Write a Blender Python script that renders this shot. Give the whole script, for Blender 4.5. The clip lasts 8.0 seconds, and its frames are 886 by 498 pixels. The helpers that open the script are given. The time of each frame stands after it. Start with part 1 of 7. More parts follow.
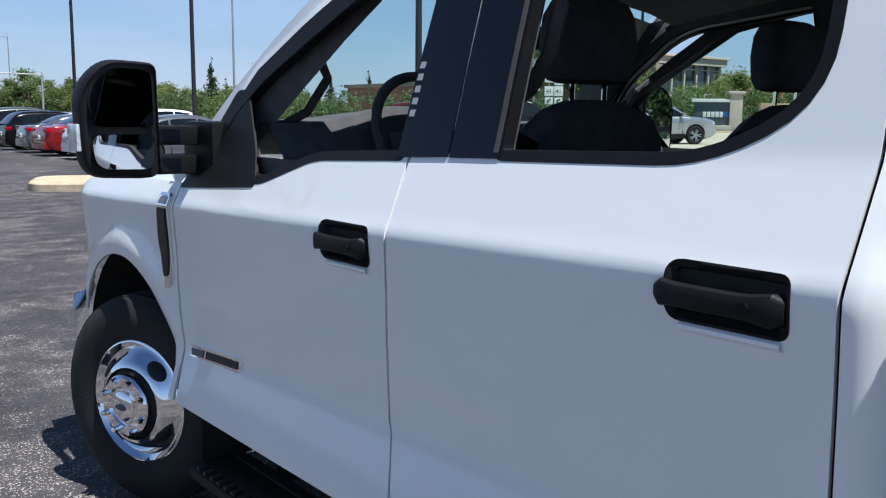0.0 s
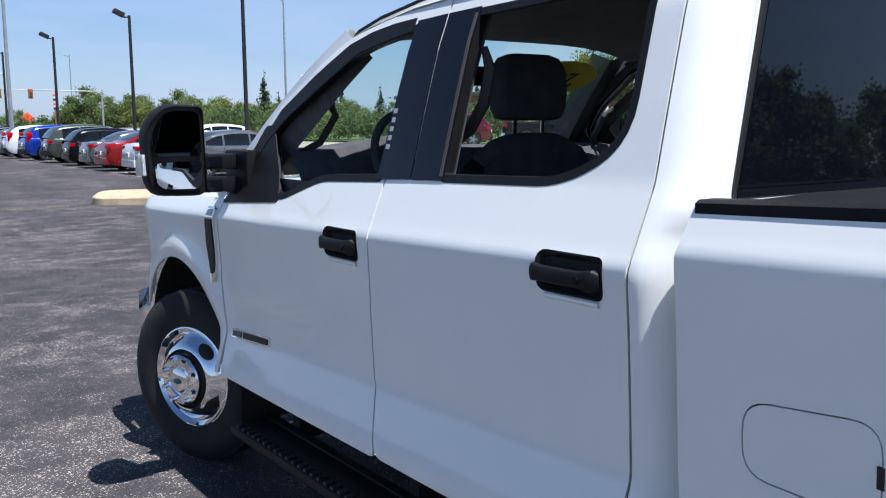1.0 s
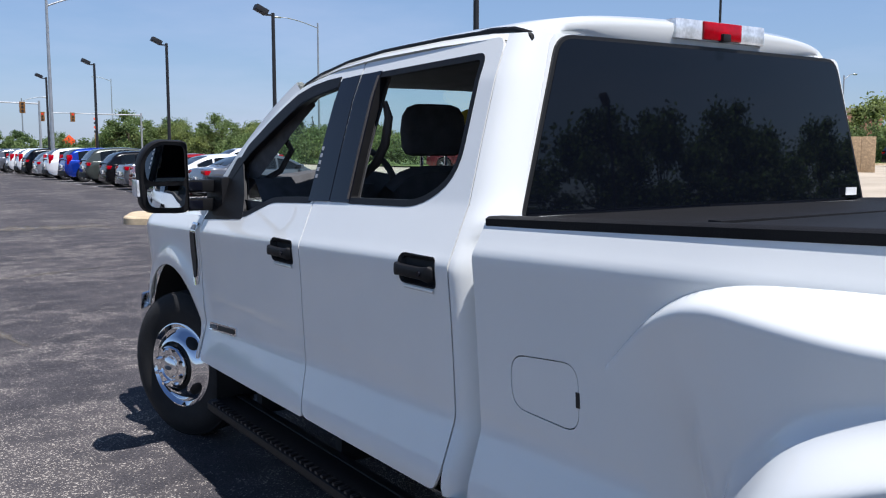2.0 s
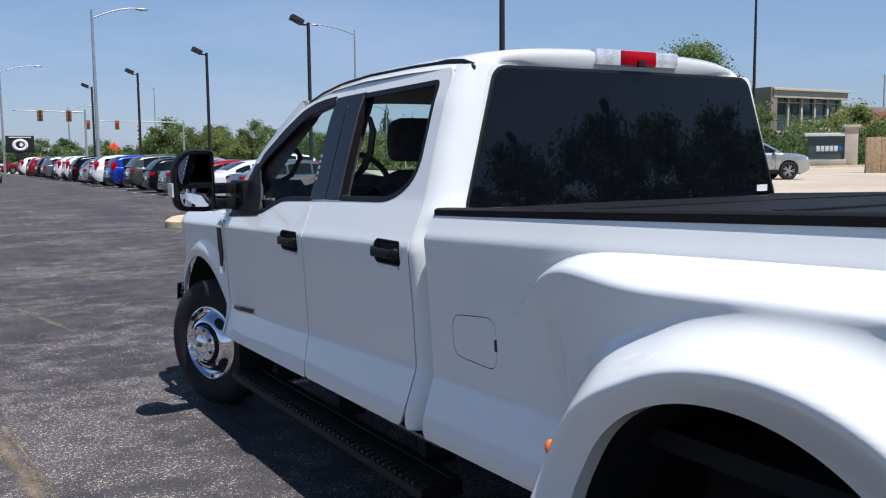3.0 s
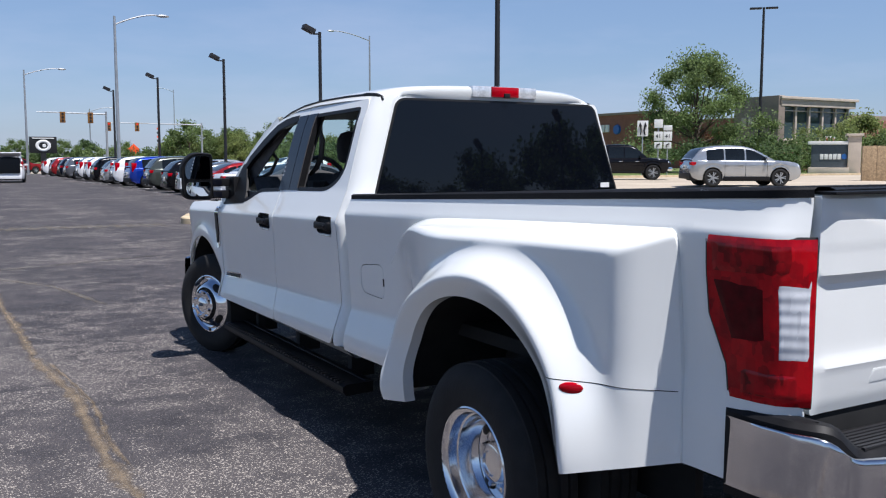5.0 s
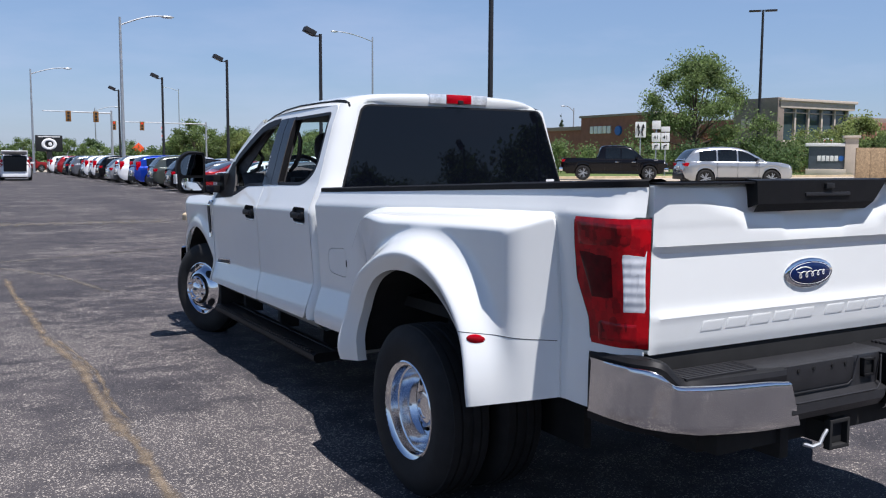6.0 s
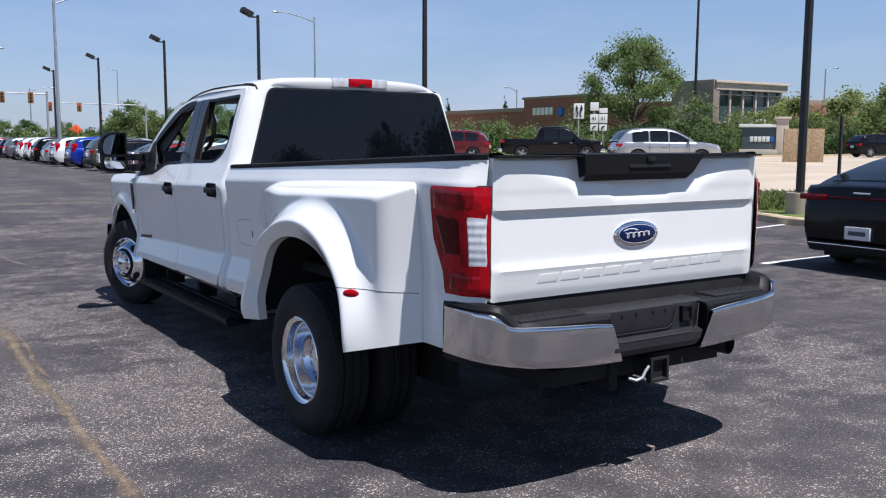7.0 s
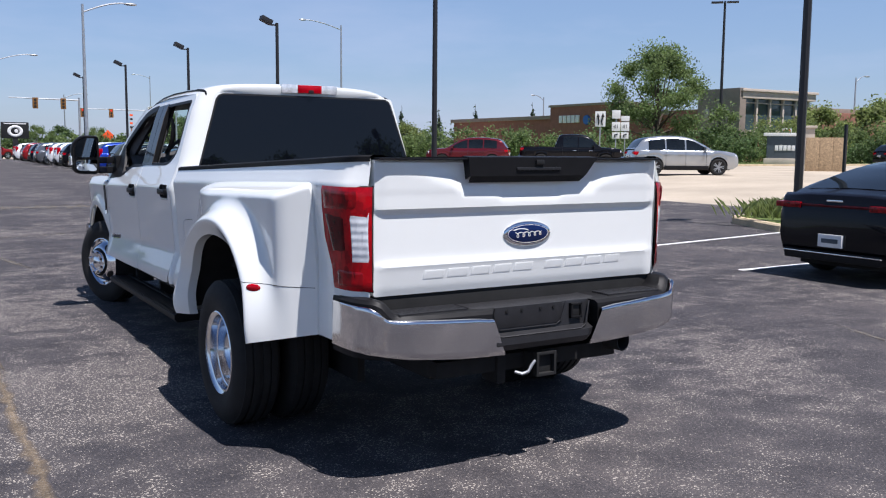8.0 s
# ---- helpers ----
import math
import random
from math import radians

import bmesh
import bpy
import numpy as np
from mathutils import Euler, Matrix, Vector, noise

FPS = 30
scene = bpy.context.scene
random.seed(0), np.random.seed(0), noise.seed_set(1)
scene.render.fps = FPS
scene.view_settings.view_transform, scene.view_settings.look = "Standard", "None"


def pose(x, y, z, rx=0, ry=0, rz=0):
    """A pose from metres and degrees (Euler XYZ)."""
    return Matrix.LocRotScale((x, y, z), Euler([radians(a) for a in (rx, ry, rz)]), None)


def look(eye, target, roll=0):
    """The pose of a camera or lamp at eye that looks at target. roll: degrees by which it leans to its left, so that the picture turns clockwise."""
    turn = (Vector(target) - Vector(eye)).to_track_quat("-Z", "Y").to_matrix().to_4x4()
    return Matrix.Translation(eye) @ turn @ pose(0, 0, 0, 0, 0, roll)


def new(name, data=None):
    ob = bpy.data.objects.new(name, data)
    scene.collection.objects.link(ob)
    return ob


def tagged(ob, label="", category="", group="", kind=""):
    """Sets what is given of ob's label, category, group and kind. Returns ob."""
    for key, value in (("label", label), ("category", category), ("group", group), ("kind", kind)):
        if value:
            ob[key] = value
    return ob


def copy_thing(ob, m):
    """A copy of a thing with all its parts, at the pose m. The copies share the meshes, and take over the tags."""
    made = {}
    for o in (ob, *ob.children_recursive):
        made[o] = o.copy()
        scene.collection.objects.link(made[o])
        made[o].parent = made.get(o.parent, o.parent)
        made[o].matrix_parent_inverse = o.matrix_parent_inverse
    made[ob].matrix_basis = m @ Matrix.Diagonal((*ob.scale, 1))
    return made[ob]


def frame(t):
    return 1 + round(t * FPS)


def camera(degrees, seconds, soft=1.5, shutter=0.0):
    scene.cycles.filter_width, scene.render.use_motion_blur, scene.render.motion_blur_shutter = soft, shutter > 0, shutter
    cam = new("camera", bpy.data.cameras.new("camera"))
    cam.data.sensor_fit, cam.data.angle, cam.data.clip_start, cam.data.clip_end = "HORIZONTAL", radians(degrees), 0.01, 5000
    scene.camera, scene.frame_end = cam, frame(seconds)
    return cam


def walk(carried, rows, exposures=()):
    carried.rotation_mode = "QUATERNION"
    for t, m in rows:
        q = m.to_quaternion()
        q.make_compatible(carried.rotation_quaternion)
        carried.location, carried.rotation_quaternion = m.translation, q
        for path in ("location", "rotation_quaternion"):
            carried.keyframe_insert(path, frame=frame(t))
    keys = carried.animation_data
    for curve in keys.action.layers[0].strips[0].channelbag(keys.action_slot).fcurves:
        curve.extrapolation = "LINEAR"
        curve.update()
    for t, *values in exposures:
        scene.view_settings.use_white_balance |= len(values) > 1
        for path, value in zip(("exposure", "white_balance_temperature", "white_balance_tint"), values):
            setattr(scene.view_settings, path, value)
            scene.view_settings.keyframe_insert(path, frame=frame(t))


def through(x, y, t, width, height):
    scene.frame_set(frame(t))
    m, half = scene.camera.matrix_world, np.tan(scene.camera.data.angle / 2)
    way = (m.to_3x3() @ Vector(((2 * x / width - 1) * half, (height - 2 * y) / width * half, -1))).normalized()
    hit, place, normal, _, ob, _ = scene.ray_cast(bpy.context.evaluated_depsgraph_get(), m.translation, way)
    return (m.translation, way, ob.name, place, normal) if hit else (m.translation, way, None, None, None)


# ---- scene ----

PATH = [
    (0.0, (-2.132, 1.195, 1.47), (-0.883, 2.73, 1.179), 0.5),
    (0.5, (-2.222, 0.855, 1.503), (-1.067, 2.463, 1.216), -0.9),
    (1.0, (-2.373, 0.496, 1.539), (-1.213, 2.103, 1.268), -0.4),
    (1.5, (-2.418, 0.026, 1.564), (-1.278, 1.652, 1.328), -0.0),
    (3.0, (-2.616, -1.185, 1.585), (-1.585, 0.517, 1.377), -0.5),
    (3.5, (-2.697, -1.593, 1.589), (-1.672, 0.113, 1.392), 0.4),
    (4.0, (-2.687, -2.045, 1.585), (-1.679, -0.328, 1.396), 1.1),
    (4.5, (-2.82, -2.451, 1.583), (-1.817, -0.733, 1.384), 0.0),
    (6.0, (-3.101, -3.654, 1.573), (-2.109, -1.929, 1.375), 0.3),
    (6.5, (-3.072, -4.02, 1.565), (-2.066, -2.306, 1.341), 0.1),
    (7.0, (-3.108, -4.306, 1.556), (-2.018, -2.645, 1.318), 0.2),
    (7.5, (-2.953, -4.64, 1.54), (-1.829, -3.003, 1.305), 0.2),
    (8.0, (-2.676, -4.834, 1.539), (-1.642, -3.137, 1.317), 0.5),
]
cam = camera(52.4, 8.0, soft=1.15)
walk(cam, [(t, look(eye, target, roll)) for t, eye, target, roll in PATH], exposures=[(0.0, 0.66, 5960, 11), (1.0, 0.73, 5960, 12), (1.5, 0.66, 6000, 13), (3.0, 0.42, 6080, 14), (4.5, 0.45, 6090, 14), (6.0, 0.49, 6110, 15), (8.0, 0.54, 6130, 16)])

# ---- daylight: high sun from behind the truck, a little to its right ----
SUN = Vector((0.08, -0.39, 1.0)).normalized()
world = bpy.data.worlds.new("sky")
world.use_nodes = True
scene.world = world
wn, wl = world.node_tree.nodes, world.node_tree.links
sky = wn.new("ShaderNodeTexSky")
sky.sky_type, sky.sun_disc = "NISHITA", False
sky.sun_elevation, sky.sun_rotation = math.asin(SUN.z), math.atan2(SUN.x, SUN.y)
sky.air_density, sky.dust_density, sky.ozone_density = 1.0, 0.5, 2.0
haze = wn.new("ShaderNodeMix")
haze.data_type = "RGBA"
haze.inputs[0].default_value = 0.5
haze.inputs[7].default_value = (2.3, 3.6, 5.9, 1)
wl.new(sky.outputs[0], haze.inputs[6])
# thin low clouds
coord, stretch, puffs = wn.new("ShaderNodeTexCoord"), wn.new("ShaderNodeMapping"), wn.new("ShaderNodeTexNoise")
stretch.inputs["Scale"].default_value = (2.2, 2.2, 9.0)
puffs.inputs["Scale"].default_value, puffs.inputs["Detail"].default_value, puffs.inputs["Roughness"].default_value = 1.6, 7, 0.55
split, band, thin, amount, clouds = wn.new("ShaderNodeSeparateXYZ"), wn.new("ShaderNodeMapRange"), wn.new("ShaderNodeMapRange"), wn.new("ShaderNodeMath"), wn.new("ShaderNodeMix")
band.inputs["From Min"].default_value, band.inputs["From Max"].default_value = 0.34, 0.03
thin.inputs["From Min"].default_value, thin.inputs["From Max"].default_value, thin.inputs["To Max"].default_value = 0.46, 0.74, 0.48
amount.operation = "MULTIPLY"
clouds.data_type = "RGBA"
clouds.inputs[7].default_value = (5.2, 5.8, 7.3, 1)
wl.new(coord.outputs["Generated"], stretch.inputs["Vector"])
wl.new(stretch.outputs[0], puffs.inputs["Vector"])
wl.new(coord.outputs["Generated"], split.inputs[0])
wl.new(split.outputs["Z"], band.inputs["Value"])
wl.new(puffs.outputs["Fac"], thin.inputs["Value"])
wl.new(band.outputs[0], amount.inputs[0])
wl.new(thin.outputs[0], amount.inputs[1])
wl.new(amount.outputs[0], clouds.inputs[0])
wl.new(haze.outputs[2], clouds.inputs[6])
# deeper blue overhead
deep, dome = wn.new("ShaderNodeMapRange"), wn.new("ShaderNodeMix")
deep.inputs["From Min"].default_value, deep.inputs["From Max"].default_value = 0.24, 0.70
dome.data_type, dome.blend_type = "RGBA", "MULTIPLY"
dome.inputs[7].default_value = (0.27, 0.33, 0.44, 1)
wl.new(split.outputs["Z"], deep.inputs["Value"])
wl.new(deep.outputs[0], dome.inputs[0])
wl.new(clouds.outputs[2], dome.inputs[6])
wl.new(dome.outputs[2], wn["Background"].inputs[0])
wn["Background"].inputs[1].default_value = 0.079
sun = new("sun", bpy.data.lights.new("sun", "SUN"))
sun.data.energy, sun.data.angle, sun.data.color = 4.8, radians(0.5), (1.0, 0.96, 0.90)
sun.matrix_world = look(SUN * 50, (0, 0, 0))

# ---- materials ----
def mat(name, color, rough=0.5, metal=0.0, vary=0.0, scale=8.0, fine=0.0, fine_scale=120.0, bump=0.0, bump_scale=60.0, coat=0.0, random_hue=0.0, alpha=1.0, spec=0.5, transmit=0.0, ior=1.45):
    """A Principled material with two scales of colour variation, bump and an optional clear coat."""
    m = bpy.data.materials.new(name)
    m.use_nodes = True
    nt = m.node_tree
    n, l = nt.nodes, nt.links
    p = n["Principled BSDF"]
    p.inputs["Roughness"].default_value = rough
    p.inputs["Metallic"].default_value = metal
    p.inputs["Coat Weight"].default_value = coat
    p.inputs["Coat Roughness"].default_value = 0.03
    p.inputs["Specular IOR Level"].default_value = spec
    p.inputs["Transmission Weight"].default_value = transmit
    p.inputs["IOR"].default_value = ior
    p.inputs["Base Color"].default_value = (*color, 1)
    p.inputs["Alpha"].default_value = alpha
    geo = n.new("ShaderNodeTexCoord")
    last = None
    if vary or fine or random_hue:
        val = n.new("ShaderNodeHueSaturation")
        val.inputs["Color"].default_value = (*color, 1)
        amount = None
        for k, s in ((vary, scale), (fine, fine_scale)):
            if not k:
                continue
            tx = n.new("ShaderNodeTexNoise")
            tx.inputs["Scale"].default_value = s
            tx.inputs["Detail"].default_value = 5
            l.new(geo.outputs["Object"], tx.inputs["Vector"])
            mp = n.new("ShaderNodeMapRange")
            mp.inputs["From Min"].default_value, mp.inputs["From Max"].default_value = 0.3, 0.7
            mp.inputs["To Min"].default_value, mp.inputs["To Max"].default_value = 1 - k, 1 + k
            l.new(tx.outputs["Fac"], mp.inputs["Value"])
            if amount is None:
                amount = mp.outputs[0]
            else:
                mul = n.new("ShaderNodeMath")
                mul.operation = "MULTIPLY"
                l.new(amount, mul.inputs[0])
                l.new(mp.outputs[0], mul.inputs[1])
                amount = mul.outputs[0]
        if random_hue:
            g = n.new("ShaderNodeNewGeometry")
            mp = n.new("ShaderNodeMapRange")
            mp.inputs["To Min"].default_value, mp.inputs["To Max"].default_value = 1 - random_hue, 1 + random_hue
            l.new(g.outputs["Random Per Island"], mp.inputs["Value"])
            if amount is None:
                amount = mp.outputs[0]
            else:
                mul = n.new("ShaderNodeMath")
                mul.operation = "MULTIPLY"
                l.new(amount, mul.inputs[0])
                l.new(mp.outputs[0], mul.inputs[1])
                amount = mul.outputs[0]
        l.new(amount, val.inputs["Value"])
        l.new(val.outputs[0], p.inputs["Base Color"])
    if bump:
        tx = n.new("ShaderNodeTexNoise")
        tx.inputs["Scale"].default_value = bump_scale
        tx.inputs["Detail"].default_value = 4
        l.new(geo.outputs["Object"], tx.inputs["Vector"])
        b = n.new("ShaderNodeBump")
        b.inputs["Strength"].default_value = bump
        b.inputs["Distance"].default_value = 0.02
        l.new(tx.outputs["Fac"], b.inputs["Height"])
        l.new(b.outputs[0], p.inputs["Normal"])
    return m


def fading_material(name, color, solid):
    """Dirt that thins out towards the rim of its strip and breaks up in grains."""
    m = mat(name, color, 0.95, vary=0.35, scale=5, fine=0.35, fine_scale=80, bump=0.3)
    n, l = m.node_tree.nodes, m.node_tree.links
    at, tx, ad, mp = n.new("ShaderNodeAttribute"), n.new("ShaderNodeTexNoise"), n.new("ShaderNodeMath"), n.new("ShaderNodeMapRange")
    co = n.new("ShaderNodeTexCoord")
    at.attribute_name = "fade"
    tx.inputs["Scale"].default_value, tx.inputs["Detail"].default_value, tx.inputs["Roughness"].default_value = 9.0, 9, 0.7
    l.new(co.outputs["Object"], tx.inputs["Vector"])
    ad.operation = "ADD"
    l.new(at.outputs["Fac"], ad.inputs[0])
    l.new(tx.outputs["Fac"], ad.inputs[1])
    mp.inputs["From Min"].default_value, mp.inputs["From Max"].default_value, mp.inputs["To Max"].default_value = 0.88, 1.42, solid
    l.new(ad.outputs[0], mp.inputs["Value"])
    l.new(mp.outputs[0], n["Principled BSDF"].inputs["Alpha"])
    return m


def asphalt_material():
    m = mat("asphalt", (0.06, 0.06, 0.062), 0.85)
    nt = m.node_tree
    n, l = nt.nodes, nt.links
    p = n["Principled BSDF"]
    geo = n.new("ShaderNodeTexCoord")

    def tex(kind, scale, detail=4):
        t = n.new(kind)
        t.inputs["Scale"].default_value = scale
        if kind == "ShaderNodeTexVoronoi":
            t.voronoi_dimensions = "2D"
        else:
            t.inputs["Detail"].default_value = detail
        l.new(geo.outputs["Object"], t.inputs["Vector"])
        return t

    def ramp(src, stops):
        r = n.new("ShaderNodeValToRGB")
        els = r.color_ramp.elements
        els[0].position, els[0].color = stops[0][0], (*stops[0][1], 1)
        els[1].position, els[1].color = stops[-1][0], (*stops[-1][1], 1)
        for pos, col in stops[1:-1]:
            e = els.new(pos)
            e.color = (*col, 1)
        l.new(src, r.inputs[0])
        return r.outputs[0]

    def mix(kind, fac, a, b):
        x = n.new("ShaderNodeMix")
        x.data_type, x.blend_type = "RGBA", kind
        x.inputs[0].default_value = fac
        l.new(a, x.inputs[6])
        l.new(b, x.inputs[7])
        return x.outputs[2]

    def channel(src, k):
        q = n.new("ShaderNodeSeparateColor")
        l.new(src, q.inputs[0])
        return q.outputs[k]

    def spread(src, a, b, c, d):
        q = n.new("ShaderNodeMapRange")
        q.interpolation_type = "SMOOTHSTEP"
        q.inputs["From Min"].default_value, q.inputs["From Max"].default_value = a, b
        q.inputs["To Min"].default_value, q.inputs["To Max"].default_value = c, d
        l.new(src, q.inputs["Value"])
        return q.outputs[0]

    def calc(op, a, b):
        q = n.new("ShaderNodeMath")
        q.operation = op
        for k, v in enumerate((a, b)):
            if isinstance(v, float):
                q.inputs[k].default_value = v
            else:
                l.new(v, q.inputs[k])
        return q.outputs[0]

    def over(fac, a, color):
        q = n.new("ShaderNodeMix")
        q.data_type = "RGBA"
        l.new(fac, q.inputs[0])
        l.new(a, q.inputs[6])
        q.inputs[7].default_value = (*color, 1)
        return q.outputs[2]

    broad = ramp(tex("ShaderNodeTexNoise", 0.30, 6).outputs["Fac"], [(0.3, (0.037, 0.035, 0.040)), (0.5, (0.050, 0.0465, 0.052)), (0.72, (0.074, 0.067, 0.070))])
    mottle = ramp(tex("ShaderNodeTexNoise", 2.2, 9).outputs["Fac"], [(0.35, (0.66, 0.66, 0.68)), (0.5, (0.88, 0.88, 0.88)), (0.66, (1.14, 1.11, 1.07))])
    c = mix("MULTIPLY", 1.0, broad, mottle)
    small = channel(tex("ShaderNodeTexVoronoi", 170).outputs["Color"], 1)
    c = mix("MULTIPLY", 0.8, c, ramp(small, [(0.0, (0.45, 0.45, 0.47)), (0.7, (1.0, 1.0, 1.0)), (0.97, (2.3, 2.2, 2.0))]))
    # where the seal coat has worn off, in drifts and ragged streaks, the tan stones show
    drift = tex("ShaderNodeTexNoise", 0.55, 8).outputs["Fac"]
    ragged = tex("ShaderNodeTexNoise", 4.2, 7).outputs["Fac"]
    streaks = n.new("ShaderNodeTexNoise")
    turned = n.new("ShaderNodeMapping")
    turned.inputs["Rotation"].default_value, turned.inputs["Scale"].default_value = (0, 0, radians(-28)), (0.5, 3.2, 1.0)
    l.new(geo.outputs["Object"], turned.inputs["Vector"])
    l.new(turned.outputs[0], streaks.inputs["Vector"])
    streaks.inputs["Scale"].default_value, streaks.inputs["Detail"].default_value = 1.4, 8
    worn = calc("ADD", calc("MULTIPLY", drift, 0.50), calc("ADD", calc("MULTIPLY", ragged, 0.40), calc("MULTIPLY", streaks.outputs["Fac"], 0.18)))
    # more bare stone round a point left of the truck, less farther away
    spot_dist, off = n.new("ShaderNodeVectorMath"), n.new("ShaderNodeVectorMath")
    spot_dist.operation, off.operation = "DISTANCE", "MULTIPLY"
    off.inputs[1].default_value = (1.0, 0.55, 0.0)
    spot_dist.inputs[1].default_value = (-1.9, 1.4, 0.0)
    l.new(geo.outputs["Object"], off.inputs[0])
    l.new(off.outputs[0], spot_dist.inputs[0])
    worn = calc("ADD", worn, spread(spot_dist.outputs["Value"], 0.4, 3.2, 0.024, -0.032))
    worn = spread(worn, 0.46, 0.64, 0.0, 1.0)
    c = over(calc("MULTIPLY", worn, 0.60), c, (0.090, 0.080, 0.078))
    for size, few, many in ((58.0, 0.985, 0.93), (88.0, 0.97, 0.87), (140.0, 0.955, 0.82)):
        v = tex("ShaderNodeTexVoronoi", size)
        bare = spread(worn, 0.0, 1.0, few, many)
        hit = spread(calc("SUBTRACT", channel(v.outputs["Color"], 0), bare), 0.0, 0.05, 0.0, 0.95)
        fleck = calc("MULTIPLY", hit, spread(v.outputs["Distance"], 0.30, 0.52, 1.0, 0.0))
        c = over(fleck, c, (0.40, 0.36, 0.315))
    l.new(c, p.inputs["Base Color"])
    b = n.new("ShaderNodeBump")
    b.inputs["Strength"].default_value, b.inputs["Distance"].default_value = 0.6, 0.006
    l.new(tex("ShaderNodeTexVoronoi", 95).outputs["Distance"], b.inputs["Height"])
    l.new(b.outputs[0], p.inputs["Normal"])
    return m


ASPHALT = asphalt_material()
CONCRETE = mat("concrete", (0.41, 0.35, 0.27), 0.9, vary=0.15, scale=0.4, fine=0.1, fine_scale=30, bump=0.2, bump_scale=40)
KERB = mat("kerb concrete", (0.50, 0.40, 0.26), 0.9, vary=0.2, scale=3, fine=0.15, fine_scale=60, bump=0.3)
SANDY = fading_material("sandy joint dirt", (0.22, 0.17, 0.115), 0.6)
STREAK = fading_material("pale washed streak", (0.17, 0.15, 0.125), 0.6)
LINE = mat("road paint", (0.72, 0.72, 0.70), 0.7, vary=0.2, scale=6, fine=0.15)
GRASS = mat("grass", (0.10, 0.14, 0.035), 0.9, vary=0.3, scale=0.8, fine=0.3, fine_scale=20, bump=0.5)
WHITE = mat("white paint", (0.845, 0.86, 0.83), 0.4, coat=1.0, spec=0.4, vary=0.01, scale=5, bump=0.0)
PLASTIC = mat("black plastic", (0.010, 0.010, 0.011), 0.5, spec=0.22, vary=0.15, scale=20, bump=0.05, bump_scale=400)
STEP_PLASTIC = mat("grey step plastic", (0.018, 0.018, 0.020), 0.45, vary=0.15, scale=14, bump=0.08, bump_scale=300)
GLOSSBLACK = mat("gloss black", (0.006, 0.007, 0.012), 0.12, coat=0.05, spec=0.22, vary=0.1)
DARK = mat("dark underbody", (0.012, 0.012, 0.012), 0.8, vary=0.3, scale=10)
CHROME = mat("chrome", (0.82, 0.83, 0.85), 0.05, 1.0, vary=0.03, scale=6)
BRUSHED = mat("brushed bumper chrome", (0.72, 0.72, 0.73), 0.16, 1.0, vary=0.05, scale=12)
ALLOY = mat("polished alloy", (0.80, 0.81, 0.83), 0.13, 1.0, vary=0.04, scale=9, fine=0.03, fine_scale=80)
MIRROR = mat("mirror glass", (0.86, 0.88, 0.9), 0.01, 1.0)
RUBBER = mat("tyre rubber", (0.013, 0.013, 0.013), 0.8, vary=0.25, scale=14, bump=0.15, bump_scale=120)
TINT = mat("privacy glass", (0.003, 0.004, 0.007), 0.02, spec=0.38)
SOFT = mat("tonneau vinyl", (0.009, 0.009, 0.010), 0.6, spec=0.2, vary=0.2, scale=10, bump=0.15, bump_scale=200)
FABRIC = mat("seat cloth", (0.075, 0.076, 0.08), 0.9, vary=0.2, scale=20, bump=0.2, bump_scale=300)
LINER = mat("grey headliner", (0.16, 0.155, 0.15), 0.95, vary=0.1, scale=10)
TRIMGREY = mat("taupe seal", (0.07, 0.06, 0.053), 0.7, vary=0.15)
REDLENS = mat("red lens", (0.40, 0.0, 0.007), 0.16, coat=0.2, spec=0.25, vary=0.45, scale=11, fine=0.12, fine_scale=60)


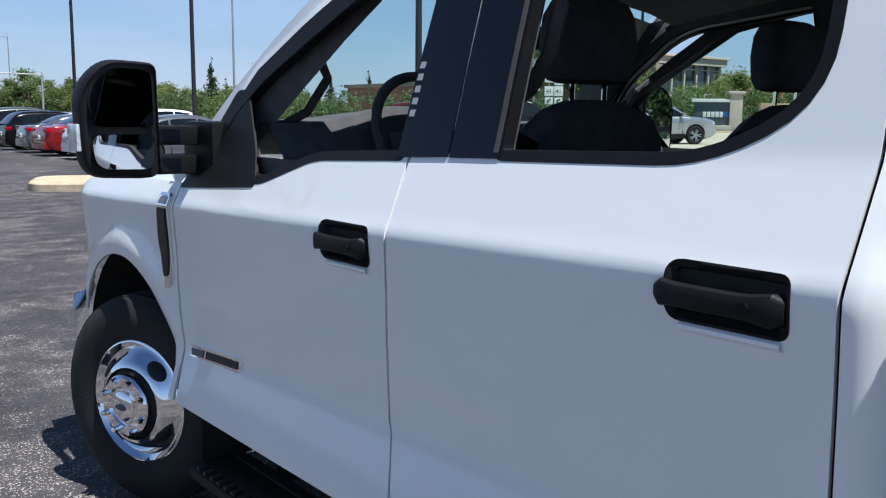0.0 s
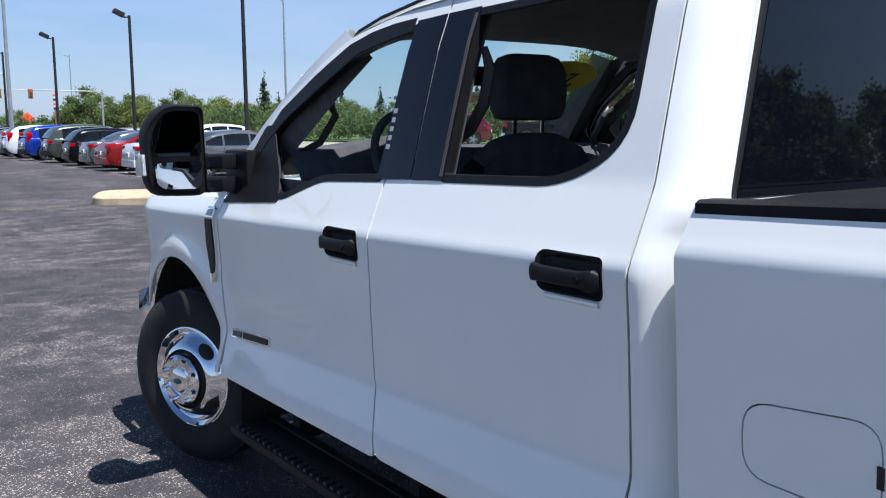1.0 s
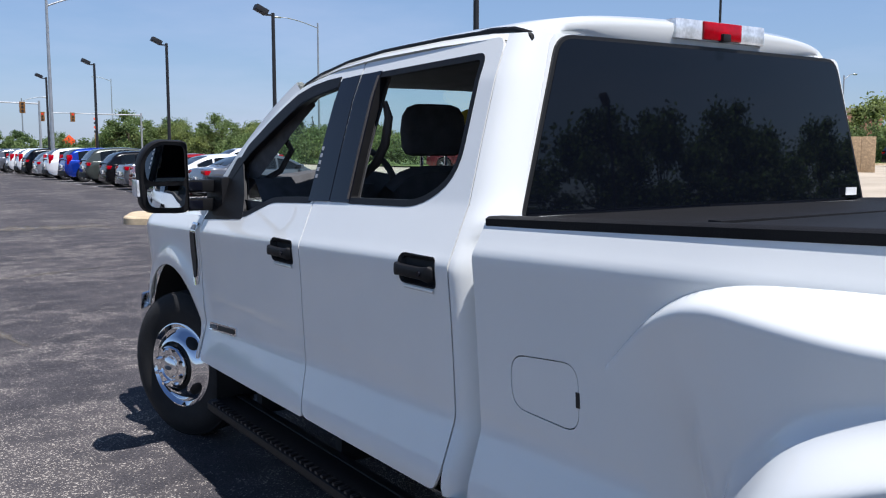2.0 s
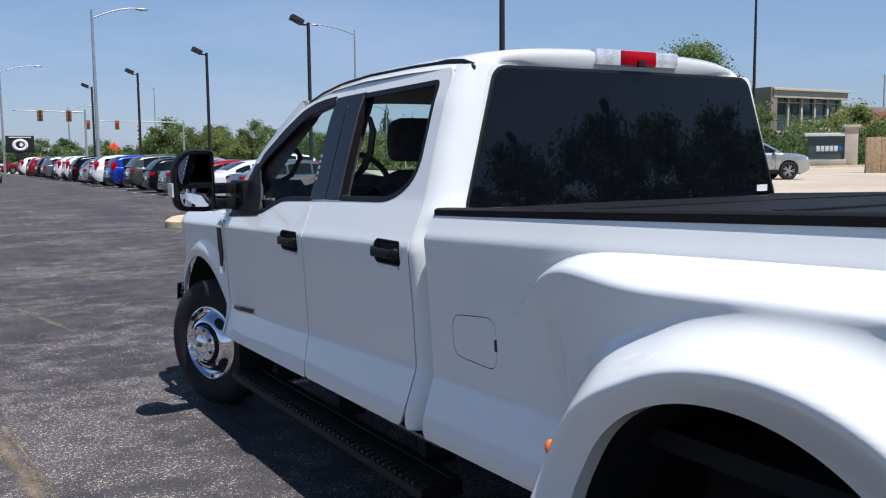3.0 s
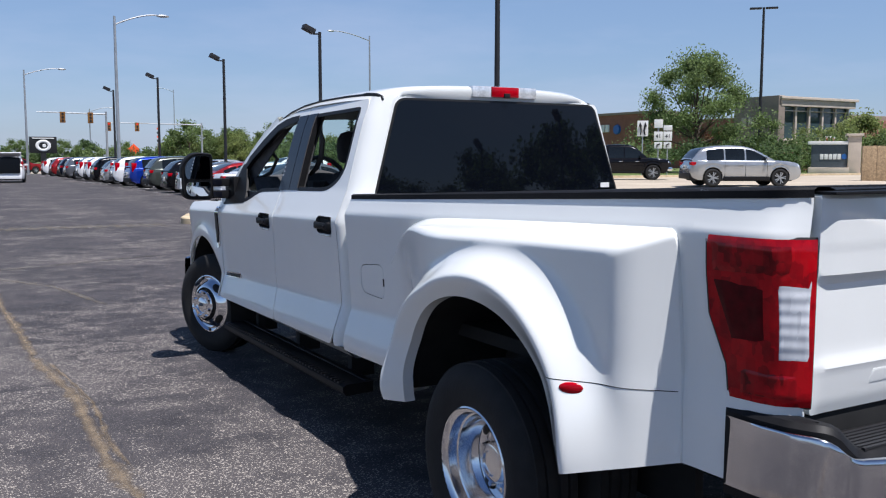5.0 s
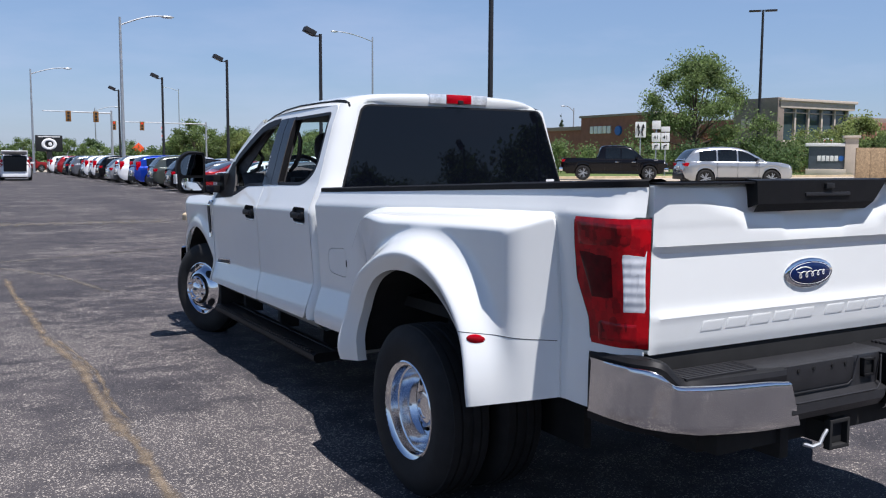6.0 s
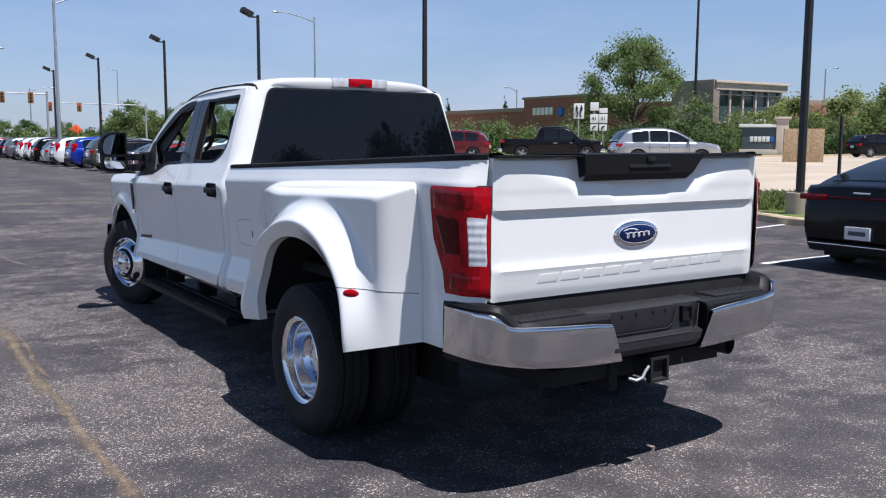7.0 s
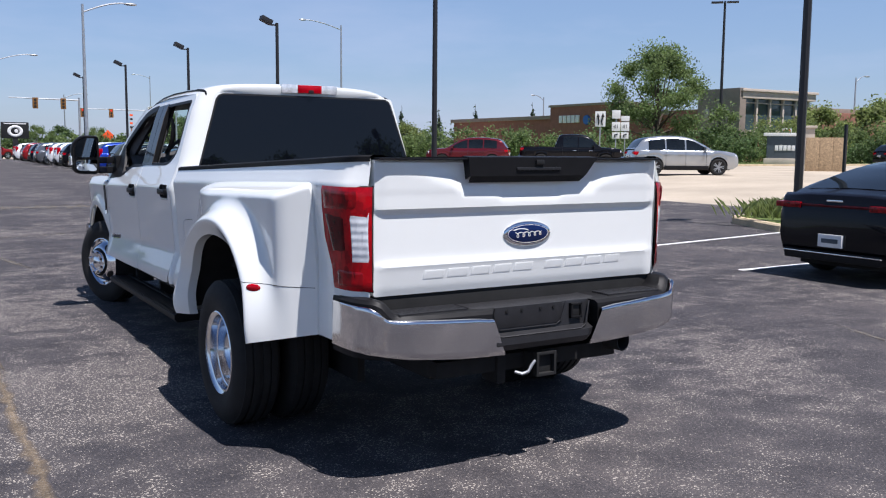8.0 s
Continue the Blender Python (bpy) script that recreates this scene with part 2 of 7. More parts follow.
def lens_material(name, bright, dark, cell, bands=0.0):
    """Moulded lamp lens: facets of two tones under a smooth clear face."""
    m = mat(name, bright, 0.2, coat=0.25, spec=0.25)
    n, l = m.node_tree.nodes, m.node_tree.links
    p = n["Principled BSDF"]
    co, sc, vo, no, mx, bp = n.new("ShaderNodeTexCoord"), n.new("ShaderNodeMapping"), n.new("ShaderNodeTexVoronoi"), n.new("ShaderNodeTexNoise"), n.new("ShaderNodeMix"), n.new("ShaderNodeBump")
    sc.inputs["Scale"].default_value = (1.0, 1.0, 0.7)
    l.new(co.outputs["Object"], sc.inputs["Vector"])
    vo.distance, vo.inputs["Scale"].default_value = "CHEBYCHEV", cell
    no.inputs["Scale"].default_value, no.inputs["Detail"].default_value = 13.0, 3
    for t in (vo, no):
        l.new(sc.outputs[0], t.inputs["Vector"])
    sep, ad, mp = n.new("ShaderNodeSeparateColor"), n.new("ShaderNodeMath"), n.new("ShaderNodeMapRange")
    l.new(vo.outputs["Color"], sep.inputs[0])
    ad.operation, ad.inputs[1].default_value = "MULTIPLY_ADD", 0.35
    l.new(sep.outputs[0], ad.inputs[0])
    l.new(no.outputs["Fac"], ad.inputs[2])
    mp.inputs["From Min"].default_value, mp.inputs["From Max"].default_value = 0.50, 0.92
    l.new(ad.outputs[0], mp.inputs["Value"])
    mx.data_type = "RGBA"
    mx.inputs[6].default_value, mx.inputs[7].default_value = (*bright, 1), (*dark, 1)
    l.new(mp.outputs[0], mx.inputs[0])
    l.new(mx.outputs[2], p.inputs["Base Color"])
    bp.inputs["Strength"].default_value, bp.inputs["Distance"].default_value = 0.3, 0.004
    if bands:
        wv = n.new("ShaderNodeTexWave")
        wv.bands_direction, wv.inputs["Scale"].default_value = "Z", bands
        l.new(co.outputs["Object"], wv.inputs["Vector"])
        l.new(wv.outputs["Fac"], bp.inputs["Height"])
    else:
        l.new(vo.outputs["Distance"], bp.inputs["Height"])
    l.new(bp.outputs[0], p.inputs["Normal"])
    return m


TAILRED = lens_material("faceted red lens", (0.46, 0.002, 0.007), (0.20, 0.0, 0.004), 34)
TAILDEEP = lens_material("shaded red lens", (0.36, 0.002, 0.007), (0.09, 0.0, 0.002), 48)
REVERSE = lens_material("ribbed clear lens", (0.78, 0.80, 0.82), (0.50, 0.52, 0.55), 26, 9.0)
DARKRED = mat("dark red lens", (0.075, 0.0, 0.003), 0.15, coat=0.1, spec=0.2, vary=0.3, scale=30)
CLEARLENS = mat("clear lens", (0.80, 0.82, 0.84), 0.15, 0.35, coat=0.6, vary=0.3, scale=22, fine=0.15, fine_scale=90)
ORANGE = mat("amber lens", (0.7, 0.17, 0.02), 0.2, coat=0.5)
BLUE = mat("blue badge enamel", (0.004, 0.014, 0.075), 0.25, coat=0.5, spec=0.3, vary=0.1)
POLE = mat("dark bronze pole", (0.016, 0.016, 0.018), 0.5, vary=0.15, scale=4)
GALV = mat("galvanised steel", (0.38, 0.40, 0.42), 0.45, 0.6, vary=0.12, scale=5)
BRICKRED = mat("red brick wall", (0.26, 0.115, 0.08), 0.9, vary=0.12, scale=1.5, fine=0.15, fine_scale=14)
STONE = mat("beige stone", (0.55, 0.47, 0.39), 0.85, vary=0.1, scale=1.5, fine=0.08, fine_scale=20)
STONEDARK = mat("brown stone", (0.27, 0.22, 0.18), 0.85, vary=0.1, scale=1.5, fine=0.08, fine_scale=20)
WINDOW = mat("window glass", (0.05, 0.08, 0.09), 0.04, spec=0.8)
SIGNWHITE = mat("sign white", (0.75, 0.75, 0.73), 0.6, vary=0.05)
SIGNBLACK = mat("sign black", (0.012, 0.012, 0.012), 0.5)
SIGNGREY = mat("sign grey blue", (0.07, 0.09, 0.11), 0.4, vary=0.1)
SIGNGREY2 = mat("pale grey print", (0.35, 0.37, 0.40), 0.5)
SIGNBLUE = mat("sign blue", (0.02, 0.12, 0.40), 0.4)
SIGNORANGE = mat("orange sign", (0.85, 0.10, 0.02), 0.6)
SIGNALYELLOW = mat("signal housing", (0.20, 0.09, 0.02), 0.6)
REDLAMP = mat("red signal lens", (0.75, 0.02, 0.01), 0.3)
STICKER = mat("yellow sticker", (0.80, 0.62, 0.02), 0.5)
BARK = mat("bark", (0.10, 0.075, 0.055), 0.95, vary=0.25, scale=6, bump=0.5, bump_scale=25)


def leaf_material(name, color, through):
    m = mat(name, color, 0.6, random_hue=0.4, vary=0.25, scale=0.6)
    n, l = m.node_tree.nodes, m.node_tree.links
    p = n["Principled BSDF"]
    tr, mx = n.new("ShaderNodeBsdfTranslucent"), n.new("ShaderNodeMixShader")
    mx.inputs[0].default_value = through
    l.new(p.inputs["Base Color"].links[0].from_socket, tr.inputs[0])
    l.new(p.outputs[0], mx.inputs[1])
    l.new(tr.outputs[0], mx.inputs[2])
    l.new(mx.outputs[0], n["Material Output"].inputs[0])
    return m


LEAF = leaf_material("leaves", (0.17, 0.235, 0.085), 0.55)
LEAFDARK = leaf_material("dark leaves", (0.105, 0.165, 0.062), 0.55)
LEAFBRIGHT = leaf_material("bright leaves", (0.24, 0.29, 0.10), 0.55)
LEAFRED = leaf_material("rust leaves", (0.17, 0.075, 0.04), 0.3)
PINE = leaf_material("conifer needles", (0.06, 0.095, 0.055), 0.3)
OSB = mat("strand board", (0.42, 0.30, 0.18), 0.85, vary=0.25, scale=7, fine=0.3, fine_scale=25)


def glass_material(name, tint):
    m = bpy.data.materials.new(name)
    m.use_nodes = True
    n, l = m.node_tree.nodes, m.node_tree.links
    n.remove(n["Principled BSDF"])
    tr, gl, mx, fr = n.new("ShaderNodeBsdfTransparent"), n.new("ShaderNodeBsdfGlossy"), n.new("ShaderNodeMixShader"), n.new("ShaderNodeLayerWeight")
    tr.inputs[0].default_value = (*tint, 1)
    gl.inputs["Roughness"].default_value = 0.01
    pw, ad = n.new("ShaderNodeMath"), n.new("ShaderNodeMath")
    pw.operation, ad.operation = "POWER", "MULTIPLY_ADD"
    pw.inputs[1].default_value = 4.0
    ad.inputs[1].default_value, ad.inputs[2].default_value = 0.5, 0.04
    l.new(fr.outputs["Facing"], pw.inputs[0])
    l.new(pw.outputs[0], ad.inputs[0])
    l.new(ad.outputs[0], mx.inputs[0])
    l.new(tr.outputs[0], mx.inputs[1])
    l.new(gl.outputs[0], mx.inputs[2])
    l.new(mx.outputs[0], n["Material Output"].inputs[0])
    return m


GLASS = glass_material("clear glass", (0.72, 0.86, 0.84))
CARGLASS = mat("car window glass", (0.008, 0.011, 0.014), 0.03, spec=0.45, vary=0.2, scale=2)


# ---- mesh helpers ----
def finish(name, me, material, parent=None, label="", angle=35):
    for p in me.polygons:
        p.use_smooth = True
    me.set_sharp_from_angle(angle=radians(angle))
    me.materials.append(material)
    ob = new(name, me)
    if parent is not None:
        ob.parent = parent
    if label:
        ob["label"] = label
    return ob


def part(name, bm, material, parent=None, label="", angle=35):
    """One bmesh becomes one mesh object, under a thing or a part."""
    me = bpy.data.meshes.new(name)
    bm.to_mesh(me)
    bm.free()
    return finish(name, me, material, parent, label, angle)


def raw(name, verts, faces, material, parent=None, label="", angle=35):
    me = bpy.data.meshes.new(name)
    me.from_pydata(verts, [], faces)
    me.update()
    return finish(name, me, material, parent, label, angle)


def thing(name, label, category, m=None, group="", kind=""):
    ob = new(name)
    ob.empty_display_size = 0.2
    if m is not None:
        ob.matrix_basis = m
    return tagged(ob, label, category, group, kind)


def join(bm, tmp):
    me = bpy.data.meshes.new("tmp")
    tmp.to_mesh(me)
    tmp.free()
    bm.from_mesh(me)
    bpy.data.meshes.remove(me)
    return bm


def box(x0, x1, y0, y1, z0, z1, bevel=0.0, into=None, m=None):
    bm = bmesh.new()
    bmesh.ops.create_cube(bm, size=1)
    for v in bm.verts:
        v.co = Vector((x0 + (v.co.x + 0.5) * (x1 - x0), y0 + (v.co.y + 0.5) * (y1 - y0), z0 + (v.co.z + 0.5) * (z1 - z0)))
    if bevel:
        bmesh.ops.bevel(bm, geom=list(bm.edges), offset=bevel, segments=2, affect="EDGES", profile=0.7)
    if m is not None:
        bm.transform(m)
    return join(into, bm) if into is not None else bm


def cyl(p, q, r0, r1=None, n=16, into=None, caps=True):
    """A tapered rod from p to q."""
    bm = into if into is not None else bmesh.new()
    p, q = Vector(p), Vector(q)
    d = (q - p).normalized()
    u = d.orthogonal().normalized()
    w = d.cross(u)
    r1 = r0 if r1 is None else r1
    rings = []
    for c, r in ((p, r0), (q, r1)):
        rings.append([bm.verts.new(c + (u * math.cos(a) + w * math.sin(a)) * r) for a in [2 * math.pi * i / n for i in range(n)]])
    for i in range(n):
        bm.faces.new((rings[0][i], rings[0][(i + 1) % n], rings[1][(i + 1) % n], rings[1][i]))
    if caps:
        bm.faces.new(rings[0][::-1])
        bm.faces.new(rings[1])
    return bm


def tube(pts, radii, n=10, into=None, close=True):
    """A tube along points with a radius at each."""
    bm = into if into is not None else bmesh.new()
    pts = [Vector(p) for p in pts]
    if not hasattr(radii, "__len__"):
        radii = [radii] * len(pts)
    rings, u = [], None
    for i, p in enumerate(pts):
        d = (pts[min(i + 1, len(pts) - 1)] - pts[max(i - 1, 0)]).normalized()
        u = d.orthogonal().normalized() if u is None else (u - d * u.dot(d)).normalized()
        w = d.cross(u)
        rings.append([bm.verts.new(p + (u * math.cos(2 * math.pi * k / n) + w * math.sin(2 * math.pi * k / n)) * radii[i]) for k in range(n)])
    for a, b in zip(rings, rings[1:]):
        for k in range(n):
            bm.faces.new((a[k], a[(k + 1) % n], b[(k + 1) % n], b[k]))
    if close:
        bm.faces.new(rings[0][::-1])
        bm.faces.new(rings[-1])
    return bm


def lathe(profile, n=40, into=None, closed=False):
    """Turn (along, radius) pairs round the local x axis."""
    bm = into if into is not None else bmesh.new()
    rings = []
    for a, r in profile:
        if r < 1e-5:
            rings.append([bm.verts.new((a, 0, 0))])
        else:
            rings.append([bm.verts.new((a, r * math.cos(2 * math.pi * i / n), r * math.sin(2 * math.pi * i / n))) for i in range(n)])
    pairs = list(zip(rings, rings[1:]))
    if closed:
        pairs.append((rings[-1], rings[0]))
    for a, b in pairs:
        for i in range(n):
            j = (i + 1) % n
            if len(a) == 1 and len(b) > 1:
                bm.faces.new((a[0], b[j], b[i]))
            elif len(b) == 1 and len(a) > 1:
                bm.faces.new((a[i], a[j], b[0]))
            elif len(a) > 1:
                bm.faces.new((a[i], a[j], b[j], b[i]))
    bmesh.ops.recalc_face_normals(bm, faces=list(bm.faces))
    return bm


def loft(rows, closed=False, cap=False, into=None):
    """A grid surface through rows of points."""
    bm = into if into is not None else bmesh.new()
    vs = [[bm.verts.new(p) for p in r] for r in rows]
    for a, b in zip(vs, vs[1:]):
        k = len(a)
        for i in range(k if closed else k - 1):
            j = (i + 1) % k
            bm.faces.new((a[i], a[j], b[j], b[i]))
    if cap:
        bm.faces.new(vs[0][::-1])
        bm.faces.new(vs[-1])
    bmesh.ops.recalc_face_normals(bm, faces=list(bm.faces))
    return bm


def fillet(pts, n=5):
    """Corners (a, b, radius) become a rounded outline."""
    out = []
    k = len(pts)
    for i, (a, b, r) in enumerate(pts):
        p = Vector((a, b))
        if r <= 0:
            out.append((a, b))
            continue
        u = Vector(pts[i - 1][:2]) - p
        v = Vector(pts[(i + 1) % k][:2]) - p
        r = min(r, u.length * 0.48, v.length * 0.48)
        s, e = p + u.normalized() * r, p + v.normalized() * r
        for t in [j / n for j in range(n + 1)]:
            q = s * (1 - t) ** 2 + p * 2 * t * (1 - t) + e * t * t
            out.append((q.x, q.y))
    return out


def inset(poly, d):
    """The outline moved inward by d (outward if negative)."""
    k = len(poly)
    area = sum(poly[i - 1][0] * poly[i][1] - poly[i][0] * poly[i - 1][1] for i in range(k))
    sgn = 1 if area > 0 else -1
    out = []
    for i in range(k):
        a, b, c = Vector(poly[i - 1]), Vector(poly[i]), Vector(poly[(i + 1) % k])
        u, v = (b - a), (c - b)
        if u.length < 1e-9 or v.length < 1e-9:
            u = v = u + v
        n1 = Vector((-u.y, u.x)).normalized() * sgn
        n2 = Vector((-v.y, v.x)).normalized() * sgn
        m = (n1 + n2)
        m = m.normalized() / max(0.5, m.normalized().dot(n1)) if m.length > 1e-6 else n1
        out.append(tuple(b + m * d))
    return out


def inside(poly, a, b):
    hit = False
    for i in range(len(poly)):
        (x0, y0), (x1, y1) = poly[i - 1], poly[i]
        if (y0 > b) != (y1 > b) and a < (x1 - x0) * (b - y0) / (y1 - y0) + x0:
            hit = not hit
    return hit


def dense(poly, step):
    out = []
    for i in range(len(poly)):
        a, b = Vector(poly[i - 1]), Vector(poly[i])
        k = max(1, math.ceil((b - a).length / step))
        out += [tuple(a + (b - a) * (j / k)) for j in range(k)]
    return out


def skin(outline, place, holes=(), step=0.04, depth=0.02, inward=None, lip=True):
    """A sheet over an outline (with holes) in two coordinates; place() lays each point in space, inward() its back edge."""
    from mathutils import geometry
    loops = [dense(outline, step)] + [dense(h, step) for h in holes]
    pts, edges = [], []
    for lp in loops:
        s = len(pts)
        pts += [Vector(p) for p in lp]
        edges += [(s + i, s + (i + 1) % len(lp)) for i in range(len(lp))]
    a0, a1 = min(p[0] for p in outline), max(p[0] for p in outline)
    b0, b1 = min(p[1] for p in outline), max(p[1] for p in outline)
    border = np.array([tuple(p) for p in pts])
    for i in range(int((a1 - a0) / step) + 1):
        for j in range(int((b1 - b0) / step) + 1):
            a, b = a0 + (i + 0.5) * step, b0 + (j + 0.5) * step
            if inside(outline, a, b) and not any(inside(h, a, b) for h in holes):
                if np.min((border[:, 0] - a) ** 2 + (border[:, 1] - b) ** 2) > (0.45 * step) ** 2:
                    pts.append(Vector((a, b)))
    vs, es, fs = geometry.delaunay_2d_cdt(pts, edges, [], 0, 1e-6)[:3]
    bm = bmesh.new()
    bv = [bm.verts.new(place(v.x, v.y)) for v in vs]
    count = {}
    for f in fs:
        ca, cb = sum(vs[i].x for i in f) / 3, sum(vs[i].y for i in f) / 3
        if inside(outline, ca, cb) and not any(inside(h, ca, cb) for h in holes):
            bm.faces.new([bv[i] for i in f])
            for i in range(3):
                key = (f[i], f[(i + 1) % 3])
                count[tuple(sorted(key))] = count.get(tuple(sorted(key)), []) + [key]
    if depth:
        for keys in count.values():
            if len(keys) == 1:
                i, j = keys[0]
                p, q = vs[i], vs[j]
                back = inward or (lambda a, b: Vector(place(a, b)) + Vector((depth, 0, 0)))
                c = [bm.verts.new(x) for x in (place(p.x, p.y), place(q.x, q.y), back(q.x, q.y), back(p.x, p.y))]
                bm.faces.new((c[1], c[0], c[3], c[2]))
    loose = [v for v in bm.verts if not v.link_faces]
    bmesh.ops.delete(bm, geom=loose, context="VERTS")
    return bm


def text_mesh(words, size, depth=0.004):
    cu = bpy.data.curves.new("words", "FONT")
    cu.body, cu.size, cu.extrude, cu.align_x, cu.align_y = words, size, depth, "CENTER", "CENTER"
    ob = bpy.data.objects.new("words", cu)
    me = bpy.data.meshes.new_from_object(ob)
    bpy.data.objects.remove(ob)
    bm = bmesh.new()
    bm.from_mesh(me)
    bpy.data.meshes.remove(me)
    return bm

# ---- ground ----
def plane(name, x0, x1, y0, y1, z, material, label, category, nx=1, ny=1):
    verts = [(x0 + (x1 - x0) * i / nx, y0 + (y1 - y0) * j / ny, z) for j in range(ny + 1) for i in range(nx + 1)]
    faces = [(j * (nx + 1) + i, j * (nx + 1) + i + 1, (j + 1) * (nx + 1) + i + 1, (j + 1) * (nx + 1) + i) for j in range(ny) for i in range(nx)]
    ob = raw(name, verts, faces, material)
    return tagged(ob, label, category, kind="structure")


plane("ground", -2500, 2500, -2500, 2500, -0.05, GRASS, "green grass reaching to the horizon", "ground", 4, 4)
plane("parking_lot", -60, 17.5, -60, 101, 0.0, ASPHALT, "worn grey asphalt parking lot with light aggregate", "asphalt", 8, 8)


def road_z(x):
    return -0.012 + 0.05 * min(9.5, max(0.0, x - 17.5))


def graded(name, x0, x1, y0, y1, lift, material, label, category):
    xs = sorted({x0, x1, 27.0} if x0 < 27 < x1 else {x0, x1})
    ys = np.linspace(y0, y1, 9)
    verts = [(x, float(y), road_z(x) + lift) for y in ys for x in xs]
    k = len(xs)
    faces = [(j * k + i, j * k + i + 1, (j + 1) * k + i + 1, (j + 1) * k + i) for j in range(8) for i in range(k - 1)]
    return tagged(raw(name, verts, faces, material), label, category, kind="structure")


graded("road", 17.5, 150, -200, 39.5, 0.0, CONCRETE, "pale tan concrete road beside the lot", "road")
graded("main_road", 17.5, 29, 39.5, 104, 0.0, CONCRETE, "pale concrete main road running away", "road")
graded("verge", 29, 150, 39.5, 104, 0.10, GRASS, "mown green grass verge behind a kerb", "grass")
plane("cross_road", -300, 120, 104, 124, -0.010, CONCRETE, "pale concrete cross road", "road", 8, 2)
kerb = box(29, 150, 39.3, 39.5, 0.2, 0.60, 0.02)
tagged(part("kerb", kerb, KERB), "pale concrete kerb along the verge", "kerb", kind="structure")


def ribbon(name, pts, width, material, label, category, z=0.004, jitter=0.4, seed=1):
    rng = random.Random(seed)
    verts, faces, fade = [], [], []
    dens = []
    for (x0, y0), (x1, y1) in zip(pts, pts[1:]):
        k = max(1, int(math.hypot(x1 - x0, y1 - y0) / 0.12))
        dens += [(x0 + (x1 - x0) * i / k, y0 + (y1 - y0) * i / k) for i in range(k)]
    for i, (x, y) in enumerate(dens):
        nx, ny = dens[min(i + 1, len(dens) - 1)], dens[max(i - 1, 0)]
        d = Vector((nx[0] - ny[0], nx[1] - ny[1])).normalized()
        a = width * (0.5 + jitter * rng.uniform(-1, 1))
        b = width * (0.5 + jitter * rng.uniform(-1, 1))
        end = min(1.0, i / 4, (len(dens) - 1 - i) / 4)
        for u in (-1.0, -0.5, 0.0, 0.5, 1.0):
            w = a * -u if u < 0 else -b * u
            verts.append((x - d.y * w, y + d.x * w, z))
            fade.append((1 - abs(u)) * end)
    for i in range(len(dens) - 1):
        for k in range(4):
            q = 5 * i + k
            faces.append((q, q + 5, q + 6, q + 1))
    ob = raw(name, verts, faces, material)
    at = ob.data.attributes.new("fade", "FLOAT", "POINT")
    at.data.foreach_set("value", fade)
    return tagged(ob, label, category, kind="structure")


rng = random.Random(5)
crack = [(-2.25, 9.5), (-2.27, 7.5), (-2.25, 6.6), (-2.24, 5.6), (-2.25, 4.8), (-2.19, 4.1), (-2.14, 3.4), (-2.17, 2.7), (-2.18, 2.0), (-2.15, 1.2), (-2.17, 0.5), (-2.15, -0.2), (-2.19, -1.4), (-2.16, -3.0), (-2.2, -6.0)]
ribbon("asphalt_joint", crack, 0.17, SANDY, "sandy dirt filled joint in the asphalt", "joint", jitter=0.30)
ribbon("asphalt_crack", [(-2.22, 5.0), (-2.12, 4.2), (-2.06, 3.3), (-2.12, 2.3), (-2.06, 1.4)], 0.07, SANDY, "thin dirty crack in the asphalt", "crack", jitter=0.4, seed=8)
ribbon("sand_streak", [(-9, 20.3), (-4, 19.9), (0.2, 19.4), (2.6, 19.3)], 2.0, STREAK, "sandy washed dirt streak on asphalt", "dirt", jitter=0.5, seed=3)
for i, (pts, w) in enumerate((([(-3.2, 12.5), (-1.6, 9.2), (-1.2, 7.0)], 0.05), ([(-6.0, 10.5), (-2.4, 11.2), (0.8, 12.4)], 0.07), ([(-1.75, 2.6), (-1.3, 2.2)], 0.03), ([(2.2, -3.2), (3.9, -1.4), (4.6, 0.5)], 0.035), ([(0.6, -4.2), (2.4, -3.0), (5.8, -2.8)], 0.03))):
    ribbon("asphalt_crack", pts, w * 3.2, STREAK, "pale worn crack in the asphalt", "crack", jitter=0.45, seed=30 + i)

# ---- the white dually pickup ----
truck = thing("pickup_truck", "white crew cab dually pickup truck with black tonneau cover", "pickup truck")
CX = 0.04
WIDTHS = [(0.44, 0.925), (0.50, 0.975), (0.545, 0.996), (0.58, 1.000), (0.62, 0.993), (0.765, 0.945), (0.785, 0.943), (0.95, 0.954), (1.10, 0.966), (1.225, 0.979), (1.245, 0.978), (1.27, 0.966), (1.42, 0.907), (1.60, 0.856), (1.80, 0.796), (1.95, 0.735), (2.1, 0.66)]
_zs = np.arange(0.40, 2.1, 0.005)
_ws = np.interp(_zs, [a for a, b in WIDTHS], [b for a, b in WIDTHS])
_ws = np.convolve(np.pad(_ws, 2, mode="edge"), np.ones(5) / 5, mode="valid")


def smooth(a, b, x):
    t = min(1, max(0, (x - a) / (b - a)))
    return t * t * (3 - 2 * t)


